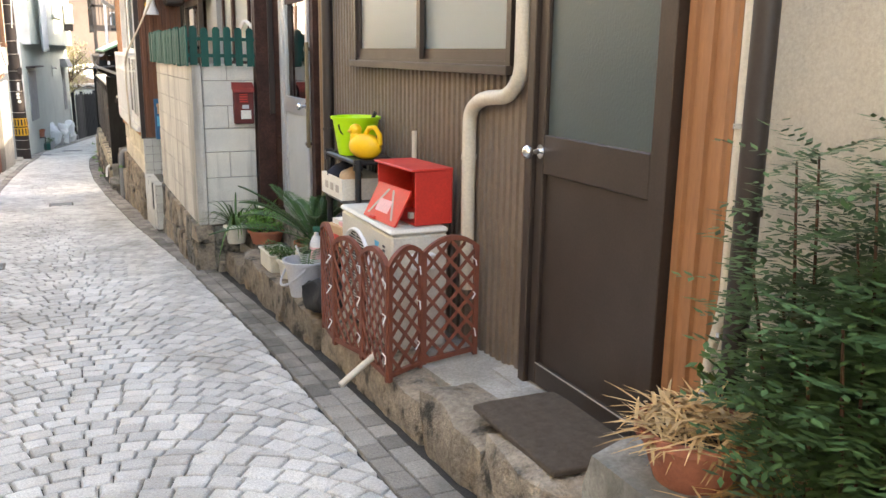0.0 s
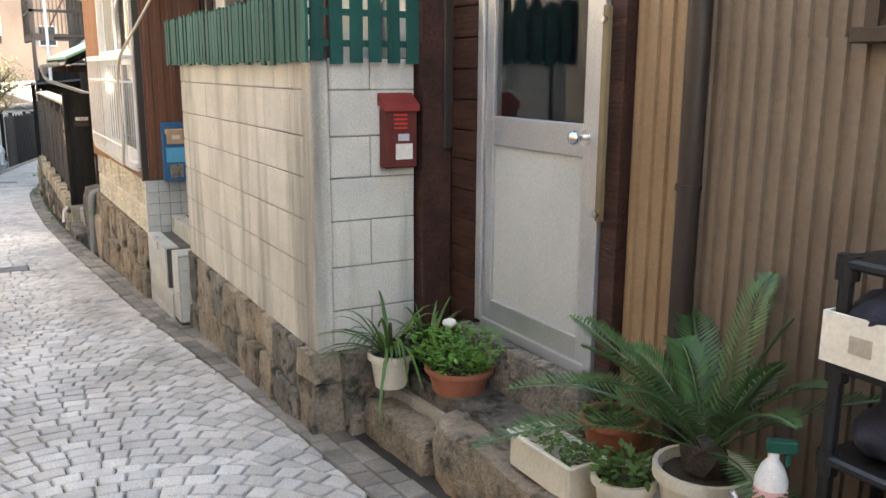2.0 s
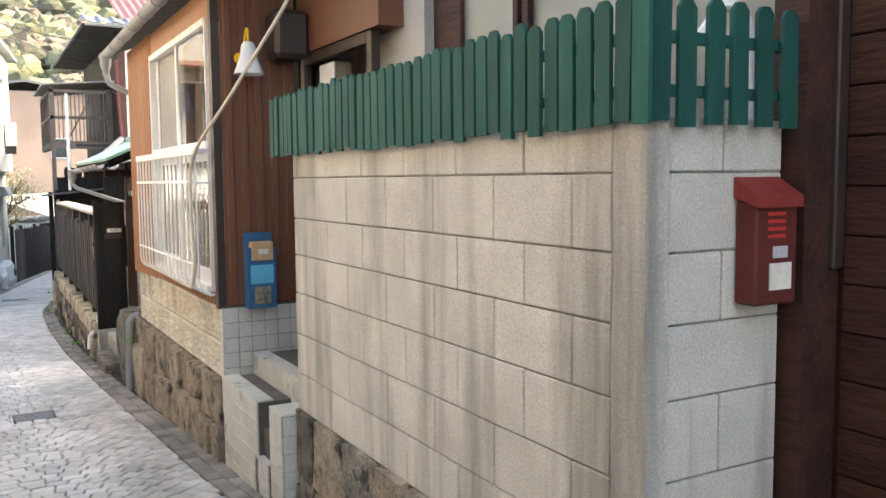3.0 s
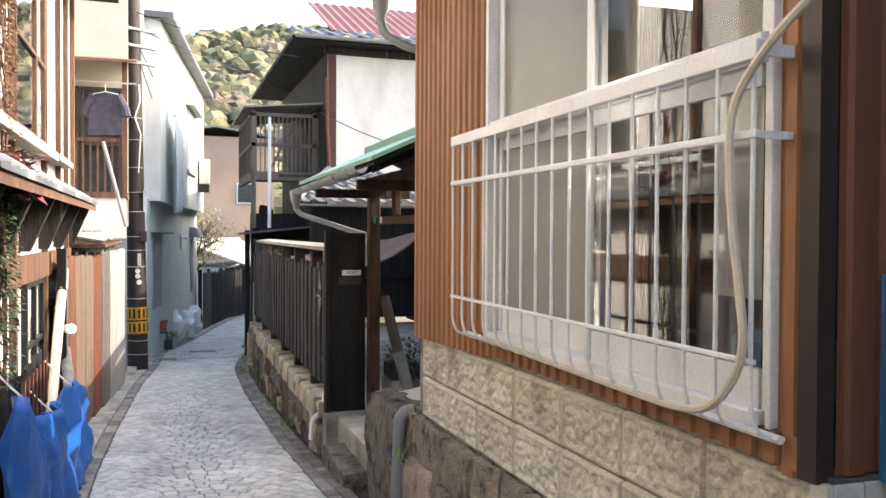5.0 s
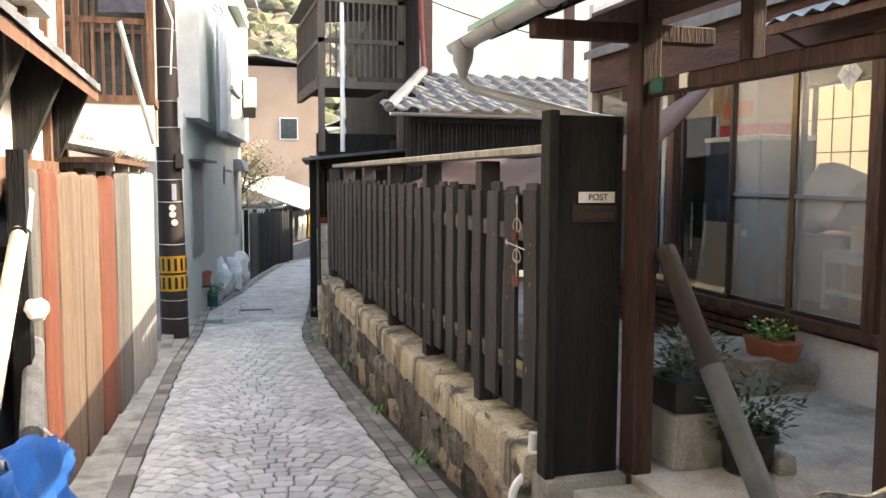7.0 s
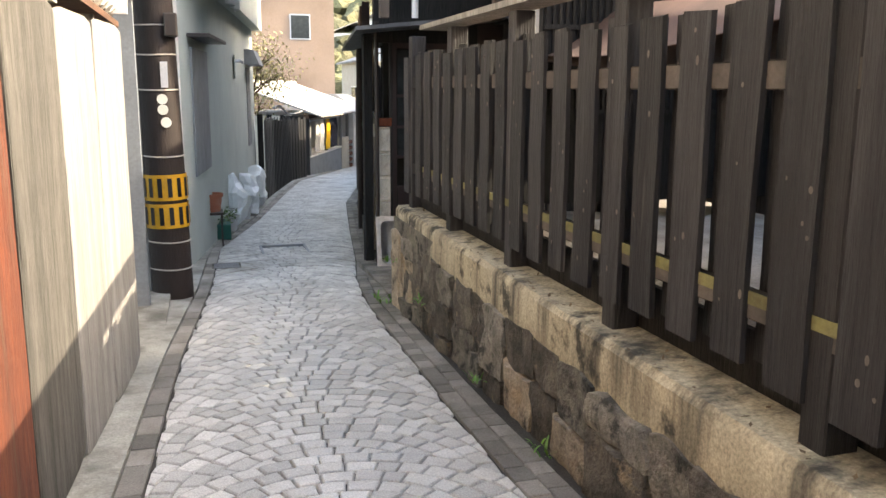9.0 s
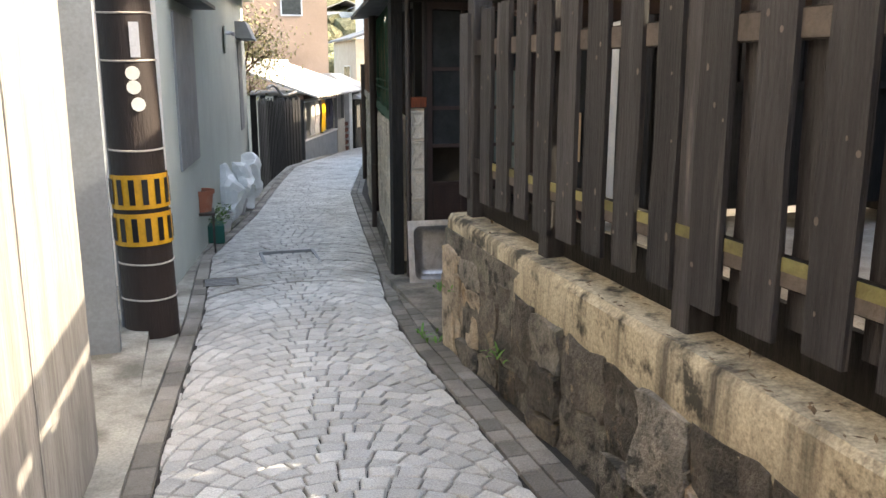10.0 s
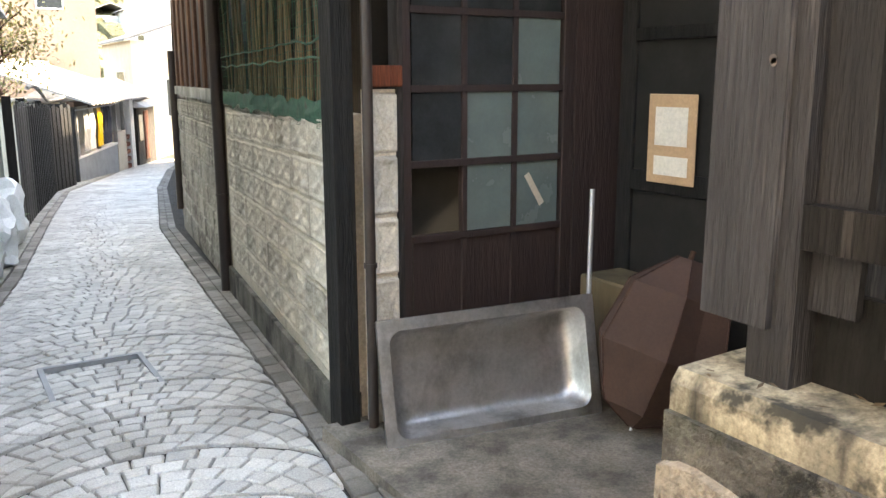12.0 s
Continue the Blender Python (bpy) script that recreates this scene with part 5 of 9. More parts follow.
def build_barred_window():
    t = thing("window_4", "white aluminium sliding window behind a barred grille", "window", (X3 - .02, 11.93, .40), 0, "", "structure")
    Y, Z = 2.07, 1.90
    for a in ((-.01, .09, 0, .018, 0, Z), (-.01, .09, Y - .03, Y, 0, Z), (-.01, .09, .05, Y - .05, Z - .05, Z), (-.03, .09, .05, Y - .05, 0, .04)):
        part("window_frame", bx(*a), M_WHITE, t, bevel=.003)
    part("window_frame", bx(-.008, .09, .05, Y - .05, .98, 1.06), M_WHITE, t, bevel=.003)
    for y0, y1, dx in ((.018, 1.06, .01), (1.0, Y - .05, .045)):
        for a in ((dx, dx + .025, y0, y0 + .035, .04, .98), (dx, dx + .025, y1 - .035, y1, .04, .98), (dx, dx + .025, y0 + .05, y1 - .05, .04, .15), (dx, dx + .025, y0 + .05, y1 - .05, .92, .98),
                  (dx, dx + .025, y0, y0 + .05, 1.06, Z - .05), (dx, dx + .025, y1 - .05, y1, 1.06, Z - .05)):
            part("sash", bx(*a), M_WHITE, t, bevel=.002)
        gl = M_FROSTPANE if y0 > .5 else M_GLASS
        part("pane", bx(dx + .01, dx + .015, y0 + .05, y1 - .05, .15, .92), gl, t)
        part("pane", bx(dx + .01, dx + .015, y0 + .05, y1 - .05, 1.06, Z - .05), gl, t)
    structure("curtain_house_three", bx(1.2, 1.215, 12.98, 14.1, .3, 2.5), M_CURTAIN, "grey curtain behind the barred window", "curtain")
    tagged(mesh_ob("white_sheet_panel", bx(1.16, 1.17, 11.95, 12.42, .72, 1.40), M_CURTAIN, None), "pale cloth panel hung inside the lower window", "curtain")
    tagged(mesh_ob("blue_cushion", bx(1.15, 1.27, 11.95, 12.35, .42, .62), M_BLUESTRIPE, None, .03), "pale blue cushion on the inner sill", "cushion")
    g = tagged(new("window_grille"), "white metal window grille with bars bent back below", "grille")
    xo = .87
    for (z, w, h) in ((1.36, .03, .05), (1.16, .012, .022), (.585, .008, .014)):
        part("rail", bx(xo - .006, xo + w, 11.865, 14.22, z, z + h), M_WHITE, g, bevel=.003)
    for k in range(17):
        y = 11.885 + k * .145
        bm = bmesh.new()
        tube(bm, arc_pts([(xo + .004, y, 1.37), (xo + .004, y, .47), (xo + .03, y, .40), (X3 - .02, y, .385)], .06), .007, 6)
        part("bar", bm, M_WHITE, g, sm=True)
    bm = bmesh.new()
    tube(bm, [(X3 - .05, 11.86, .39), (X3 - .05, 14.23, .40)], .012, 6)
    part("rail", bm, M_WHITE, g)
    for y in (11.88, 14.21):
        part("bracket", bx(xo, X3, y - .01, y + .01, 1.37, 1.40), M_WHITE, g)
        part("bracket", bx(xo, X3, y - .008, y + .008, 1.16, 1.18), M_WHITE, g)
    bm = bmesh.new()
    tube(bm, arc_pts([(.92, 13.9, .41), (.90, 12.25, .40), (.86, 12.02, .44), (.85, 11.87, .6), (.84, 11.93, 1.0), (.85, 11.95, 1.25), (.86, 11.8, 1.40), (1.0, 11.4, 1.72), (1.2, 10.9, 2.2), (1.5, 10.6, 2.9)], .12, 5), .012, 7)
    tagged(mesh_ob("cable", bm, M_PVC, None, 0, "", True), "pale flexible conduit slung from the grille to the next house", "cable")


build_barred_window()


def gutter(name, label, pts, r, mat_, down=(0, 0, -1)):
    """A half-round gutter along a line."""
    bm = bmesh.new()
    pts = [Vector(p) for p in pts]
    rings = []
    for i, p in enumerate(pts):
        d = (pts[min(i + 1, len(pts) - 1)] - pts[max(i - 1, 0)]).normalized()
        s = d.cross(Vector((0, 0, 1))).normalized()
        ring = []
        for rr in (r, r - .006):
            ks = range(9) if rr == r else range(8, -1, -1)
            ring += [bm.verts.new(p + s * rr * math.cos(math.pi * k / 8) + Vector((0, 0, -rr * math.sin(math.pi * k / 8)))) for k in ks]
        rings.append(ring)
    for a, b in zip(rings, rings[1:]):
        for k in range(18):
            bm.faces.new((a[k], a[(k + 1) % 18], b[(k + 1) % 18], b[k]))
    for rg in (rings[0], rings[-1]):
        bm.faces.new(rg)
    t = tagged(new(name), label, "gutter")
    part("channel", bm, mat_, t, sm=True)
    n = max(2, int((pts[-1] - pts[0]).length / .5))
    for k in range(n):
        c = pts[0].lerp(pts[-1], (k + .5) / n)
        bm = bmesh.new()
        d = (pts[-1] - pts[0]).normalized()
        s = d.cross(Vector((0, 0, 1))).normalized()
        tube(bm, [c + s * (r + .004) * math.cos(math.pi * q / 8) + Vector((0, 0, -(r + .004) * math.sin(math.pi * q / 8))) for q in range(9)], .005, 5)
        part("hanger", bm, mat_, t)
    return t


bm = bmesh.new()
hexa(bm, [(.84, 11.2, 2.50), (3.6, 11.2, 3.55), (3.6, 15.6, 3.55), (.84, 15.6, 2.50), (.84, 11.2, 2.56), (3.6, 11.2, 3.61), (3.6, 15.6, 3.61), (.84, 15.6, 2.56)])
structure("roof_house_three", bm, M_DWOOD, "low sloping roof of the third house", "roof")
gt = gutter("roof_gutter", "grey plastic gutter along the eave of the third house", [(.80, 11.2, 2.54), (.80, 15.55, 2.49)], .055, M_GPIPE)
bm = bmesh.new()
lathe(bm, [(.06, .12), (.055, .0), (.035, -.05), (.033, -.1)][::-1], 14, (.80, 15.45, 2.38))
part("hopper", bm, M_GPIPE, gt, sm=True)
bm = bmesh.new()
tube(bm, arc_pts([(.80, 15.45, 2.3), (.82, 15.42, 2.2), (.95, 15.36, 2.12), (1.02, 15.34, 2.1)], .04), .03, 8)
part("offset_pipe", bm, M_GPIPE, gt, sm=True)


def build_bell_lamp():
    t = thing("wall_lamp", "white bell-shaped wall lamp on a brass bracket", "wall lamp", (1.17, 11.70, 1.98))
    bm = bmesh.new()
    lathe(bm, [(.03, .11), (.045, .09), (.055, .02), (.095, -.09), (.1, -.1), (.09, -.1), (.05, .02), (.03, .09)][::-1], 20, (0, -.14, 0))
    part("shade", bm, M_WHITE, t, sm=True)
    bm = bmesh.new()
    tube(bm, arc_pts([(-.02, 0, .02), (-.02, -.06, .0), (0, -.1, .2), (0, -.14, .2), (0, -.14, .1)], .05), .008, 7)
    cyl(bm, (-.02, 0, .02), (-.02, -.015, .02), .04)
    part("bracket", bm, M_YELLOW, t, "brass bracket")
    ta = thing("wall_box", "dark metal meter box on the side wall", "meter box", (1.34, 11.6, 2.0))
    part("case", bx(0, .24, -.1, .14, 0, .32), M_BPIPE, ta, bevel=.03)


build_bell_lamp()


def build_entry():
    # tiled dado and steps of the recessed entrance
    d = structure("wall_tiled_dado", bx(1.012, 1.58, 11.745, 11.80, -.8, .315), M_GROUT, "pale tiled dado beside the dark sliding door", "wall")
    for r in range(7):
        for c in range(6):
            x0 = 1.008 + c * .094
            mesh_ob("tile", bx(x0 + .002, x0 + .092, 11.737, 11.748, .305 - (r + 1) * .105 + .002, .305 - r * .105 - .002), M_TILEW, d, .002)
        mesh_ob("tile", bx(.99, 1.01, 11.742, 11.80, .305 - (r + 1) * .105 + .002, .305 - r * .105 - .002), M_TILEW, d, .002)
    s = structure("entry_steps", bx(1.02, 1.6, 10.50, 11.74, -1.0, -.32), M_GROUT, "tiled entrance steps between the houses", "steps")
    steps = ((.98, 1.2, 11.25, 11.74, -.16), (.98, 1.62, 10.95, 11.25, -.16), (.98, 1.2, 10.75, 11.0, -.5), (1.2, 1.62, 10.5, 11.74, -.02))
    for k, (x0, x1, y0, y1, z1) in enumerate(steps):
        mesh_ob("step", bx(x0 + .012, x1, y0, y1, -1.0, z1 - .012), M_GROUT, s)
        n = max(1, round((y1 - y0) / .1))
        for i in range(n):
            a = y0 + (y1 - y0) * i / n
            b = y0 + (y1 - y0) * (i + 1) / n
            mesh_ob("tile", bx(x0, x0 + .11, a + .002, b - .002, z1 - .012, z1), M_TILEW, s, .002)
            for r in range(max(1, round((z1 + .95) / .105))):
                if z1 - (r + 1) * .105 > G(y0) - .12:
                    mesh_ob("tile", bx(x0, x0 + .012, a + .002, b - .002, z1 - .014 - (r + 1) * .105, z1 - .016 - r * .105), M_TILEW, s, .002)
    p = structure("entry_pier", bx(.99, 1.17, 10.48, 10.70, -1.0, -.14), M_GROUT, "small tiled pier at the foot of the entrance steps", "pier")
    for r in range(5):
        for (a, b) in ((10.48, 10.59), (10.59, 10.70)):
            mesh_ob("tile", bx(.98, .992, a + .002, b - .002, -.145 - (r + 1) * .105, -.148 - r * .105), M_TILEW, p, .002)
        for (a, b) in ((.99, 1.08), (1.08, 1.17)):
            mesh_ob("tile", bx(a + .002, b - .002, 10.468, 10.482, -.145 - (r + 1) * .105, -.148 - r * .105), M_TILEW, p, .002)
    mesh_ob("tile", bx(.98, 1.17, 10.47, 10.70, -.142, -.128), M_TILEW, p, .002)
    # dark sliding door
    t = framed("door_3", "black aluminium sliding door with dark glass, shut", "door", M_ALB, 1.60, 10.55, 11.76, -.02, 2.05, .07, .06, M_GLASS, rails=((1.0, .07),), kind="structure")
    part("handle", bx(-.012, .0, 1.12, 1.145, .85, 1.05), M_AL, t)
    # near-black sheet gives the hall its darkness by colour
    structure("wall_entry_dark", bx(2.2, 2.25, 10.3, 11.8, -.5, 2.4), M_DARK, "near-black sheet standing in for the unlit hall behind the sliding door", "wall")
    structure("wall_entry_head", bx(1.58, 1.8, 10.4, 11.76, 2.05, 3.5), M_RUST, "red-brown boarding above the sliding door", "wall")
    u = tagged(new("hanging_umbrella"), "dark folded umbrella hung behind the block wall", "umbrella")
    bm = bmesh.new()
    tube(bm, [(1.50, 10.62, 1.35), (1.47, 10.66, 1.1), (1.43, 10.72, .8)], [.02, .045, .012], 8)
    part("canopy", bm, M_BLKCLOTH, u)
    # blue newspaper bin
    b = thing("blue_bin", "blue wall-hung newspaper bin with a cardboard packet", "bin", (1.15, 11.65, .30))
    for a in ((0, .2, 0, .008, 0, .42), (0, .008, .008, .088, 0, .42), (.192, .2, .008, .088, 0, .42), (0, .2, .088, .095, 0, .52), (.008, .192, .008, .088, .01, .35)):
        part("bin_side", bx(*a), M_BLUEBIN, b, bevel=.003)
    part("packet", bx(.03, .18, -.01, .07, .33, .46), M_CARD, b, "brown cardboard packet", .004)
    part("label", bx(.075, .145, -.0125, -.01, .375, .41), M_PAPER, b)
    part("picture_panel", bx(.02, .18, -.003, .0, .17, .30), M_INKBLUE, b)
    part("picture_panel", bx(.045, .16, -.004, .0, .03, .15), M_STONE, b, "mottled brown lower panel", .01)


M_GROUT = mat("dark_tile_grout", (.12, .115, .10), (.07, .066, .058), .95, bump=.2)
M_BLUEBIN = mat("blue_plastic", (.03, .14, .28), (.022, .10, .21), .5, bump=.05)
build_entry()
# grey pipe at the far corner of house three
bm = bmesh.new()
tube(bm, arc_pts([(1.08, 15.42, -.27), (.98, 15.42, -.25), (.93, 15.42, -.31), (.91, 15.44, G(15.4) - .02)], .06), .042, 12)
tagged(mesh_ob("drain_pipe", bm, M_GPIPE, None, 0, "", True), "grey bent drain pipe at the house corner", "pipe")
weeds((.9, 15.3, G(15.3) + .5), random.Random(1), 12, .1)

# ---- gate ----
st = structure("gate_step", bx(1.0, 1.7, 15.5, 17.8, -1.4, -.80), M_CONC, "concrete step under the gate", "step")
stone("step_stone", st, M_DSTONE, (.92, 1.75, 15.46, 16.35, -1.15, -.27), .03, 5.5, 4)
stone("step_stone", st, M_DSTONE, (.80, 1.3, 16.6, 17.6, -1.3, -.98), .03, 6.5, 3)
o = tagged(mesh_ob("white_board", bx(-.3, .3, -.2, .2, 0, .012), M_PAPER, None, .003), "white board lying on the stone step", "board")
o.matrix_world = pose(1.42, 15.98, -.262, 2, -3, 20)
YARD = -.76
structure("yard_floor", bx(1.3, 7, 15.3, 25.3, -1.6, YARD), M_SLAB, "pale concrete courtyard floor behind the gate", "floor")
for nm, a, m_ in (("gate_post", (1.30, 1.40, 17.80, 17.94, -1.15, 1.42), M_GATEWOOD), ("gate_post", (1.38, 1.50, 16.34, 16.46, -.82, 1.42), M_GATEWOOD)):
    tagged(mesh_ob(nm, bx(*a), m_, None, .008), "weathered brown timber post of the roofed gate", "post", "gate posts")
for a in ((1.33, 1.39, 16.40, 18.05, .99, 1.06), (.80, 1.7, 17.84, 17.92, 1.24, 1.32), (.86, 1.7, 16.36, 16.44, 1.24, 1.32), (1.32, 1.42, 15.7, 18.5, 1.34, 1.44), (1.33, 1.39, 17.06, 17.14, 1.06, 1.36)):
    tagged(mesh_ob("gate_beam", bx(*a), M_GATEWOOD, None, .006), "dark timber beam of the roofed gate", "beam", "gate beams")
o = thing("house_number", "small green enamel number plate on the gate beam", "sign", (1.322, 17.72, 1.03))
part("plate", bx(0, .008, -.06, .05, -.03, .035), M_GREENP, o, bevel=.002)
o = thing("door_sticker", "small white plate on the gate beam", "sign", (1.322, 17.5, 1.03))
part("plate", bx(0, .008, -.03, .03, -.03, .03), M_PAPER, o, bevel=.002)


def gate_roof():
    t = tagged(new("gate_roof"), "green sheet metal roof over the timber gate", "roof")
    for x0, z0, x1, z1 in ((.78, 1.40, 1.55, 1.75), (1.84, 1.62, 1.55, 1.75)):
        bm = bmesh.new()
        hexa(bm, [(x0, 15.6, z0), (x1, 15.6, z1), (x1, 18.75, z1), (x0, 18.75, z0), (x0, 15.6, z0 + .03), (x1, 15.6, z1 + .03), (x1, 18.75, z1 + .03), (x0, 18.75, z0 + .03)])
        part("roof_slope", bm, M_GREENROOF, t)
        bm = bmesh.new()
        hexa(bm, [(x0 + .02, 15.62, z0 - .03), (x1, 15.62, z1 - .03), (x1, 18.73, z1 - .03), (x0 + .02, 18.73, z0 - .03), (x0 + .02, 15.62, z0 - .004), (x1, 15.62, z1 - .004), (x1, 18.73, z1 - .004), (x0 + .02, 18.73, z0 - .004)])
        part("boarding", bm, M_DWOOD, t)
    part("ridge_cap", bx(1.46, 1.64, 15.6, 18.75, 1.73, 1.81), M_GREENROOF, t, bevel=.01)
    for y in np.arange(15.8, 18.7, .45):
        bm = bmesh.new()
        hexa(bm, [(.84, y, 1.33), (1.55, y, 1.64), (1.55, y + .05, 1.64), (.84, y + .05, 1.33), (.84, y, 1.38), (1.55, y, 1.70), (1.55, y + .05, 1.70), (.84, y + .05, 1.38)])
        part("rafter", bm, M_DWOOD, t)


gate_roof()
gg = gutter("gate_gutter", "grey weathered gutter along the gate roof", [(.74, 15.75, 1.37), (.74, 18.85, 1.34)], .05, M_GPIPE)
bm = bmesh.new()
lathe(bm, [(.06, .1), (.055, .02), (.03, -.03), (.028, -.08)][::-1], 12, (.74, 18.7, 1.22))
part("hopper", bm, M_GPIPE, gg, sm=True)
bm = bmesh.new()
tube(bm, arc_pts([(.74, 18.7, 1.16), (.78, 18.68, 1.1), (1.25, 18.2, .92), (1.32, 18.1, .9)], .05), .026, 8)
part("offset_pipe", bm, M_GPIPE, gg, sm=True)
structure("wall_gate_boards", bx(1.40, 1.44, 15.3, 16.30, .08, 1.5), M_BLACK, "black board wall between gate and house", "wall")
structure("wall_gate_sheet", bx(1.37, 1.40, 15.5, 16.30, -.3, .12), M_GATESHEET, "rusty brown sheet below the black boards", "wall")
tp = tagged(new("post_panel"), "black board panel with a letter slot beside the gate", "panel")
part("panel", bx(.95, 1.285, 17.93, 17.99, -.78, .91), M_BLACK, tp, bevel=.004)
part("edge_post", bx(.90, .95, 17.90, 18.0, -.78, .93), M_BLACK, tp, bevel=.004)
part("slot_frame", bx(1.03, 1.25, 17.915, 17.93, .42, .50), M_BPIPE, tp, bevel=.004)
part("slot_flap", bx(1.05, 1.23, 17.908, 17.915, .435, .475), M_ALB, tp, bevel=.003)
part("sign_plate", bx(1.06, 1.24, 17.92, 17.93, .51, .56), M_PAPER, tp, "white plate lettered POST")
cu = bpy.data.curves.new("lettering", "FONT")
cu.body, cu.size, cu.extrude, cu.align_x = "POST", .042, .001, "CENTER"
lt = new("lettering", cu)
lt.data.materials.append(M_INK)
lt.parent = tp
lt.matrix_basis = pose(1.155, 17.918, .522, 90, 0, 0)
structure("panel_footing", bx(.90, 1.45, 17.86, 18.06, -1.35, -.78), M_CONC, "concrete footing under the letter panel", "footing")
bm = bmesh.new()
tube(bm, arc_pts([(.93, 18.12, -.62), (.92, 18.12, -.8), (.80, 18.05, -.86), (.78, 18.02, -1.05)], .05), .022, 8)
tagged(mesh_ob("white_spout", bm, M_WHITE, None, 0, "", True), "white bent drain spout at the wall end", "pipe")

# courtyard
pl = tagged(new("leaning_pipe"), "dark pole with grey plastic sleeve leaning in the gate", "pipe")
bm = bmesh.new()
cyl(bm, (1.44, 17.80, .30), (1.50, 17.50, -.20), .05)
part("pole", bm, M_POLE, pl, sm=True)
bm = bmesh.new()
cyl(bm, (1.50, 17.50, -.19), (1.57, 17.13, -.76), .055)
part("sleeve", bm, M_SLEEVE, pl, sm=True)
M_YARDROCK = mat("pale_yard_rock", (.36, .32, .26), (.20, .18, .145), .92, scale=6, fine=45, bump=.7, fine_amt=.3, depth=.02)
bm = bmesh.new()
for a in ((1.52, 2.05, 17.50, 17.60, YARD - .02, YARD + .08), (1.95, 2.05, 17.60, 18.3, YARD - .02, YARD + .08)):
    rough_block(bm, *a, .008, 3, 2.2)
tagged(mesh_ob("bed_kerb", bm, M_CONC, None, 0, "", True), "low concrete kerb round the small planting bed", "kerb", "", "structure")
t = thing("concrete_block", "grey concrete block under the dark plant tub", "block", (1.70, 17.98, YARD))
bm = bmesh.new()
rough_block(bm, -.19, .16, -.2, .2, 0, .27, .006, 3)
part("block", bm, M_CONC, t)
t = thing("plant_tub", "dark plastic tub with a leafy shrub on the block", "planter", (1.69, 17.98, YARD + .268))
bm = bmesh.new()
rough_block(bm, -.17, .15, -.18, .18, 0, .15, .008, 3)
part("tub", bm, M_BLKPL, t)
bush(t, random.Random(5), 320, .24, .28, .13, .06, M_CAMELLIA)
t = thing("plant_pot", "dark pot with a camellia in the planting bed", "plant pot", (1.86, 17.72, YARD))
bm = bmesh.new()
pot_mesh(bm, .13, .2, .8)
part("pot", bm, M_BLKPL, t, sm=True)
bush(t, random.Random(6), 420, .25, .36, .14, .06, M_CAMELLIA)
t = thing("stepping_rock", "flat weathered rock before the glass doors", "rock", (2.98, 19.35, YARD))
bm = bmesh.new()
rough_block(bm, -.26, .24, -.48, .46, -.05, .21, .06, 5, 3)
part("rock", bm, M_YARDROCK, t, sm=True)
t = thing("flower_planter", "red-brown plastic planter with white and yellow flowers on the rock", "planter", (3.02, 19.06, YARD + .19))
t.scale = (.78, .78, .85)
bm = bmesh.new()
hexa(bm, [(-.09, -.21, 0), (.09, -.21, 0), (.09, .21, 0), (-.09, .21, 0), (-.115, -.24, .14), (.115, -.24, .14), (.115, .24, .14), (-.115, .24, .14)])
part("trough", bm, M_TERRA, t, bevel=.008)
part("rim", bx(-.125, .125, -.25, .25, .135, .155), M_TERRA, t, bevel=.004)
bush(t, random.Random(7), 420, .22, .2, .13, .05, M_LEAF2)
_q = random.Random(70)
for _ in range(9):
    bm = bmesh.new()
    ball(bm, (_q.uniform(-.12, .08), _q.uniform(-.2, .2), _q.uniform(.22, .33)), .018, 1, 1, .6, 1)
    part("flower", bm, M_PAPER if _ % 3 else M_YELLOW, t)


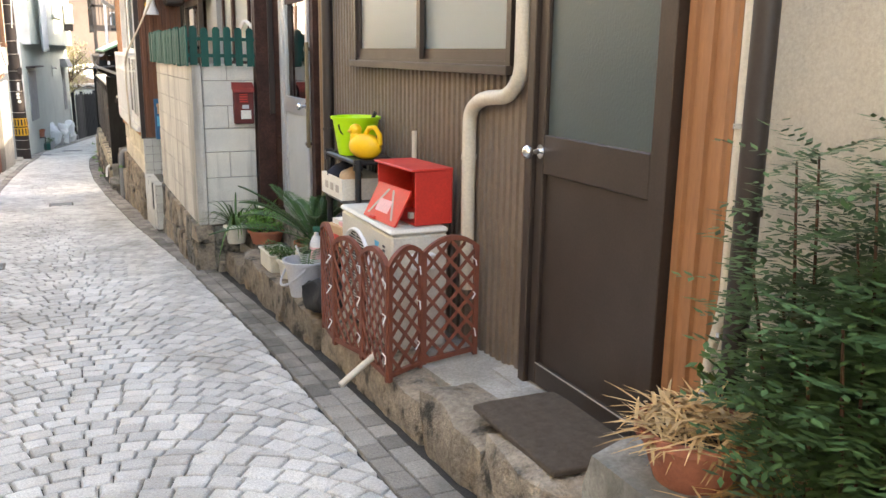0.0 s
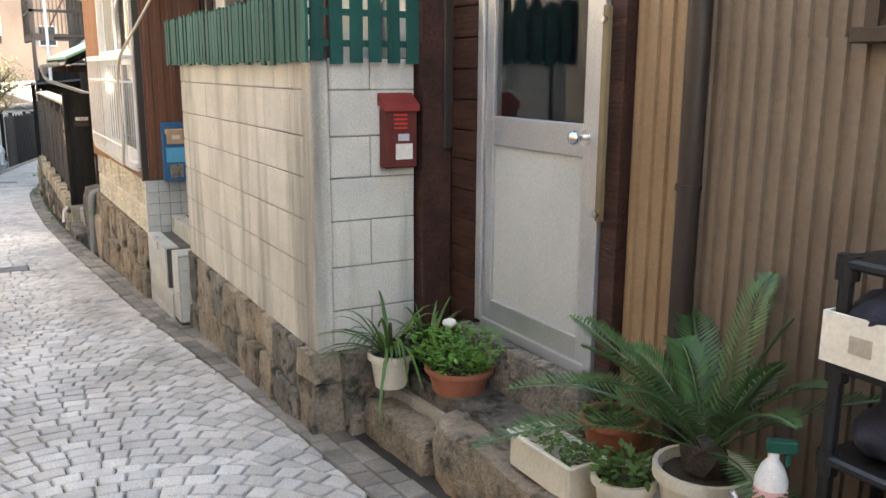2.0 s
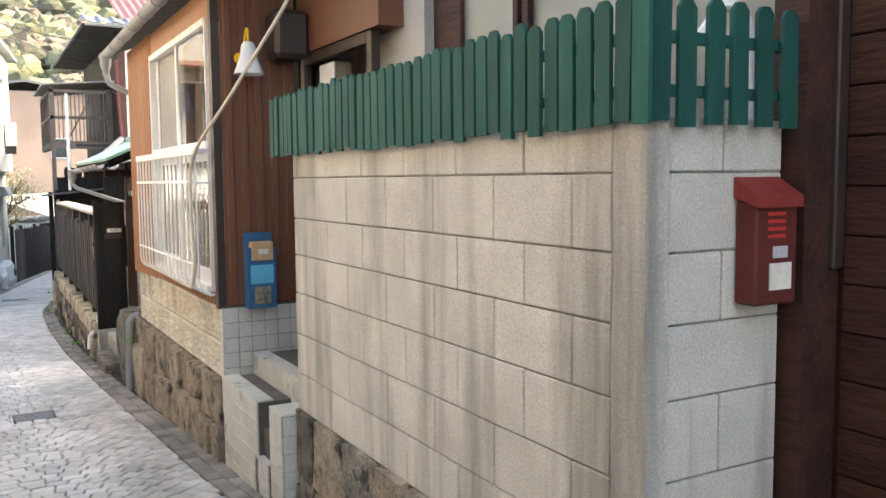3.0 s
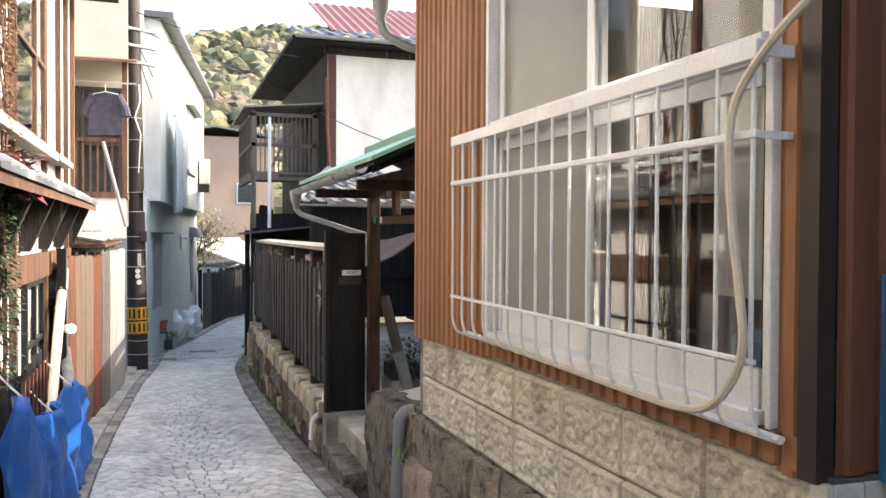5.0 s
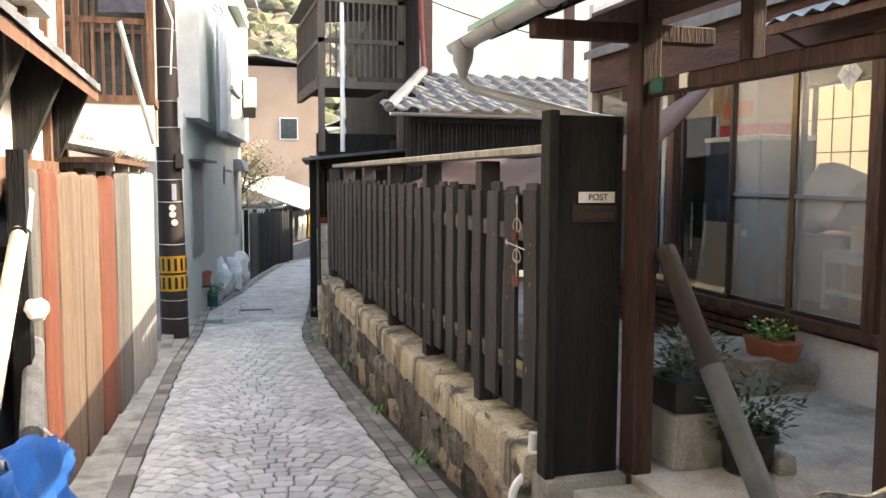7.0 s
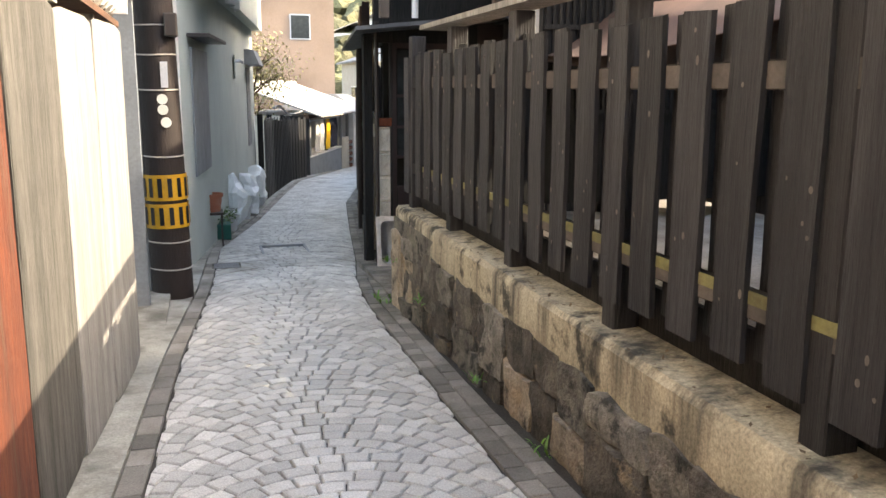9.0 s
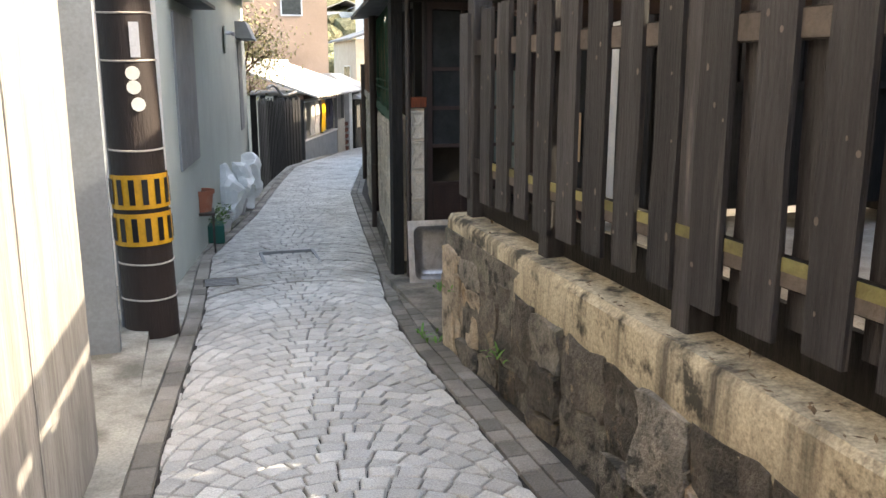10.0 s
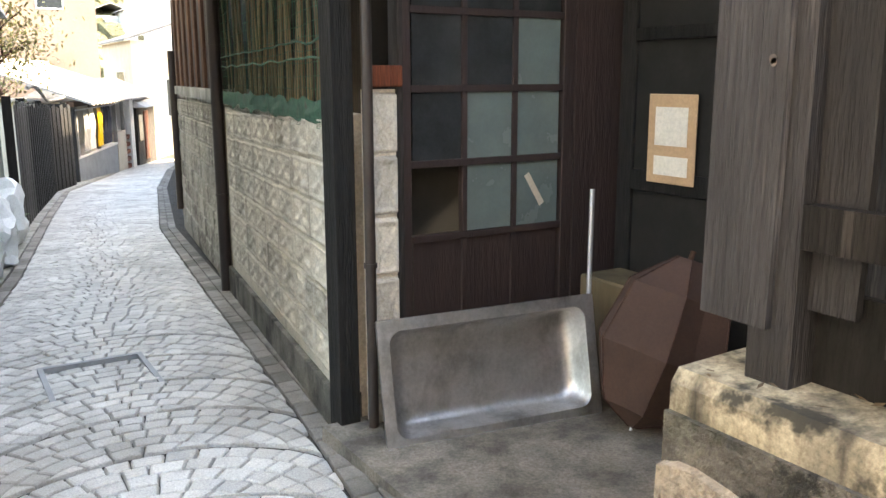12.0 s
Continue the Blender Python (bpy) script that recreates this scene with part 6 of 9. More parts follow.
def build_courtyard_house():
    x, sill, top = 3.3, -.31, 1.5
    y0, y1 = 16.4, 22.4
    structure("wall_veranda_white", bx(x - .03, x + .08, y0, 19.15, YARD, sill - .1), M_LPLASTER, "white boarded low wall under the veranda glass", "wall")
    structure("wall_courtyard_above", bx(x - .02, x + .1, y0, y1, top, 2.3), M_RWOOD, "dark timber wall above the veranda doors", "wall")
    structure("floor_veranda", bx(x, x + 3, y0, y1, sill - .12, sill - .04), M_POST, "timber veranda floor", "floor")
    structure("wall_room_back", bx(x + 1.9, x + 2.0, y0, y1, 1.55, 2.3), M_BEIGE, "beige back wall above the paper screens", "wall")
    # invented paper screens: sun behind them brightens the room
    for k in range(6):
        a, b = y0 + k, y0 + k + 1
        d = framed("shoji_screen", "added translucent paper screen that lets sunlight into the veranda room", "screen", M_POST, x + 1.92, a, b, sill - .1, 1.55, .035, .03, None, kind="structure")
        part("paper", bx(.014, .017, .035, .965, .035, 1.92), M_SHOJI, d)
        for q in range(1, 6):
            part("lattice_bar", bx(.004, .014, .035, .965, .32 * q, .32 * q + .012), M_POST, d)
        for q in range(1, 4):
            part("lattice_bar", bx(.005, .013, .25 * q, .25 * q + .012, .035, 1.92), M_POST, d)
    structure("ceiling_veranda_room", bx(x, x + 2, y0, y1, 2.3, 2.36), M_LPLASTER, "pale board ceiling of the veranda room", "ceiling")
    structure("wall_court_near", bx(x - .1, 6, y0 - .15, y0, YARD, 2.4), M_BEIGE, "beige end wall of the courtyard house", "wall")
    structure("wall_court_far", bx(x, 6, y1, y1 + .1, YARD, 2.4), M_BEIGE, "beige far end wall of the courtyard house", "wall")
    # shade behind the slats, put in as a near-black sheet
    structure("wall_under_veranda", bx(x + .12, x + .16, 19.15, y1, YARD, sill - .12), M_DARK, "near-black sheet standing in for the shade under the veranda", "wall")
    sl = tagged(new("slatted_skirt"), "weathered brown timber slats under the veranda", "slats")
    for k in range(6):
        part("slat", bx(x - .015, x + .005, 19.16, y1, YARD + .02 + k * .062, YARD + .065 + k * .062), M_POST, sl)
    for y in (19.2, 20.0, 20.55, 21.4):
        part("batten", bx(x + .005, x + .03, y, y + .05, YARD, sill - .06), M_POST, sl)
    structure("veranda_sill", bx(x - .06, x + .1, y0, y1, sill - .07, sill), M_POST, "timber sill of the veranda", "sill")
    for y in (18.5, 20.78):
        structure("veranda_post", bx(x - .05, x + .06, y - .05, y + .05, sill, top), M_POST, "brown timber veranda post", "post")
    for a, b, dx, screen in ((17.2, 17.83, .03, 0), (17.8, 18.44, .0, 0), (18.57, 19.30, .0, 1), (19.22, 20.04, .035, 1), (19.98, 20.7, .0, 0), (20.86, 21.6, .0, 0), (21.6, 22.3, .03, 0)):
        d = framed("door_4", "tall veranda glass door with a grey insect screen, shut" if screen else "tall veranda glass door in a dark frame, shut", "door", M_ALB, x + dx, a, b, sill, top, .035, .03, M_SCREEN if screen else M_GLASS, kind="structure")
        if screen:
            part("stile_cover", bx(-.006, .0, b - a - .05, b - a, .0, top - sill), M_BRONZE, d, "bronze anodised stile")
            part("middle_rail", bx(-.003, .012, .035, b - a - .035, .80, .825), M_AL, d)
    t = thing("diamond_sticker", "white diamond snowflake sticker on the veranda glass", "sticker", (x - .004, 18.78, 1.28), 0)
    bm = bmesh.new()
    cyl(bm, (0, 0, 0), (-.003, 0, 0), .11, seg=4)
    part("diamond", bm, M_PAPER, t)
    for k in range(3):
        bm = bx(-.006, -.003, -.055, .055, -.008, .008)
        part("snowflake_bar", bm, M_GREYPL, t).matrix_basis = pose(0, 0, 0, 60 * k + 30, 0, 0)
    t = thing("wall_switch", "white ventilation controller on the room wall", "switch", (x + 1.88, 20.4, .95))
    part("case", bx(0, .02, -.1, .1, -.12, .12), M_PAPER, t, bevel=.004)
    for k in range(4):
        part("button", bx(-.003, .0, -.07, .0, -.09 + k * .045, -.07 + k * .045), M_GREYPL, t)
    t = tagged(new("striped_curtain"), "white and blue striped curtain hung inside the glass", "curtain")
    for k in range(14):
        part("stripe", bx(x + .10 + .025 * (k % 2), x + .112 + .025 * (k % 2), 20.9 + k * .05, 20.95 + k * .05, -.25, 1.45), M_PAPER if k % 3 else M_BLUESTRIPE, t)
    t = thing("room_table", "white slatted bench table in the veranda room", "table", (x + .55, 18.5, sill - .04))
    for k in range(5):
        part("top_slat", bx(k * .1, k * .1 + .085, 0, 1.1, .42, .45), M_WHITE, t)
    part("apron", bx(0, .02, 0, 1.1, .36, .42), M_WHITE, t)
    part("stretcher", bx(.0, .02, .04, 1.06, .12, .15), M_WHITE, t)
    for a in (0, .44):
        for b in (0, .52, 1.06):
            part("leg", bx(a, a + .04, b, b + .04, 0, .42), M_WHITE, t)
    bm = bmesh.new()
    for v in ball(bm, (x + .85, 19.75, .45), 1, .28, .46, .24, 3):
        v.co += noise.noise_vector(v.co * 4) * .12
    t = tagged(mesh_ob("bedding_bundle", bm, M_PAPER, None, 0, "", True), "white quilt bundle with pale red flowers in the veranda room", "bedding")
    for p in ((-.02, .14, .02), (.0, -.1, -.06), (.02, .02, .1), (-.01, .3, .05)):
        bm = bmesh.new()
        ball(bm, (x + .63 + p[0], 19.75 + p[1], .45 + p[2]), .045, .5, 1, 1, 1)
        part("printed_flower", bm, M_PINK, t)
    bm = bmesh.new()
    for v in ball(bm, (x + .9, 19.1, .48), 1, .25, .36, .18, 3):
        v.co += noise.noise_vector(v.co * 5 + Vector((3, 0, 0))) * .12
    tagged(mesh_ob("bedding_roll", bm, M_LPLASTER, None, 0, "", True), "rolled white bedding on the storage boxes", "bedding")
    tagged(mesh_ob("storage_box", bx(x + .7, x + 1.15, 19.55, 20.05, sill - .04, .2), M_GREYPL, None, .02), "grey storage box under the bedding", "box")
    tagged(mesh_ob("storage_box", bx(x + .7, x + 1.15, 18.9, 19.5, sill - .04, .28), M_CARD, None, .01), "brown cardboard box under the bedding", "box")
    tagged(mesh_ob("carton", bx(x + .55, x + .85, 20.1, 20.4, sill - .04, .25), M_CARD, None, .008), "tall brown carton behind the screen door", "box")
    o = tagged(mesh_ob("tan_board", bx(-.01, .01, -.24, .24, 0, .58), M_CARD, None), "tan board leaning inside the glass", "board")
    o.matrix_world = pose(x + .14, 20.38, sill, 0, 8, 0)
    t = thing("blue_cabinet", "dark blue-green steel cabinet with a pale top", "cabinet", (x + .35, 20.1, sill - .04))
    part("body", bx(0, .5, 0, .75, 0, 1.28), M_CABINET, t, bevel=.006)
    part("top", bx(-.01, .51, -.01, .76, 1.28, 1.32), M_PAPER, t, bevel=.004)
    part("label", bx(-.004, .0, .3, .42, .5, .56), M_PAPER, t)
    part("label", bx(-.004, .0, .14, .26, .5, .56), M_PAPER, t)
    t = thing("orange_carton", "cardboard box with an orange print on the cabinet", "box", (x + .38, 20.2, .97))
    part("red_lid", bx(0, .4, 0, .5, 0, .1), M_RED, t, bevel=.004)
    part("carton", bx(0.0, .4, 0, .5, .1, .48), M_CARD, t, bevel=.004)
    part("print", bx(-.003, .0, .06, .44, .15, .28), M_ORANGEPRINT, t)
    bm = bmesh.new()
    hexa(bm, [(3.2, y0, 1.82), (6, y0, 3.1), (6, y1, 3.1), (3.2, y1, 1.82), (3.2, y0, 1.90), (6, y0, 3.18), (6, y1, 3.18), (3.2, y1, 1.90)])
    structure("roof_courtyard_house", bm, M_TILE, "tiled roof of the courtyard house", "roof")
    # corrugated lean-to over the far half of the yard
    c = tagged(new("corrugated_canopy"), "grey corrugated sheet canopy along the veranda eave", "canopy")
    bm = bmesh.new()
    n = 60
    lo = [bm.verts.new((2.95, 16.6 + 2.6 * k / n, 1.63 + .018 * math.sin(k * 1.57))) for k in range(n + 1)]
    hi = [bm.verts.new((3.28, 16.6 + 2.6 * k / n, 1.74 + .018 * math.sin(k * 1.57))) for k in range(n + 1)]
    for k in range(n):
        bm.faces.new((lo[k], lo[k + 1], hi[k + 1], hi[k]))
    o = part("sheet", bm, M_GPIPE, c)
    o.modifiers.new("thickness", "SOLIDIFY").thickness = .004
    part("purlin", bx(2.98, 3.03, 16.6, 19.2, 1.56, 1.61), M_POST, c)
    for y in (16.7, 17.9, 19.1):
        bm = bmesh.new()
        tube(bm, [(3.0, y, 1.57), (3.28, y, 1.45)], .012, 6)
        part("strut", bm, M_BPIPE, c)


def screen_mat(name, col, cover):
    """Fine insect mesh: part of the light goes straight through."""
    m = bpy.data.materials.new(name)
    m.use_nodes = True
    N, Lk = m.node_tree.nodes, m.node_tree.links
    tr = N.new("ShaderNodeBsdfTransparent")
    mx = N.new("ShaderNodeMixShader")
    b = N["Principled BSDF"]
    b.inputs["Base Color"].default_value = (*col, 1)
    b.inputs["Roughness"].default_value = .6
    mx.inputs[0].default_value = cover
    Lk.new(tr.outputs[0], mx.inputs[1])
    Lk.new(b.outputs[0], mx.inputs[2])
    Lk.new(mx.outputs[0], N["Material Output"].inputs[0])
    return m


M_SCREEN = screen_mat("insect_screen", (.66, .60, .50), .32)
# translucent paper of the added screens, so sunlight glows through
M_SHOJI = bpy.data.materials.new("shoji_paper")
M_SHOJI.use_nodes = True
_n, _l = M_SHOJI.node_tree.nodes, M_SHOJI.node_tree.links
_t, _m = _n.new("ShaderNodeBsdfTranslucent"), _n.new("ShaderNodeMixShader")
_t.inputs[0].default_value = (.80, .72, .58, 1)
_n["Principled BSDF"].inputs["Base Color"].default_value = (.72, .66, .55, 1)
_m.inputs[0].default_value = .5
_l.new(_n["Principled BSDF"].outputs[0], _m.inputs[1])
_l.new(_t.outputs[0], _m.inputs[2])
_l.new(_m.outputs[0], _n["Material Output"].inputs[0])
M_BRONZE = mat("bronze_anodised", (.24, .15, .07), (.19, .12, .055), .4, .5, bump=.02)

M_CABINET = mat("blue_green_enamel", (.045, .065, .085), (.035, .05, .07), .45, bump=.02)
M_ORANGEPRINT = mat("orange_print", (.62, .16, .03), (.55, .13, .025), .7, bump=0)
build_courtyard_house()
structure("wall_yard_end", bx(4.0, 4.1, 21, 26, YARD, 1.2), M_DWOOD, "dark boarded wall at the end of the yard", "wall")


# ---- long dark fence on its stone wall ----
def FX(y):
    return .97 + (y - 18) * .012


M_FBOARD = mat("dark_fence_board", (.035, .0335, .0355), (.0135, .013, .0138), .72, scale=9, fine=70, bump=.5, stretch=(1, 1, .07), rnd=.35, fine_amt=.5, spec=.4, third=(.105, .095, .09), third_at=.64, third_scale=11)
M_KNOT = mat("bleached_knot", (.17, .145, .125), (.09, .075, .064), .85, bump=.2)
M_BLKSTONE = mat("blackened_stone", (.15, .13, .105), (.04, .038, .034), .92, scale=6, fine=45, bump=.9, fine_amt=.4, rnd=.3, depth=.03, third=(.30, .23, .15), third_at=.60, third_scale=5, stain=(.018, .018, .016), stain_amt=.9, stain_scale=(4, 4, 1), stain_at=.5)


def build_fence():
    t = tagged(new("board_fence"), "long dark weathered board fence on the stone wall", "fence")
    rng = random.Random(14)
    ms = {}
    for kind, (wa, wb) in (("front", (.158, .178)), ("back", (.128, .150))):
        ms[kind] = []
        for k in range(5):
            w, h = rng.uniform(wa, wb), 1.13
            bm = bmesh.new()
            for j in range(4):
                za, zb_ = h * j / 4, h * (j + 1) / 4
                if j == 0:
                    ring = [bm.verts.new((x, y, 0)) for x, y in ((-.011, -w / 2), (.011, -w / 2), (.011, w / 2), (-.011, w / 2))]
                    bm.faces.new(ring)
                e = [rng.uniform(-.004, .004) for _ in range(3)]
                nxt = [bm.verts.new((x + e[0], y + e[1 + (y > 0)], zb_ + (rng.uniform(-.006, .006) if j == 3 else 0))) for x, y in ((-.011, -w / 2), (.011, -w / 2), (.011, w / 2), (-.011, w / 2))]
                for q in range(4):
                    bm.faces.new((ring[q], ring[(q + 1) % 4], nxt[(q + 1) % 4], nxt[q]))
                ring = nxt
            bm.faces.new(ring[::-1])
            bmesh.ops.recalc_face_normals(bm, faces=bm.faces)
            me = bpy.data.meshes.new("board")
            bm.to_mesh(me)
            bm.free()
            me.materials.append(M_FBOARD)
            ms[kind].append(me)
    spots = [(25.57, 1), (25.40, 0)]
    for k in range(25):
        c = 25.147 - .289 * k + rng.uniform(-.008, .008)
        spots += [(c, 1), (c - .145 + rng.uniform(-.022, .022), 0)]
    for y, front in spots:
        if y < 18.06:
            continue
        o = new("board", rng.choice(ms["front" if front else "back"]))
        o.parent = t
        o.matrix_basis = pose(FX(y) - (.028 if front else -.038), y, -.57 + rng.uniform(-.02, .015) + (0 if front else .03), rng.uniform(-.4, .4), 0, rng.uniform(-1.5, 1.5) + 180 * rng.randint(0, 1))
        for _ in range(4 if front else 0):
            bm = bmesh.new()
            kz = rng.uniform(-.5, .5)
            q = bmesh.ops.create_cone(bm, cap_ends=True, segments=9, radius1=rng.uniform(.004, .010), radius2=.003, depth=.004)
            bmesh.ops.transform(bm, matrix=pose(FX(y) - .0405, y + rng.uniform(-.07, .07), kz, 0, 90, 0) @ Matrix.Diagonal((rng.uniform(1, 1.9), 1, 1, 1)), verts=q["verts"])
            part("knot", bm, M_KNOT, t)
    for z in (.30, -.41):
        bm = bmesh.new()
        hexa(bm, [(FX(18.02) - .014, 18.02, z), (FX(18.02) + .024, 18.02, z), (FX(25.56) + .024, 25.56, z), (FX(25.56) - .014, 25.56, z), (FX(18.02) - .014, 18.02, z + .09), (FX(18.02) + .024, 18.02, z + .09), (FX(25.56) + .024, 25.56, z + .09), (FX(25.56) - .014, 25.56, z + .09)])
        part("rail", bm, M_DWOOD, t)
    for y in (19.1, 20.4, 21.7, 23.0, 24.28, 25.49):
        part("post", bx(FX(y) - .02, FX(y) + .10, y - .055, y + .055, -.72, .72), M_FBOARD, t, bevel=.006)
    bm = bmesh.new()
    hexa(bm, [(FX(18) - .06, 17.98, .74), (FX(18) + .16, 17.98, .74), (FX(25) + .16, 25.0, .74), (FX(25) - .06, 25.0, .74), (FX(18) - .06, 17.98, .775), (FX(18) + .16, 17.98, .80), (FX(25) + .16, 25.0, .80), (FX(25) - .06, 25.0, .775)])
    part("cap_board", bm, M_GWOOD, t, "pale grey weathered capping board")
    for z in (.30, -.41):
        for k in range(25):
            yy = 25.147 - .1445 - .289 * k
            if yy > 18.1:
                part("rail_face", bx(FX(yy) - .019, FX(yy) - .0145, yy - .085, yy + .085, z + .005, z + (.05 if z < 0 else .085)), M_RAILGREY, t)
                if z < 0:
                    part("mossy_edge", bx(FX(yy) - .021, FX(yy) - .0145, yy - .085, yy + .085, z + .05, z + .092), M_RAILMOSS, t)
    # black here paints the shade in the gap under the boards
    part("sill_board", bx(1.12, 1.15, 18.05, 25.5, -.72, -.50), M_BLACK, t)
    w = structure("wall_stone_low", bx(.93, 1.35, 18.06, 25.66, -1.75, -.80), M_DSTONE, "low wall of rough stones under the board fence", "wall")
    bm = bmesh.new()
    n = 46
    rows = []
    for k in range(n + 1):
        y = 18.06 + (25.66 - 18.06) * k / n
        q = lambda a: noise.noise(Vector((a, y * 1.3, a * 2))) * .009
        xf = FX(y) - .115
        zb = -1.0 + noise.noise(Vector((0, y * 1.7, 3))) * .05
        rows.append([bm.verts.new(p) for p in ((xf + .015 + q(7), y, zb), (xf + q(1), y, zb + .06), (xf + q(2), y, -.735 + q(9)), (xf + .02 + q(3), y, -.707 + q(4) * .5), (1.15, y, -.70), (1.3, y, -.70), (1.3, y, zb))])
    for a, b in zip(rows, rows[1:]):
        for k in range(6):
            bm.faces.new((a[k], a[k + 1], b[k + 1], b[k]))
    bm.faces.new(rows[0])
    bm.faces.new(rows[-1][::-1])
    smooth(mesh_ob("coping", bm, M_COPING, w, 0, "mossy stained concrete coping"), 35)
    y, i = 18.08, 0
    while y < 25.6:
        b = min(y + rng.uniform(.25, .6), 25.66)
        g = G((y + b) / 2)
        z = g - .12
        while z < -1.0:
            z1 = min(z + rng.uniform(.2, .42), -.93)
            if -.93 - z1 < .1:
                z1 = -.93
            xf = FX(y) - .12 - (z1 + .86) * -.02 + rng.uniform(-.025, .02) - .03 * max(0, -1 - z)
            stone("stone", w, M_STONE if rng.random() < .2 else M_BLKSTONE if rng.random() < .65 else M_DSTONE, (xf, xf + .25, y + .004, b - .004, z, z1), .04, i * 1.9 + z, 4)
            z = z1 + .006
            i += 1
        y = b
    stone("stone", w, M_STONE, (.90, 1.32, 25.40, 25.66, -1.75, -.90), .03, 3.9, 4)


M_RAILMOSS = mat("mossy_rail", (.20, .19, .075), (.12, .105, .05), .9, scale=9, fine=60, bump=.3, rnd=.3)
M_RAILGREY = mat("bleached_rail", (.11, .095, .082), (.06, .05, .044), .9, scale=9, fine=60, bump=.3, rnd=.2)
M_COPING = mat("stained_coping", (.46, .40, .285), (.31, .27, .195), .92, scale=3, fine=70, bump=.35, depth=.005, fine_amt=.45, third=(.05, .047, .036), third_at=.55, third_scale=5, stain=(.022, .021, .019), stain_amt=.93, stain_scale=(2.8, 4.5, .5), stain_at=.48)
build_fence()
for q, (x, y, z, n, s) in enumerate(((.80, 21.2, 0, 16, .12), (.83, 22.0, 0, 14, .1), (.80, 19.7, 0, 18, .14), (.86, 25.75, 0, 20, .14), (.80, 22.9, .1, 12, .08), (.95, 22.3, .62, 10, .05), (.84, 25.4, .42, 14, .1), (.84, 24.4, .25, 14, .1))):
    weeds((x, y, G(y) + z), random.Random(q + 40), n, s)

_r = random.Random(61)
bm = bmesh.new()
for _ in range(150):
    y = _r.uniform(18.3, 25.6)
    leaf_quad(bm, Vector((FX(y) - .10 + _r.random() ** 2 * .16, y, -.695)), Vector((_r.uniform(-1, 1), _r.uniform(-1, 1), _r.uniform(-.1, .25))), Vector((0, 0, 1)), _r.uniform(.02, .05), _r.uniform(.008, .02))
tagged(mesh_ob("fallen_leaves", bm, M_STRAWLEAF, None), "dry brown leaves lying on the coping", "leaves", "", "stuff")
# wrought-iron ornament on the fence
t = thing("iron_ornament", "rusty wrought-iron arrow ornament with small brown tag", "ornament", (.925, 18.36, .27))
t.scale = (.6, .6, .6)
bm = bmesh.new()
tube(bm, [(0, 0, -.25), (0, 0, .35)], .006, 5)
for sg in (-1, 1):
    for z in (.18, -.08):
        tube(bm, [(0, sg * (.09 * math.sin(a)), z + .07 * math.cos(a) * (1 - a / 9)) for a in np.linspace(0, 5, 14)], .005, 5)
part("scroll", bm, M_TAPE, t)
bm = bmesh.new()
v = [bm.verts.new(p) for p in ((-.004, 0, .35), (-.004, .03, .39), (-.004, 0, .45), (-.004, -.03, .39))]
bm.faces.new(v)
part("spear_tip", bm, M_TAPE, t)
bm = bmesh.new()
tube(bm, [(-.01, -.2, .0), (-.01, .2, .03)], .007, 5)
bm.faces.new([bm.verts.new(p) for p in ((-.01, .2, .07), (-.01, .26, .03), (-.01, .2, -.01))])
part("arrow", bm, M_TAPE, t)
bm = bmesh.new()
for v in ball(bm, (-.015, .01, .1), .05, .3, .9, 1.2, 2):
    pass
part("copper_figure", bm, M_OWOOD, t)
part("tag", bx(-.02, -.008, -.09, .06, -.33, -.24), M_OWOOD, t, "brown wooden tag", .006)


# ---- recess and shed after the fence ----
structure("floor_recess", bx(.98, 2.75, 25.68, 27.75, -2.0, G(26.9) + .03), M_RECESSFLOOR, "stained concrete floor of the recess beside the shed", "floor")
structure("wall_recess_right", bx(2.62, 2.7, 25.2, 27.72, -1.8, 1.2), M_DWOOD, "dark timber wall of the recess", "wall")
t = framed("door_5", "dark timber door with black panels in the recess, shut", "door", M_BLACK, 2.58, 26.45, 27.6, -1.62, .55, .09, .04, None, rails=((-.62, .1), (.1, .06)), kind="structure")
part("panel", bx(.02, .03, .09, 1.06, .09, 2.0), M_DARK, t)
t = thing("notice", "brown cardboard notice with two white papers on the door", "notice", (2.575, 27.24, -.57))
part("card", bx(-.01, 0, -.15, .15, 0, .42), M_CARD, t, bevel=.004)
part("paper", bx(-.0135, -.01, -.10, .10, .18, .36), M_PAPER, t)
part("paper", bx(-.0135, -.01, -.11, .10, .04, .13), M_PAPER, t)
# glazed door facing the walker
YD = 27.66


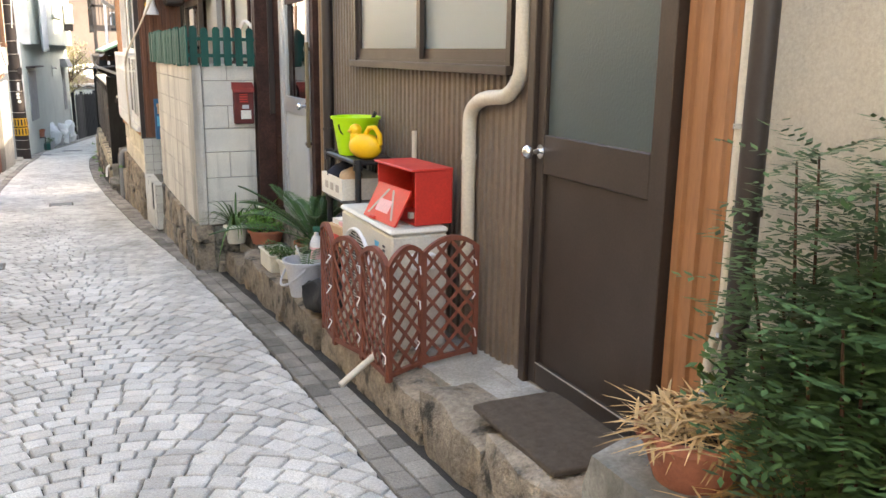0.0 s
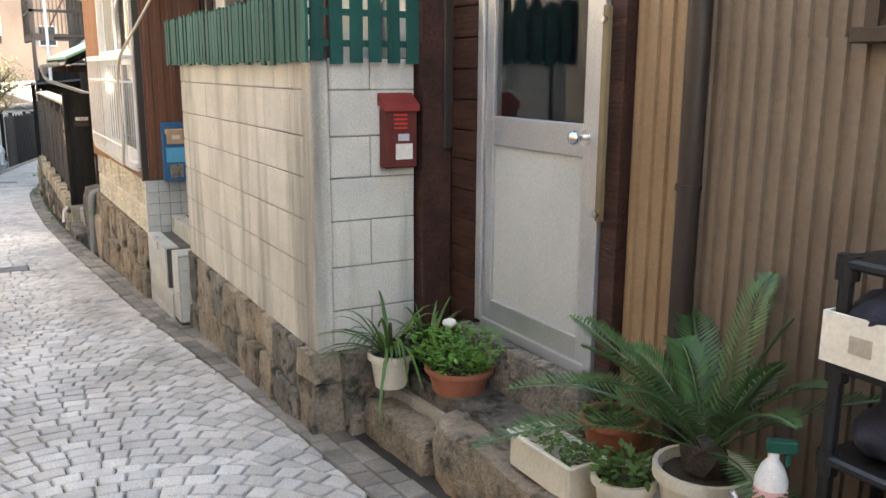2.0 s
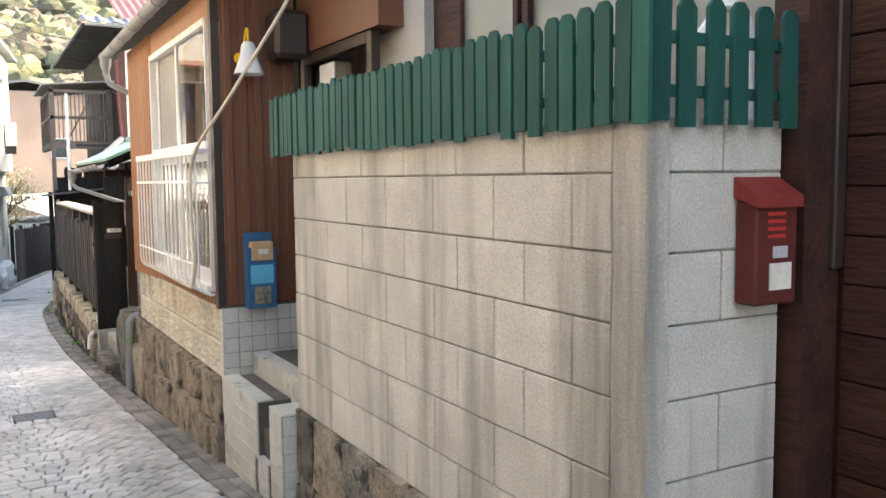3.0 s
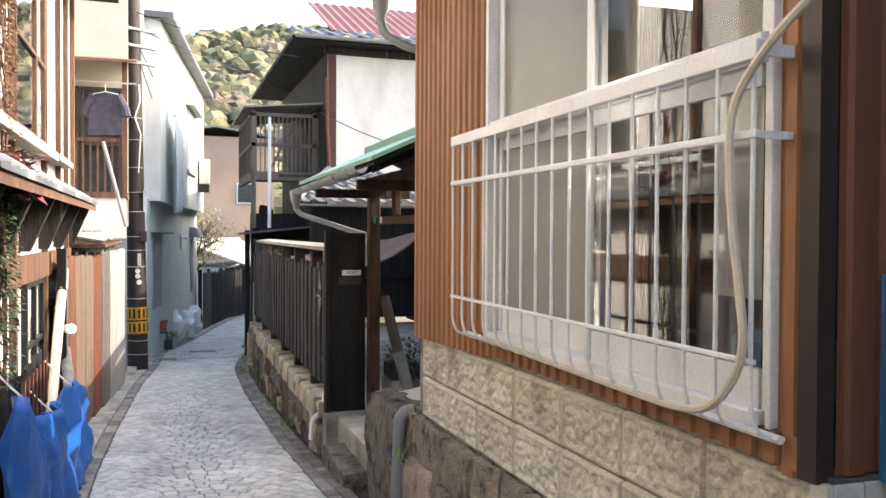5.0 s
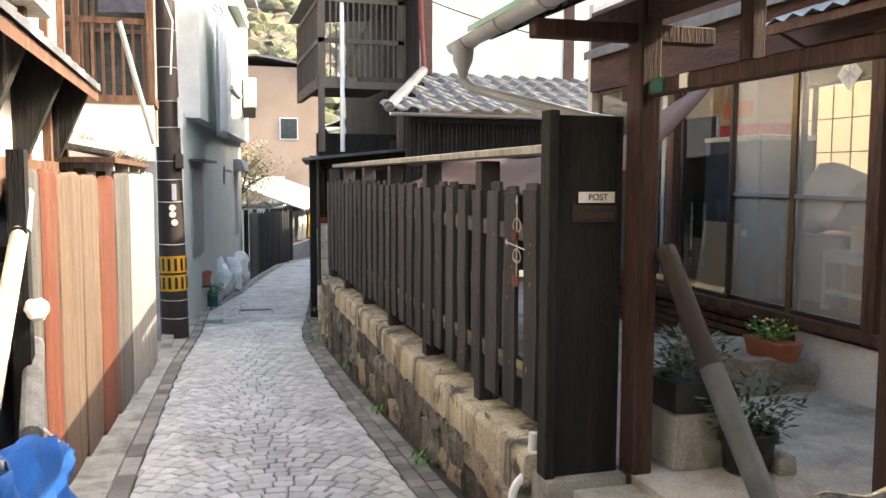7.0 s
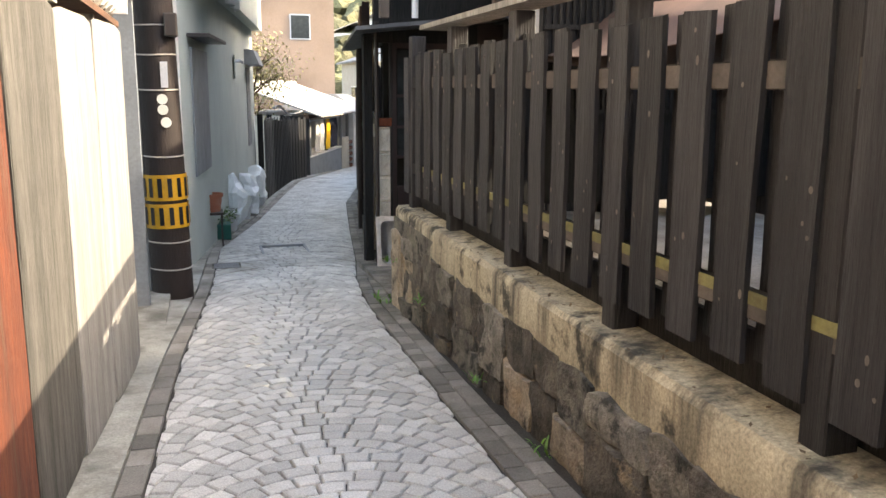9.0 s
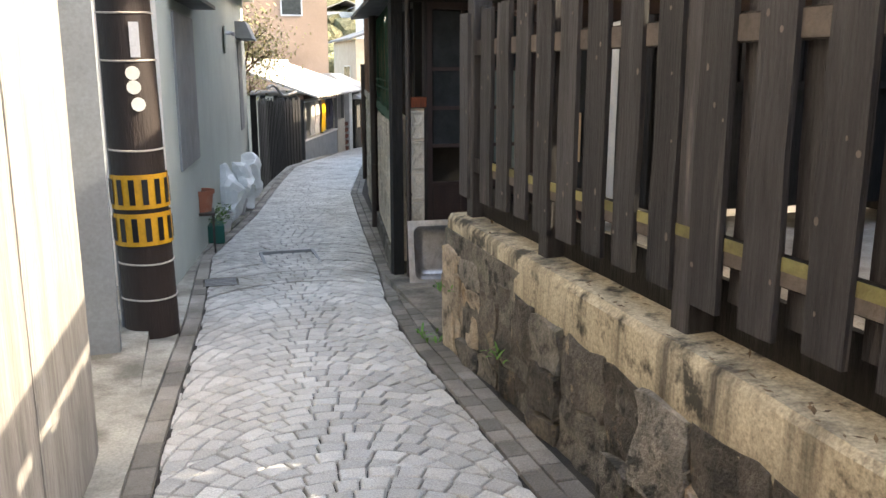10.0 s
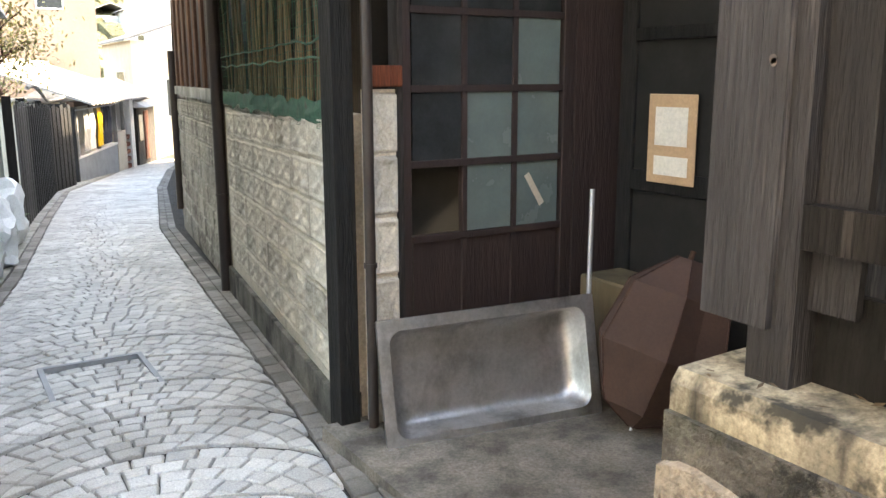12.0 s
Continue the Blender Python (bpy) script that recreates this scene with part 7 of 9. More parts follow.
def build_glazed_door():
    t = thing("door_6", "dark timber door with small frosted panes, one missing", "door", (1.36, YD, G(27.7)), 0, "", "structure")
    W, H = .97, 2.47
    for a in ((0, .05, 0, .06, 0, H), (W - .07, W, 0, .06, 0, H), (.05, W - .07, 0, .06, H - .06, H), (.05, W - .07, .0, .05, 0, .12)):
        part("stile", bx(*a), M_DRED, t, bevel=.004)
    x0, x1 = .05, W - .07
    zs = [.12, .895, 1.235, 1.568, 1.905, 2.41]
    cw = (x1 - x0) / 3
    for k in (1, 2):
        part("muntin", bx(x0 + cw * k - .014, x0 + cw * k + .014, .005, .04, .12, H - .06), M_DRED, t, bevel=.002)
    for z in zs[1:-1]:
        part("muntin", bx(x0, x1, .003, .042, z - .016, z + .016), M_DRED, t, bevel=.002)
    for r in range(5):
        for c in range(3):
            a = (x0 + cw * c + .014, x0 + cw * (c + 1) - .014, .018, .024, zs[r] + .016, zs[r + 1] - .016)
            if r == 0:
                part("panel", bx(*a), M_DRED, t)
            elif (r, c) in ((1, 1), (1, 2), (2, 1), (2, 2), (3, 2)):
                part("pane", bx(*a), M_TEALPANE, t, "pale green frosted pane")
            elif (r, c) == (1, 0):
                continue
            else:
                part("pane", bx(*a), M_DARKPANE, t)
    part("tape", bx(-.09, .09, -.001, .003, -.016, .016), M_PVC, t, "peeling yellowed tape on a pane")
    t.children[-1].matrix_basis = pose(x0 + cw * 2.45, .017, 1.08, 0, 58, 0)
    structure("wall_over_glazed_door", bx(1.16, 2.66, YD, YD + .08, G(27.7) + 2.47, 1.3), M_BLACK, "black boarding above the glazed door", "wall")
    structure("wall_door_side", bx(2.33, 2.62, YD - .01, YD + .07, -1.9, 1.2), M_DRED, "dark timber jamb beside the glazed door", "wall")
    # black sheet close behind the door paints the shed's dark interior
    structure("wall_shed_dark", bx(1.30, 2.6, 27.86, 27.9, -1.9, 1.3), M_DARK, "near-black sheet standing in for the unlit inside of the shed", "wall")
    structure("wall_shed_jamb", bx(1.333, 1.36, YD - .02, YD + .06, -1.9, 1.2), M_DWOOD, "worn timber jamb of the glazed door", "wall")


M_DRED = mat("dark_red_timber", (.034, .02, .018), (.02, .013, .012), .7, scale=6, fine=60, bump=.3, stretch=(1, 1, .15))
M_TEALPANE = mat("frosted_green_pane", (.13, .17, .16), (.11, .14, .135), .25, bump=.02, fine_amt=.05)
M_DARKPANE = mat("grimy_dark_pane", (.035, .04, .042), (.015, .017, .018), .2, bump=.02)
build_glazed_door()
eb2 = structure("wall_shed_pier", bx(1.192, 1.332, YD - .0, YD + .05, -1.9, -.12), M_EMBOSS, "narrow embossed block pier beside the door", "wall")
build_embossed(eb2, lambda r, c: pose(1.192, YD - .002, -.12 - (r + 1) * .27, 0, 0, 90) @ pose(0, -.14, 0), 6, 1, .14, .27, M_EMBOSS)
tagged(mesh_ob("wood_bracket", bx(1.185, 1.345, YD - .05, YD + .0, -.11, -.02), M_OWOOD, None, .006), "short rusty brown timber block on the pier", "bracket")
structure("shed_corner_post", bx(1.055, 1.15, 27.70, 27.82, -1.85, .95), M_BLACK, "black timber corner post of the shed", "post")
downpipe(1.178, 27.62, G(27.7), 1.0, .024, M_BPIPE, "thin brown downpipe at the shed corner")
bm = bmesh.new()
hexa(bm, [(.85, 27.0, .86), (2.7, 27.0, 1.05), (3.3, 32, 1.05), (1.5, 32, .86), (.85, 27.0, .90), (2.7, 27.0, 1.09), (3.3, 32, 1.09), (1.5, 32, .90)])
structure("roof_shed", bm, M_TILE, "low dark sheet roof over the shed", "roof")


def SX(y):
    """Front of the shed and of the wall after it."""
    return lerp([(27.8, 1.11), (31.5, 1.74), (36.6, 2.62), (45, 4.6), (53.6, 6.8), (60, 9)], y)


def sidewall(name, y0, y1, z0, z1, mat_, label, th=.15, z0b=None, z1b=None):
    bm = bmesh.new()
    z0b = z0 if z0b is None else z0b
    z1b = z1 if z1b is None else z1b
    hexa(bm, [(SX(y0), y0, z0), (SX(y0) + th, y0, z0), (SX(y1) + th, y1, z0b), (SX(y1), y1, z0b), (SX(y0), y0, z1), (SX(y0) + th, y0, z1), (SX(y1) + th, y1, z1b), (SX(y1), y1, z1b)])
    return structure(name, bm, mat_, label, "wall")


sw = sidewall("wall_shed_front", 27.83, 31.4, -1.95, -.23, M_EMBOSS, "embossed block wall of the shed along the alley")
ang = math.degrees(math.atan2(SX(31.4) - SX(27.83), 31.4 - 27.83))
build_embossed(sw, lambda r, c: pose(SX(27.85 + c * .44), 27.85 + c * .44 * math.cos(radians(ang)), -.235 - (r + 1) * .205 - c * .012, 0, 0, -ang) @ pose(.002, 0, 0), 6, 8, .44, .205, M_EMBOSS)
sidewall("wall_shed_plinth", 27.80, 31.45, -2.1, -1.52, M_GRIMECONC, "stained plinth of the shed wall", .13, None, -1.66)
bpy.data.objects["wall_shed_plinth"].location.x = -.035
sw2 = sidewall("wall_after_shed", 31.62, 36.6, -2.4, -.27, M_GRIMEBLOCK, "weathered block wall further down the alley", .2, None, -.27)
ang2 = math.degrees(math.atan2(SX(36.6) - SX(31.62), 36.6 - 31.62))
build_embossed(sw2, lambda r, c: pose(SX(31.64 + c * .44 * math.cos(radians(ang2))) - .004, 31.64 + c * .44 * math.cos(radians(ang2)), -.28 - (r + 1) * .205 - c * .004, 0, 0, -ang2), 8, 11, .44, .205, M_GRIMEBLOCK)
sidewall("wall_after_shed_cap", 31.56, 36.65, -.266, -.16, M_CONC, "grimy concrete cap on the block wall", .3)
bpy.data.objects["wall_after_shed_cap"].location.x = -.05
sidewall("wall_after_shed_upper", 31.7, 36.4, -.16, 1.6, M_DRED, "dark timber boarding over the block wall", .12)
sidewall("wall_far_right", 36.6, 52, -3.2, 1.0, M_DWOOD, "dark timber house fronts further down the alley", .3, -3.6, .2)
# two added boxes, out of view, that shade the lower alley from the sun
structure("wall_house_bulk", bx(3.3, 9, 30.5, 37.5, -3, 4.2), M_DWOOD, "unseen box added to keep the sun off the lower alley", "wall")
structure("wall_house_bulk_far", bx(5.4, 12, 37.5, 46, -3, 4.4), M_DWOOD, "unseen box added to keep the sun off the alley further down", "wall")
sidewall("wall_end_right", 52, 60, -4, 1.0, M_LPLASTER, "sunlit pale house front at the bottom of the alley", .3)
for k in range(7):
    y = 31.9 + k * .65
    tagged(mesh_ob("timber_batten", bx(SX(y) - .03, SX(y), y, y + .07, -.155, 1.55), M_POST, None), "brown timber batten on the boarding", "batten", "battens on the boarding")
downpipe(SX(36.2) - .06, 36.2, G(36.2) + .3, .3, .05, M_BPIPE, "black downpipe standing proud of the far wall")
downpipe(SX(31.5) - .05, 31.5, G(31.5), .9, .05, M_BPIPE, "dark downpipe between shed and wall")


def build_bamboo_screen():
    t = tagged(new("bamboo_screen"), "bamboo canes behind green garden netting above the block wall", "screen")
    rng = random.Random(9)
    y = 27.93
    while y < 31.3:
        y += rng.choice((.07, .09, .12, .16))
        bm = bmesh.new()
        cyl(bm, (SX(y) + .05, y, -.24), (SX(y) + .05 + rng.uniform(-.03, .03), y + rng.uniform(-.10, .10), rng.uniform(.62, .85)), rng.uniform(.008, .014), seg=6)
        part("cane", bm, M_BAMBOO, t)
    bm = bmesh.new()
    for k in range(58):
        y = 27.86 + k * .06
        tube(bm, [(SX(y) - .01, y, -.3), (SX(y) - .012 + rng.uniform(-.006, .006), y + .01, .3), (SX(y) - .01, y, .82)], .0016, 3)
    for z in np.arange(-.3, .82, .06):
        tube(bm, [(SX(y) - .012, y, z + rng.uniform(-.008, .008)) for y in np.arange(27.86, 31.4, .25)], .0016, 3)
    part("netting", bm, M_GREEN_NET, t, "green plastic netting")
    bm = bmesh.new()
    rows = []
    for y in np.arange(27.86, 31.4, .12):
        rows.append([bm.verts.new((SX(y) - .018 - .02 * abs(noise.noise(Vector((y * 6, q * 9, 1)))), y, -.17 - .035 * q + noise.noise(Vector((y * 5, 2, q))) * .045)) for q in range(4)])
    for a, b in zip(rows, rows[1:]):
        for q in range(3):
            bm.faces.new((a[q], a[q + 1], b[q + 1], b[q]))
    part("net_hem", bm, M_GREEN_NET, t, "bunched green netting hem")
    for z in (.02, .10):
        bm = bmesh.new()
        tube(bm, [(SX(y) - .022, y, z + .025 * noise.noise(Vector((y * 3, z * 40, 0)))) for y in np.arange(27.9, 31.4, .1)], .006, 5)
        part("net_cord", bm, M_GREEN_NET, t)
    structure("wall_screen_dark", bx(2.0, 2.06, 28.2, 31.4, -.4, 1.2), M_DWOOD, "dark timber wall behind the bamboo", "wall")


build_bamboo_screen()


def build_sink():
    # a steel sink unit stood on its long edge, its bowl to the alley
    a, b = Vector((1.12, 27.37, G(27.5) + .035)), Vector((2.15, 27.20, G(27.5) + .045))
    t = thing("steel_sink", "discarded stainless steel sink leaning on its edge by the door", "sink", tuple(a), math.degrees(math.atan2(b.y - a.y, b.x - a.x)))
    L, H = 1.06, .57
    lean = pose(0, 0, 0, -11, 0, 0) @ pose(0, 0, 0, 0, -1, 0)
    bm = bmesh.new()

    def loop(inset, depth, rad):
        pts = []
        for cx, cz, a0 in ((L - inset - rad, H - inset - rad, 0), (inset + rad, H - inset - rad, 90), (inset + rad, inset + rad, 180), (L - inset - rad, inset + rad, 270)):
            for k in range(6):
                q = radians(a0 + 90 * k / 5)
                pts.append(bm.verts.new(lean @ Vector((cx + rad * math.cos(q), depth, cz + rad * math.sin(q)))))
        return pts
    loops = [loop(0, .02, .006), loop(0, 0, .006), loop(.05, .0, .06), loop(.056, .008, .06), loop(.075, .10, .07), loop(.10, .125, .06), loop(.14, .13, .05)]
    for p, q in zip(loops, loops[1:]):
        for k in range(24):
            bm.faces.new((p[k], p[(k + 1) % 24], q[(k + 1) % 24], q[k]))
    bm.faces.new(loops[-1])
    o = part("basin", bm, M_STEEL, t, sm=True)
    sm_ = o.modifiers.new("thickness", "SOLIDIFY")
    sm_.thickness = .004
    return t


build_sink()
u = tagged(new("folded_parasol"), "brown folded umbrella leaning in the recess", "umbrella")
bm = bmesh.new()
base, tip = Vector((2.14, 26.98, G(27) + .05)), Vector((2.40, 26.93, -.86))
rings = []
d = (tip - base).normalized()
qd = d.to_track_quat("Z", "Y")
for s, r in ((0, .02), (.12, .19), (.45, .30), (.8, .24), (1, .06)):
    rings.append([bm.verts.new(base.lerp(tip, s) + qd @ Vector((r * math.cos(k * math.tau / 12) * (1 if k % 2 else .8), r * math.sin(k * math.tau / 12) * (1 if k % 2 else .8), 0))) for k in range(12)])
for p, q in zip(rings, rings[1:]):
    for k in range(12):
        bm.faces.new((p[k], p[(k + 1) % 12], q[(k + 1) % 12], q[k]))
bm.faces.new(rings[0])
bm.faces.new(rings[-1])
part("canopy", bm, M_BROWNTARP, u)
bm = bmesh.new()
cyl(bm, base - d * .1, base, .008, seg=6)
part("ferrule", bm, M_AL, u)
bm = bmesh.new()
cyl(bm, tip, tip + d * .04, .012, seg=8)
part("handle", bm, M_POST, u)
for k in range(6):
    bm = bmesh.new()
    a = (2 * k + 1) * math.tau / 12
    tube(bm, [base.lerp(tip, s_) + qd @ Vector((r_ * math.cos(a), r_ * math.sin(a), 0)) for s_, r_ in ((0, .02), (.12, .193), (.45, .303), (.8, .243), (1, .06))], .004, 5)
    part("rib", bm, M_RWOOD, u)
tagged(mesh_ob("yellow_crate", bx(2.3, 2.57, 27.2, 27.55, G(27) + .035, G(27) + .62), M_BAMBOO, None, .01), "yellowed plastic crate in the recess corner", "crate")
bm = bmesh.new()
cyl(bm, (2.14, 27.30, G(27.3) + .03), (2.20, 27.36, -.58), .012)
tagged(mesh_ob("thin_pole", bm, M_AL, None), "thin pale metal pole leaning by the sink", "pole")

# ---- manholes and drain covers ----
t = thing("manhole_cover", "rectangular manhole cover paved with setts in a steel frame", "manhole", (0, 0, 0))
for a in ((.0, .60, 29.08, 29.11), (.0, .60, 29.72, 29.75), (.0, .03, 29.11, 29.72), (.57, .60, 29.11, 29.72)):
    part("frame_bar", bx(*a, G(29.4) - .03, G(29.4) + .012), M_GPIPE, t)
for (x0, x1, y0, y1) in ((-.62, -.30, 28.1, 28.42), (-.25, .1, 14.3, 14.6), (-.75, -.58, 8.6, 8.9)):
    t = thing("drain_grate", "small rusty iron drain grate set in the paving", "drain", (0, 0, 0), 0, "drain grates")
    z = G((y0 + y1) / 2)
    part("plate", bx(x0, x1, y0, y1, z - .03, z + .009), M_DSTONE, t)
    for k in range(5):
        part("bar", bx(x0 + .02, x1 - .02, y0 + .03 + k * .055, y0 + .05 + k * .055, z + .009, z + .014), M_GPIPE, t)

# ---- left side: plank fence ----
PY = [18.95, 19.35, 19.75, 20.4, 21.0, 21.7, 22.5, 23.3, 24.2]


def plank_x(y):
    return -1.38 + .07 * (y - 20.5)


def build_planks():
    t = tagged(new("plank_fence"), "tall fence of wide weathered planks, some stained orange", "fence")
    rng = random.Random(6)
    for k, (a, b) in enumerate(zip(PY, PY[1:])):
        bm = bmesh.new()
        rough_block(bm, -.014, .014, .012, (b - a) - .012, 0, 1, .006, 4, k * 4.4, 2.5)
        zb, zt = G((a + b) / 2) + .02, .64 + rng.uniform(-.02, .03)
        for v in bm.verts:
            v.co.z = zb + (zt - zb) * v.co.z
        m_ = (M_GREYPLANK, M_OWOOD, M_TANWOOD, M_TANWOOD, M_OWOOD, M_GREYPLANK, M_PALEWOOD, M_PALEWOOD)[k]
        o = part("plank", bm, m_, t)
        o.matrix_basis = pose(plank_x(a), a, 0, 0, 0, -4)
    for z in (-.9, .2):
        bm = bmesh.new()
        hexa(bm, [(plank_x(18.9) - .09, 18.9, z), (plank_x(18.9) - .02, 18.9, z), (plank_x(24.3) - .02, 24.3, z), (plank_x(24.3) - .09, 24.3, z), (plank_x(18.9) - .09, 18.9, z + .08), (plank_x(18.9) - .02, 18.9, z + .08), (plank_x(24.3) - .02, 24.3, z + .08), (plank_x(24.3) - .09, 24.3, z + .08)])
        part("rail", bm, M_DWOOD, t)
    # added black sheet behind the planks, so the gaps read as dark shade
    bm = bmesh.new()
    hexa(bm, [(plank_x(q) - e, q, z) for z in (-1.5, .55) for q, e in ((18.95, .05), (18.95, .03), (24.2, .03), (24.2, .05))])
    part("backing_board", bm, M_BLACK, t)
    part("end_post", bx(-1.50, -1.42, 18.8, 18.9, G(19) - .05, .75), M_BLACK, t)


M_TANWOOD = mat("tan_weathered_wood", (.125, .083, .055), (.07, .048, .034), .88, scale=12, fine=130, bump=.6, stretch=(1, 1, .05), fine_amt=.6, third=(.19, .058, .026), third_at=.58, third_scale=4)
M_GREYPLANK = mat("grey_weathered_plank", (.095, .089, .078), (.045, .042, .037), .9, scale=14, fine=150, bump=.8, stretch=(1, 1, .04), fine_amt=.7)
M_PALEWOOD = mat("pale_bleached_wood", (.26, .25, .235), (.17, .16, .15), .9, scale=12, fine=130, bump=.6, stretch=(1, 1, .05), fine_amt=.4)
build_planks()

# kerb strip on the left
bm = bmesh.new()
ys = np.arange(-10, 60, 1.0)
for a, b in zip(ys, ys[1:]):
    hexa(bm, [(LX(a) - .9, a, G(a) - .3), (LX(a), a, G(a) - .3), (LX(b), b, G(b) - .3), (LX(b) - .9, b, G(b) - .3), (LX(a) - .9, a, G(a) + .02), (LX(a), a, G(a) + .015), (LX(b), b, G(b) + .015), (LX(b) - .9, b, G(b) + .02)])
structure("kerb_left", bm, M_CONC, "dirty concrete strip between alley and house fronts", "kerb")


# ---- left house ----
XL = -1.62


def build_left_house():
    structure("wall_left_house", bx(XL - .2, XL, 15.5, 21.4, -1.6, 3.85), M_LPLASTER, "white plastered wall of the old timber house", "wall")
    # invented walls out of view; beige so they bounce light across the alley
    structure("wall_left_dark", bx(XL - .2, XL, 9.5, 15.5, -1.6, 1.0), M_BEIGE, "unseen beige wall added to bounce light onto the barred window front", "wall")
    structure("wall_left_dark_upper", bx(XL - .2, XL, 9.5, 15.5, 1.0, 4.2), M_BEIGE, "unseen beige upper wall added to bounce sun towards the barred window", "wall")
    structure("wall_left_near", bx(XL - .2, XL, -8, 9.5, -1.0, 2.0), M_BEIGE, "unseen beige wall added to bounce light onto the first houses", "wall")
    structure("wall_left_near_upper", bx(XL - .2, XL, -8, 9.5, 2.0, 4.4), M_BEIGE, "unseen beige upper wall added to bounce sun towards the first houses", "wall")
    structure("wall_left_end", bx(-6, XL - .2, 21.2, 21.4, -1.8, 3.85), M_LPLASTER, "white end wall of the old timber house", "wall")
    structure("wall_left_balcony", bx(-3.9, -3.7, 21.4, 25.9, -1.8, 5.2), M_LPLASTER, "pale set-back wall behind the balcony", "wall")
    for y in (16.0, 17.0, 18.75, 19.85, 20.6, 21.33):
        structure("timber_post", bx(XL - .01, XL + .05, y - .045, y + .045, -1.4, 3.85), M_POST, "brown timber post in the plaster wall", "post")
    structure("timber_lintel", bx(XL - .01, XL + .06, 15, 20.8, .50, .72), M_POST, "rusty brown timber beam under the pent roof", "beam")
    structure("timber_sill", bx(XL - .01, XL + .13, 15, 18.9, 1.58, 1.66), M_GWOOD, "weathered timber sill board", "sill")
    structure("timber_sill_low", bx(XL - .01, XL + .14, 18.95, 20.2, 1.60, 1.66), M_GWOOD, "short weathered sill board", "sill")
    t = framed("window_5", "old timber window, half covered by a rusty panel", "window", M_POST, XL + .0, 16.95, 18.68, 1.68, 3.5, .06, .05, M_GLASS, mullions=(18.1,), rails=((2.4, .04),), kind="structure")
    part("rusty_panel", bx(-.01, .0, .0, 1.1, .05, 1.6), M_RUSTP, t, "rust-stained sheet over the window")
    t = framed("window_6", "small dark timber window behind a plank", "window", M_BLACK, XL + .0, 17.5, 18.5, -.6, .5, .05, .05, M_GLASS, mullions=(18.0,), rails=((-.05, .04),), kind="structure")
    # pent roof
    r = structure("pent_roof", bx(XL, XL + .02, 14.5, 20.9, 1.40, 1.46), M_POST, "old tiled pent roof on timber brackets", "roof")
    bm = bmesh.new()
    hexa(bm, [(XL, 14.5, 1.40), (XL + .32, 14.5, 1.22), (XL + .32, 20.9, 1.22), (XL, 20.9, 1.40), (XL, 14.5, 1.43), (XL + .32, 14.5, 1.15), (XL + .32, 20.9, 1.15), (XL, 20.9, 1.43)])
    mesh_ob("roof_boards", bm, M_POST, r)
    for k in range(22):
        y = 14.6 + k * .285
        for j in range(2):
            bm = bmesh.new()
            hexa(bm, [(XL + .02 + .15 * j, y, 1.42 - .09 * j), (XL + .19 + .15 * j, y, 1.31 - .09 * j), (XL + .19 + .15 * j, y + .28, 1.31 - .09 * j), (XL + .02 + .15 * j, y + .28, 1.42 - .09 * j), (XL + .02 + .15 * j, y, 1.45 - .09 * j), (XL + .19 + .15 * j, y, 1.34 - .09 * j), (XL + .19 + .15 * j, y + .28, 1.36 - .09 * j), (XL + .02 + .15 * j, y + .28, 1.47 - .09 * j)])
            mesh_ob("roof_tile", bm, M_GWOOD if (k * 3 + j) % 5 == 0 else M_TILE, r)
    for y in (15.2, 16.3, 17.4, 18.5, 19.6, 20.7):
        bm = bmesh.new()
        hexa(bm, [(XL, y, .75), (XL + .08, y, .75), (XL + .08, y + .09, .75), (XL, y + .09, .75), (XL, y, 1.38), (XL + .28, y, 1.22), (XL + .28, y + .09, 1.22), (XL, y + .09, 1.38)])
        mesh_ob("bracket", bm, M_DWOOD, r)
    # small roof over the plank fence
    s = tagged(new("small_tiled_roof"), "small ramshackle roof of split tiles above the planks", "roof")
    rng = random.Random(17)
    for k in range(16):
        y = 20.95 + k * .27
        for j in range(3):
            bm = bmesh.new()
            cyl(bm, (-2.1 + .28 * j, y, 1.12 - .11 * j), (-1.78 + .28 * j, y + rng.uniform(-.03, .03), .99 - .11 * j), .10, .09, 8)
            bmesh.ops.scale(bm, vec=(1, 1, .45), space=Matrix.Translation((0, 0, -(1.05 - .11 * j))), verts=bm.verts)
            part("tile", bm, M_GWOOD, s)
    part("boarding", bx(-2.2, -1.2, 20.9, 25.2, .72, .76), M_POST, s)
    for y in (21.2, 22.6, 24.0, 25.1):
        part("bracket", bx(-1.9, -1.24, y, y + .09, .66, .73), M_GWOOD, s)
        part("stub_post", bx(-1.52, -1.44, y, y + .08, G(y), .68), M_POST, s)
    # balcony facing up the alley
    b = tagged(new("balcony"), "timber balcony with dark slats under a rusty awning", "balcony")
    part("floor", bx(-3.6, -1.10, 24.95, 25.8, 1.46, 1.56), M_POST, b)
    part("panel", bx(-3.6, -1.12, 24.97, 25.02, .8, 1.46), M_LPLASTER, b)
    part("rail", bx(-3.6, -1.10, 24.95, 25.0, 2.38, 2.45), M_POST, b)
    for k in range(22):
        part("slat", bx(-3.55 + k * .11, -3.52 + k * .11, 24.96, 24.99, 1.56, 2.38), M_POST, b)
    for x in (-1.14, -1.95, -2.8):
        part("post", bx(x - .04, x + .04, 24.94, 25.02, 1.5, 3.75), M_POST, b)
    bm = bmesh.new()
    hexa(bm, [(-3.7, 24.5, 3.62), (-.95, 24.5, 3.62), (-.95, 25.9, 3.9), (-3.7, 25.9, 3.9), (-3.7, 24.5, 3.66), (-.95, 24.5, 3.66), (-.95, 25.9, 3.94), (-3.7, 25.9, 3.94)])
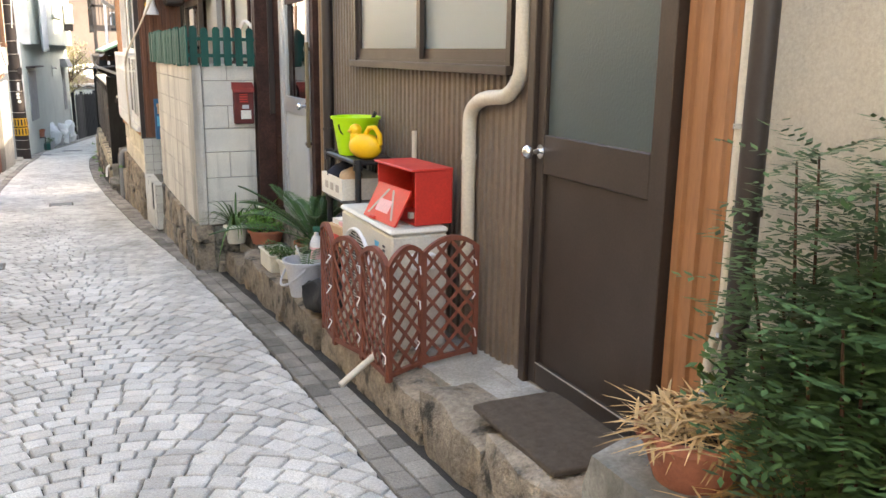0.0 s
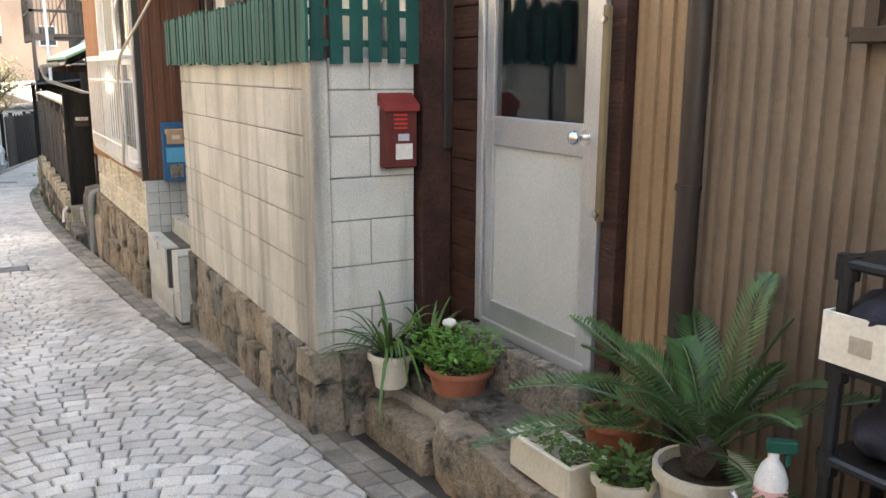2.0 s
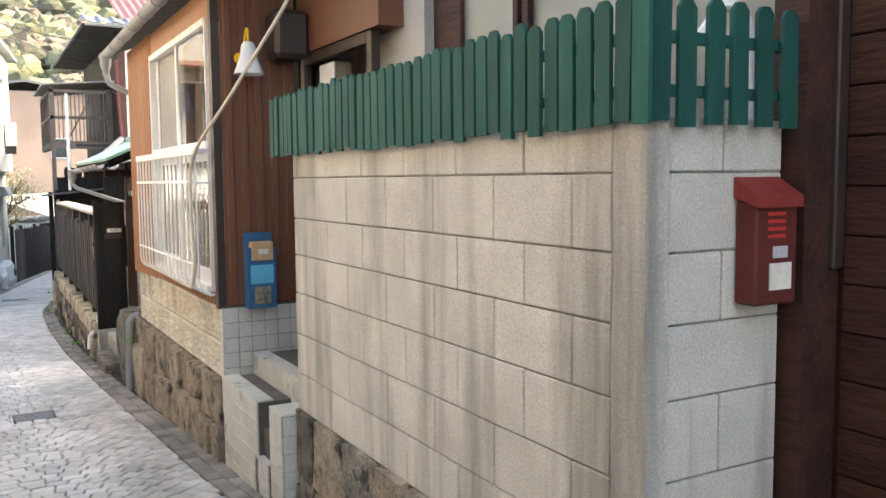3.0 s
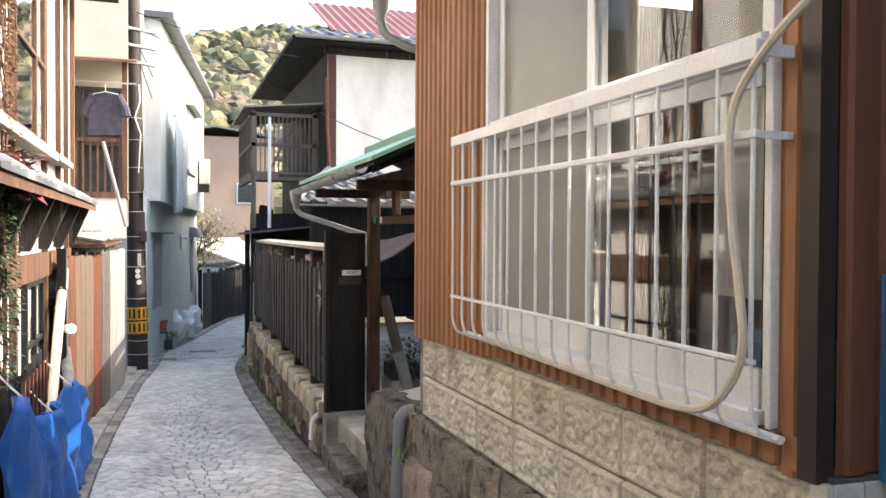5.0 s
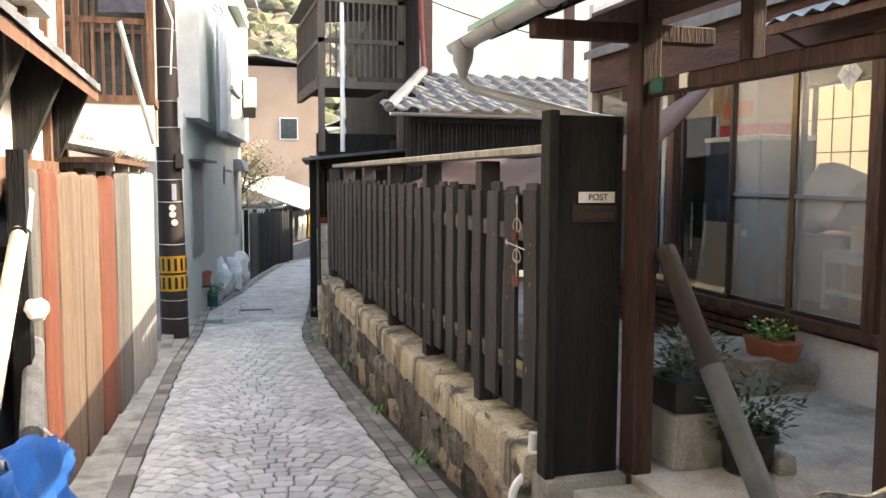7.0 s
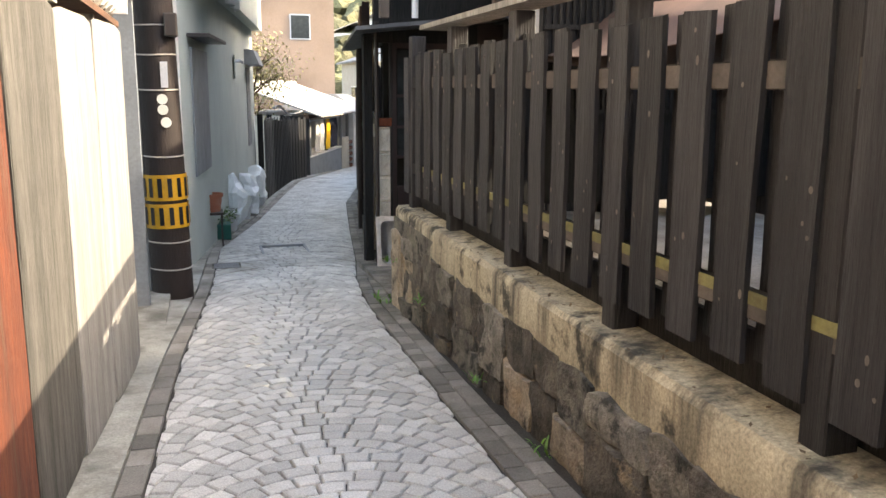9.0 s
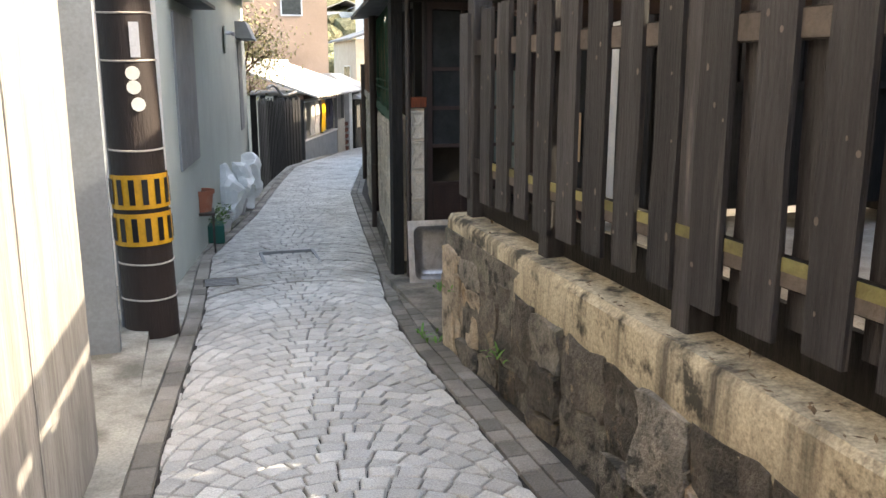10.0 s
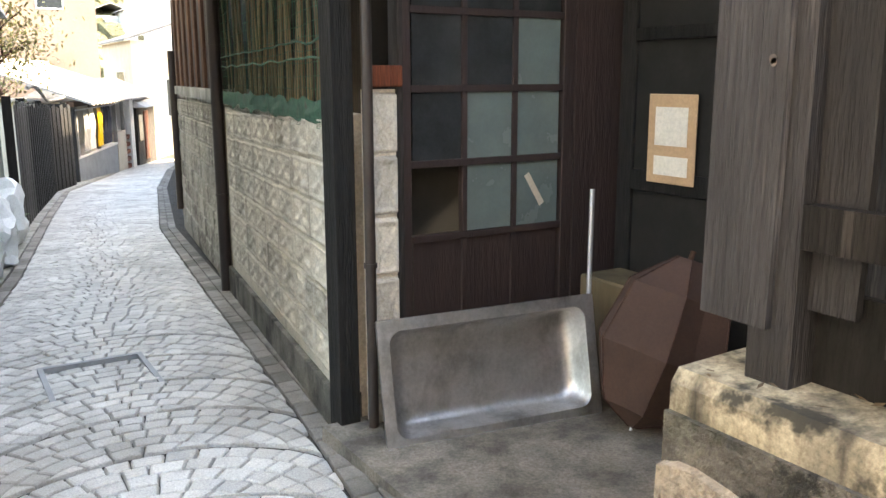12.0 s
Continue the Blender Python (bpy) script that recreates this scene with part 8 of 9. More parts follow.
    part("awning", bm, M_RUST, b)
    structure("wall_balcony_back", bx(-3.7, -1.12, 25.82, 25.95, 1.0, 5.2), M_BEIGE, "beige wall behind the balcony", "wall")
    for x0, x1 in ((-2.6, -1.9), (-1.88, -1.2)):
        f = thing("window_7", "glass balcony door in a dark frame", "window", (0, 0, 0), 0, "", "structure")
        for a in ((x0, x0 + .05, 25.77, 25.82, 1.58, 3.4), (x1 - .05, x1, 25.77, 25.82, 1.58, 3.4), (x0 + .05, x1 - .05, 25.77, 25.82, 3.34, 3.4), (x0 + .05, x1 - .05, 25.77, 25.82, 2.4, 2.45)):
            part("frame", bx(*a), M_ALB, f)
        part("pane", bx(x0 + .05, x1 - .05, 25.80, 25.805, 1.58, 3.34), M_DARKPANE, f)
    structure("roof_left_house", bx(-6, -1.08, 2, 21.75, 3.85, 3.99), M_DWOOD, "dark eave of the old timber house", "roof")


M_RUSTP = mat("rusty_panel", (.50, .22, .12), (.58, .44, .36), .8, scale=3, fine=40, bump=.1, third=(.30, .09, .05), third_at=.58, third_scale=3)
build_left_house()

t = thing("hanging_shirt", "grey-violet checked shirt drying on a hanger", "shirt", (-1.42, 24.75, 2.55), 75)
bm = bmesh.new()
n = 10
g = []
for i in range(n + 1):
    s = i / n
    w = .24 + .02 * s
    g.append([bm.verts.new((math.sin(q * 2.2 + s * 3) * .03, (q - .5) * 2 * w, .6 - .68 * s + (-.06 * abs(q - .5) * 2 if i == 0 else 0))) for q in np.linspace(0, 1, 9)])
for a, b in zip(g, g[1:]):
    for k in range(8):
        bm.faces.new((a[k], a[k + 1], b[k + 1], b[k]))
M_SHIRT = mat("violet_grey_cloth", (.062, .054, .072), (.035, .03, .045), .95, scale=10, fine=60, bump=.2)
o = part("body", bm, M_SHIRT, t)
o.modifiers.new("thickness", "SOLIDIFY").thickness = .015
for sg in (-1, 1):
    bm = bmesh.new()
    tube(bm, [(0, sg * .2, .56), (.02, sg * .30, .36), (.02, sg * .33, .22)], [.06, .07, .075], 8)
    part("sleeve", bm, M_SHIRT, t)
bm = bmesh.new()
tube(bm, [(0, 0, .75), (0, 0, .62), (0, .2, .58)], .008, 5)
tube(bm, [(0, 0, .62), (0, -.2, .58)], .008, 5)
part("hanger", bm, M_WHITE, t)
bm = bmesh.new()
tube(bm, [(-1.12, 24.9, 1.0), (-1.45, 24.6, 2.35)], .03, 8)
tagged(mesh_ob("strut", bm, M_GPIPE, None), "grey diagonal strut under the washing pole", "strut")
bm = bmesh.new()
tube(bm, [(-3.0, 24.75, 3.32), (-.95, 24.75, 3.32)], .014, 6)
tagged(mesh_ob("washing_pole", bm, M_AL, None), "thin metal washing pole before the balcony", "pole")

# climbing vine on the old timber house
vn = tagged(new("wall_vine"), "dry brown climbing vine with red leaves over dark foliage", "vine")
_r = random.Random(33)
for _ in range(9):
    bm = bmesh.new()
    y, z, pts = _r.uniform(15.95, 16.4), -1.0, []
    while z < 3.7:
        pts.append((XL + .05 + _r.uniform(0, .05), y, z))
        y = max(15.85, min(16.5, y + _r.uniform(-.07, .07)))
        z += _r.uniform(.2, .35)
    tube(bm, pts, .008, 5)
    part("stem", bm, M_POST, vn)
for nm, n_, z0, z1, sz, m_ in (("dry_leaves", 900, 1.45, 3.75, .045, M_DRYVINE), ("dark_leaves", 900, -.5, 1.3, .06, M_CAMELLIA), ("red_leaves", 120, 1.15, 1.42, .13, M_REDVINE)):
    bm = bmesh.new()
    for _ in range(n_):
        z = _r.uniform(z0, z1)
        out = .06 + (.20 if nm == "red_leaves" else .10) * _r.random()
        leaf_quad(bm, Vector((XL + out, 16.2 + _r.gauss(0, .14), z)), Vector((_r.uniform(.2, 1), _r.uniform(-1, 1), _r.uniform(-.9, .3))), Vector((_r.uniform(-.3, .3), _r.uniform(-.3, .3), 1)), sz * _r.uniform(.6, 1.2), sz * .42)
    part(nm, bm, m_, vn)

# leaning pipe, black sheet and blue tarp
pp = tagged(new("white_pipe_post"), "long white plastic pipe with grey cap leaning on the house", "pipe")
bm = bmesh.new()
cyl(bm, (-1.40, 17.3, -.75), (-1.46, 18.86, .36), .042)
part("pipe", bm, M_PVC, pp, sm=True)
bm = bmesh.new()
cyl(bm, (-1.46, 18.84, .35), (-1.465, 18.98, .54), .055)
part("cap", bm, M_GPIPE, pp, sm=True)
bm = bmesh.new()
n = 40
lo, hi = [], []
for k in range(n + 1):
    s = k / n
    x = -1.37 - .02 * math.sin(s * n * .8) - .04 * s
    lo.append(bm.verts.new((x, 14.9 + 2.1 * s, G(17) + .05)))
    hi.append(bm.verts.new((x, 14.9 + 2.1 * s, -.02 + .06 * s)))
for k in range(n):
    bm.faces.new((lo[k], lo[k + 1], hi[k + 1], hi[k]))
o = tagged(mesh_ob("corrugated_sheet", bm, M_BLACK, None), "black corrugated sheet with orange rust streaks along its top", "sheet")
for k in range(7):
    y = 15.7 + k * .17
    part("rust_streak", bx(-1.345, -1.338, y, y + .05, -.32 + .02 * (k % 3), .0), M_OWOOD, o)
o.modifiers.new("thickness", "SOLIDIFY").thickness = .006
bm = bmesh.new()
g = []
TARP_TOP = [(14.6, .1), (15.05, .03), (15.45, -.15), (16.3, -.3), (17.25, -.26), (17.8, -.36), (18.5, -.6), (18.8, -.81)]
for i in range(57):
    row = []
    for j in range(13):
        u, v = i / 56, j / 12
        y = 14.6 + 4.2 * u
        top = lerp(TARP_TOP, y)
        fold = .09 * noise.noise(Vector((u * 14, v * 1.5, 2))) + .06 * noise.noise(Vector((u * 34 + v * 3, v * 3, 7)))
        p = Vector((-1.24 + .05 * v + fold, y, top + (G(y) + .03 - top) * v))
        p += noise.noise_vector(Vector((u * 17, v * 4, 5))) * .035
        p.z = max(p.z, G(p.y) + .03)
        row.append(bm.verts.new(p))
    g.append(row)
for a, b in zip(g, g[1:]):
    for k in range(12):
        bm.faces.new((a[k], a[k + 1], b[k + 1], b[k]))
o = tagged(mesh_ob("blue_tarp", bm, M_BLUETARP, None, 0, "", True), "crumpled blue tarpaulin slung over boards", "tarp")
for q, (y, z) in enumerate(((15.05, .03), (16.3, -.3), (17.25, -.26), (18.5, -.6))):
    bm = bmesh.new()
    tube(bm, [(-1.24, y, z - .02), (-1.32, y + .03, z + .05), (-1.42, y + .05, z + .16)], .006, 5)
    part("tie_cord", bm, M_TIE, o, "white cord through an eyelet")
    bm = bmesh.new()
    cyl(bm, (-1.235, y, z - .03), (-1.225, y, z - .03), .02, seg=10)
    part("eyelet", bm, M_AL, o)
o.modifiers.new("thickness", "SOLIDIFY").thickness = .006
bm = bmesh.new()
cyl(bm, (-1.34, 18.3, -.5), (-1.46, 19.1, -.25), .05)
tagged(mesh_ob("timber_stub", bm, M_PALEWOOD, None), "pale round timber stub behind the tarp", "timber")
bm = bmesh.new()
for v in ball(bm, (-1.38, 18.75, -.02), 1, .05, .09, .05, 2):
    v.co += noise.noise_vector(v.co * 20) * .03
tagged(mesh_ob("plastic_scrap", bm, M_PAPER, None), "white plastic bag tied to the post", "bag")


# ---- utility pole ----
def build_pole():
    t = thing("utility_pole", "dark timber utility pole with yellow and black guard", "utility pole", (-.98, 26.5, G(26.5)))
    bm = bmesh.new()
    cyl(bm, (0, 0, -.1), (-.12, 0, 8.2), .185, .13, 24)
    part("shaft", bm, M_POLE, t, sm=True)
    R = lambda z: .185 - .055 * z / 8.2
    X = lambda z: -.12 * z / 8.2
    for z0, z1 in ((.68, .90), (.93, 1.16)):
        bm = bmesh.new()
        cyl(bm, (X(z0), 0, z0), (X(z1), 0, z1), R(z0) + .01, R(z1) + .01, 28, False)
        g_ = part("guard_band", bm, M_YBAND, t, "yellow guard band", sm=True)
        for k in range(14):
            a = k * math.tau / 14
            bm = bmesh.new()
            r_ = R(z0) + .013
            w = .10
            hexa(bm, [(X(z0) + rr * math.cos(a + e), rr * math.sin(a + e), z0 + .03) for rr, e in ((r_, -w), (r_ + .003, -w), (r_ + .003, w), (r_, w))] + [(X(z1) + rr * math.cos(a + e), rr * math.sin(a + e), z1 - .03) for rr, e in ((r_, -w), (r_ + .003, -w), (r_ + .003, w), (r_, w))])
            part("black_bar", bm, M_BLKPL, g_)
    for z in (.3, .55, 1.32, 1.9, 2.2, 2.45, 2.9, 3.25, 3.7, 4.2, 4.6):
        bm = bmesh.new()
        tube(bm, [(X(z) + (R(z) + .003) * math.cos(a), (R(z) + .003) * math.sin(a), z + .004 * math.sin(a * 2 + z)) for a in np.linspace(0, math.tau, 21)], .007, 5)
        part("wire_binding", bm, M_TAPE, t)
    for z, c in ((1.62, .05), (1.73, .03), (1.82, .03)):
        bm = bmesh.new()
        q = bmesh.ops.create_cone(bm, cap_ends=True, segments=14, radius1=.045, radius2=.045, depth=.006)
        bmesh.ops.transform(bm, matrix=pose(X(z) + c, -(R(z) + .001), z, 90, 0, 0), verts=q["verts"])
        part("sticker", bm, M_PAPER, t, "round white sticker")
    part("number_plate", bx(.0, .06, -R(2) - .008, -R(2), 1.92, 2.14), M_GREYPL, t)
    part("number_plate", bx(.1, .16, -R(3) - .008, -R(3) + .04, 2.9, 3.3), M_GREYPL, t)
    for dx in (-.19, -.23):
        bm = bmesh.new()
        tube(bm, [(dx, -.02, 0), (dx + .0, -.02, 2.2), (dx + .02, -.02, 2.5)], .012, 6)
        part("conduit", bm, M_GPIPE, t)
    bm = bmesh.new()
    tube(bm, [(.02, -.19, 3.6), (.06, -.2, 4.3), (-.04, -.19, 4.6), (.05, -.2, 4.9), (.03, -.19, 5.2)], .012, 6)
    part("white_cable", bm, M_TIE, t)
    part("junction_box", bx(.05, .16, -.2, -.05, 2.35, 2.55), M_BPIPE, t, bevel=.01)
    for z in (5.6, 5.9, 6.2):
        bm = bmesh.new()
        cyl(bm, (-.2, -.25, z), (.3, .1, z), .03, seg=8)
        part("cable_clamp", bm, M_GPIPE, t)


build_pole()
wires = tagged(new("overhead_wires"), "black overhead wires strung from the pole", "wires")
for a, b, sag in (((-1.0, 26.4, 4.9), (1.9, 26.2, 4.25), .1), ((-1.0, 26.4, 4.6), (40, 90, 9), 1.5), ((-1.0, 26.4, 4.2), (-.2, 33, 3.0), .2), ((-1.0, 26.4, 4.4), (.6, 39, 3.4), .25), ((-1.05, 26.4, 5.2), (-1.5, 10, 5.0), .3), ((2.3, 26.1, 3.2), (3.6, 24.2, 2.35), .05)):
    bm = bmesh.new()
    tube(bm, [Vector(a).lerp(Vector(b), s) - Vector((0, 0, sag * 4 * s * (1 - s))) for s in np.linspace(0, 1, 13)], .009, 5)
    part("wire", bm, M_BLKPL, wires)


# ---- grey-green house ----
def gx(y):
    return -.90 + .13 * (y - 27.8)


def gwall(name, y0, y1, z0, z1, out, mat_, label, th=.2):
    bm = bmesh.new()
    hexa(bm, [(gx(y0) + out - th, y0, z0), (gx(y0) + out, y0, z0), (gx(y1) + out, y1, z0), (gx(y1) + out - th, y1, z0), (gx(y0) + out - th, y0, z1), (gx(y0) + out, y0, z1), (gx(y1) + out, y1, z1), (gx(y1) + out - th, y1, z1)])
    return structure(name, bm, mat_, label, "wall")


gwall("wall_green_house", 27.8, 38.6, -2.4, 1.6, 0, M_GREYG, "grey-green rendered wall of the corner house")
gwall("wall_green_upper", 28.6, 38.6, 1.55, 5.3, .22, M_GREYG, "projecting upper storey of the grey-green house")
structure("wall_green_front", bx(-6, gx(27.8) - .0, 27.7, 27.9, -2, 5.3), M_LPLASTER, "white front wall of the corner house", "wall")
structure("wall_green_upper_front", bx(-6, gx(28.6) + .21, 28.45, 28.6, 1.55, 6.4), M_LPLASTER, "sunlit white gable of the corner house", "wall")
structure("wall_pole_recess", bx(-3, -1.15, 25.9, 26.0, -1.8, 1.0), M_GREYDADO, "grey panel behind the pole", "wall")
structure("corner_strip", bx(gx(27.8) - .06, gx(27.8) + .05, 27.66, 27.80, -1.8, 1.55), M_LPLASTER, "pale corner strip of the grey-green house", "trim")
structure("entry_floor", bx(-2.5, -1.0, 25.0, 27.7, -1.9, G(26) + .06), M_CONC, "concrete entrance strip behind the pole", "floor")
gwall("roof_green_house", 28.3, 38.9, 5.3, 5.42, .5, M_TILE, "tiled eave of the grey-green house", 4)
t = tagged(new("window_8"), "shuttered window with small awning in the grey-green wall", "window", "", "structure")
for nm, y0, y1, z0, z1, out, m_ in (("shutter", 28.9, 30.3, -.75, .75, .02, M_GPIPE), ("awning", 28.7, 30.5, .86, .90, .25, M_BPIPE)):
    bm = bmesh.new()
    hexa(bm, [(gx(y0) - .02, y0, z0), (gx(y0) + out, y0, z0), (gx(y1) + out, y1, z0), (gx(y1) - .02, y1, z0), (gx(y0) - .02, y0, z1), (gx(y0) + out, y0, z1), (gx(y1) + out, y1, z1), (gx(y1) - .02, y1, z1)])
    part(nm, bm, m_, t)
t = tagged(new("window_9"), "narrow window with metal hood in the grey-green wall", "window", "", "structure")
for nm, y0, y1, z0, z1, out, m_ in (("pane", 36.6, 37.4, -.9, .7, .02, M_GPIPE), ("hood", 36.3, 37.7, .75, 1.05, .3, M_GPIPE)):
    bm = bmesh.new()
    hexa(bm, [(gx(y0) - .02, y0, z0), (gx(y0) + out, y0, z0), (gx(y1) + out, y1, z0), (gx(y1) - .02, y1, z0), (gx(y0) - .02, y0, z1), (gx(y0) + out * .6, y0, z1), (gx(y1) + out * .6, y1, z1), (gx(y1) - .02, y1, z1)])
    part(nm, bm, m_, t)
t = tagged(new("window_10"), "upper window of the grey-green house with a sill", "window", "", "structure")
for nm, y0, y1, z0, z1, out, m_ in (("pane", 33.5, 35.6, 2.6, 4.2, .23, M_AL), ("hood", 33.2, 36.0, 4.25, 4.4, .45, M_GREYG), ("sill", 33.4, 35.7, 2.5, 2.58, .3, M_GREYG)):
    bm = bmesh.new()
    hexa(bm, [(gx(y0) + .1, y0, z0), (gx(y0) + out, y0, z0), (gx(y1) + out, y1, z0), (gx(y1) + .1, y1, z0), (gx(y0) + .1, y0, z1), (gx(y0) + out, y0, z1), (gx(y1) + out, y1, z1), (gx(y1) + .1, y1, z1)])
    part(nm, bm, m_, t)
t = thing("wall_unit", "white outdoor unit hung on the upper wall", "air conditioner", (gx(36.8) + .22, 36.8, 2.35))
part("case", bx(0, .32, -.4, .4, 0, .75), M_ACBODY, t, bevel=.02)
part("vent", bx(.32, .324, -.3, .1, .12, .65), M_DARK, t)
part("bracket", bx(0, .3, -.35, -.3, -.25, 0), M_BPIPE, t)
t = thing("wall_tap", "small pipe elbow on a plate on the grey-green wall", "tap", (gx(34) + .01, 34, .75))
part("plate", bx(0, .02, -.15, .15, -.3, .1), M_GREYG, t)
bm = bmesh.new()
tube(bm, [(0, 0, 0), (.12, 0, 0), (.14, -.1, -.02)], .03, 8)
part("elbow", bm, M_AL, t)
t = tagged(new("hanging_sheet"), "translucent white plastic sheet hung from blue pegs", "sheet")
bm = bmesh.new()
g = []
for i in range(15):
    u = i / 14
    row = []
    for j in range(15):
        v = j / 14
        y = 29.2 + 1.5 * u + .15 * v
        row.append(bm.verts.new((gx(y) + .42 + .05 * math.sin(u * 16 + v * 2) - .02 * v, y, 3.42 - 2.1 * v)))
    g.append(row)
for a, b in zip(g, g[1:]):
    for k in range(14):
        bm.faces.new((a[k], a[k + 1], b[k + 1], b[k]))
M_SHEET = mat("white_plastic_sheet", (.78, .81, .83), (.68, .72, .74), .35, bump=.1)
o = part("sheet", bm, M_SHEET, t, sm=True)
o.modifiers.new("thickness", "SOLIDIFY").thickness = .004
for k in range(3):
    bm = bmesh.new()
    tube(bm, [(gx(29.2) + .35 + .06 * k, 29.1, 3.45), (gx(30.8) + .35 + .06 * k, 30.9, 3.48)], .014, 6)
    part("peg_rail", bm, M_BLUETARP, t, "blue plastic peg rail")

# plants and bags at the foot of the grey-green wall
_r = random.Random(77)
for k, (y, kind) in enumerate(((30.2, "stool"), (31.0, "box"), (31.8, "pot"), (32.6, "bag"), (33.6, "pot"), (34.4, "bag"), (35.2, "pot"), (36.2, "bag"), (37.0, "pot"))):
    x = (gx(y) + LX(y)) / 2 - .02
    z = G(y) + .02
    if kind == "stool":
        t = thing("plant_stand", "dark metal plant stand with a red pot", "plant stand", (x, y, z))
        part("top", bx(-.15, .15, -.2, .2, .42, .45), M_BPIPE, t)
        for a in (-.14, .12):
            for b in (-.19, .17):
                part("leg", bx(a, a + .02, b, b + .02, 0, .42), M_BPIPE, t)
        t = pot("red_pot", "red-brown plastic pot on the plant stand", M_TERRA, (x, y, z + .45), .15, .24, .8)
    elif kind == "box":
        t = thing("planter_box", "green plastic planter box with leafy plants", "planter", (x, y, z))
        part("box", bx(-.13, .13, -.3, .3, 0, .22), M_GREENP, t, bevel=.01)
        bush(t, _r, 200, .3, .2, .2, .07, M_LEAF)
    elif kind == "pot":
        t = pot("clay_pot", "clay pot with low plant against the wall", M_TERRA if k % 2 else M_GREYPL, (x, y, z), .15, .24, .75)
        bush(t, _r, 120, .17, .18, .2, .06, M_LEAF)
    else:
        t = thing("plastic_bag", "clear plastic bag pulled over a potted plant", "bag", (x, y, z), 0, "bags over plants")
        bm = bmesh.new()
        for v in ball(bm, (0, 0, .36), 1, .2, .28, .42, 3):
            v.co += noise.noise_vector(v.co * 4 + Vector((k, 0, 0))) * .16
            v.co.z = max(v.co.z, .0)
        part("bag", bm, M_SHEET, t)
        bush(t, _r, 60, .15, .3, .1, .08, M_LEAF)

# ---- black fence, laundry house and far houses ----
def far_fence():
    t = tagged(new("black_fence"), "tall black board fence along the lower alley", "fence")
    y = 38.0
    k = 0
    while y < 47.8:
        x = LX(y) - .14
        dx = LX(y + .2) - LX(y)
        bm = bmesh.new()
        e = .014 * (k % 2)
        z0, z1 = G(y) - .1, -.42 - .033 * (y - 38) + .05 * math.sin(k * 1.7)
        hexa(bm, [(x - .02 + e, y, z0), (x + e, y, z0), (x + dx + e, y + .205, z0), (x + dx - .02 + e, y + .205, z0), (x - .02 + e, y, z1), (x + e, y, z1), (x + dx + e, y + .205, z1 + .01), (x + dx - .02 + e, y + .205, z1 + .01)])
        part("board", bm, M_GWOODD if 37 < y < 40.2 else M_BLACK, t)
        y += .213
        k += 1
    for a in (38.0, 40.3, 44.0, 47.7):
        part("post", bx(LX(a) - .3, LX(a) - .18, a, a + .12, G(a), -.3 - .033 * (a - 38)), M_BLACK, t)
    bm = bmesh.new()
    tube(bm, [(LX(q) - .12, q, -.22 - .04 * (q - 40) + .1 * math.sin((q - 40) * .9)) for q in np.arange(40.3, 47.8, .5)], .035, 6)
    part("edging", bm, M_PALEWOOD, t, "pale bamboo edging")


M_GWOODD = mat("dark_grey_board", (.075, .072, .068), (.045, .043, .04), .9, scale=8, fine=60, bump=.4, stretch=(1, 1, .1), rnd=.3)
far_fence()


def house(name, label, x0, x1, y0, y1, z0, z1, wm, rm, wins=(), ridge=.8, over=.35):
    t = tagged(new(name), label, "house")
    part("wall", bx(x0, x1, y0, y1, z0, z1), wm, t)
    bm = bmesh.new()
    xm = (x0 + x1) / 2
    for s0, s1 in (((x0 - over, z1 - .05), (xm, z1 + ridge)), ((x1 + over, z1 - .05), (xm, z1 + ridge))):
        hexa(bm, [(s0[0], y0 - over, s0[1]), (s1[0], y0 - over, s1[1]), (s1[0], y1 + over, s1[1]), (s0[0], y1 + over, s0[1]), (s0[0], y0 - over, s0[1] + .12), (s1[0], y0 - over, s1[1] + .12), (s1[0], y1 + over, s1[1] + .12), (s0[0], y1 + over, s0[1] + .12)])
    part("roof", bm, rm, t)
    for (face, a, b, c, d) in wins:
        w = part("window", bx(*((a, b, y0 - .03, y0 + .02, c, d) if face == "y" else (x0 - .03, x0 + .02, a, b, c, d) if face == "-x" else (x1 - .02, x1 + .03, a, b, c, d))), M_AL, t)
        g = .06
        part("pane", bx(*((a + g, b - g, y0 - .04, y0 - .03, c + g, d - g) if face == "y" else (x0 - .04, x0 - .03, a + g, b - g, c + g, d - g) if face == "-x" else (x1 + .03, x1 + .04, a + g, b - g, c + g, d - g))), M_DARKPANE, w)
    return t


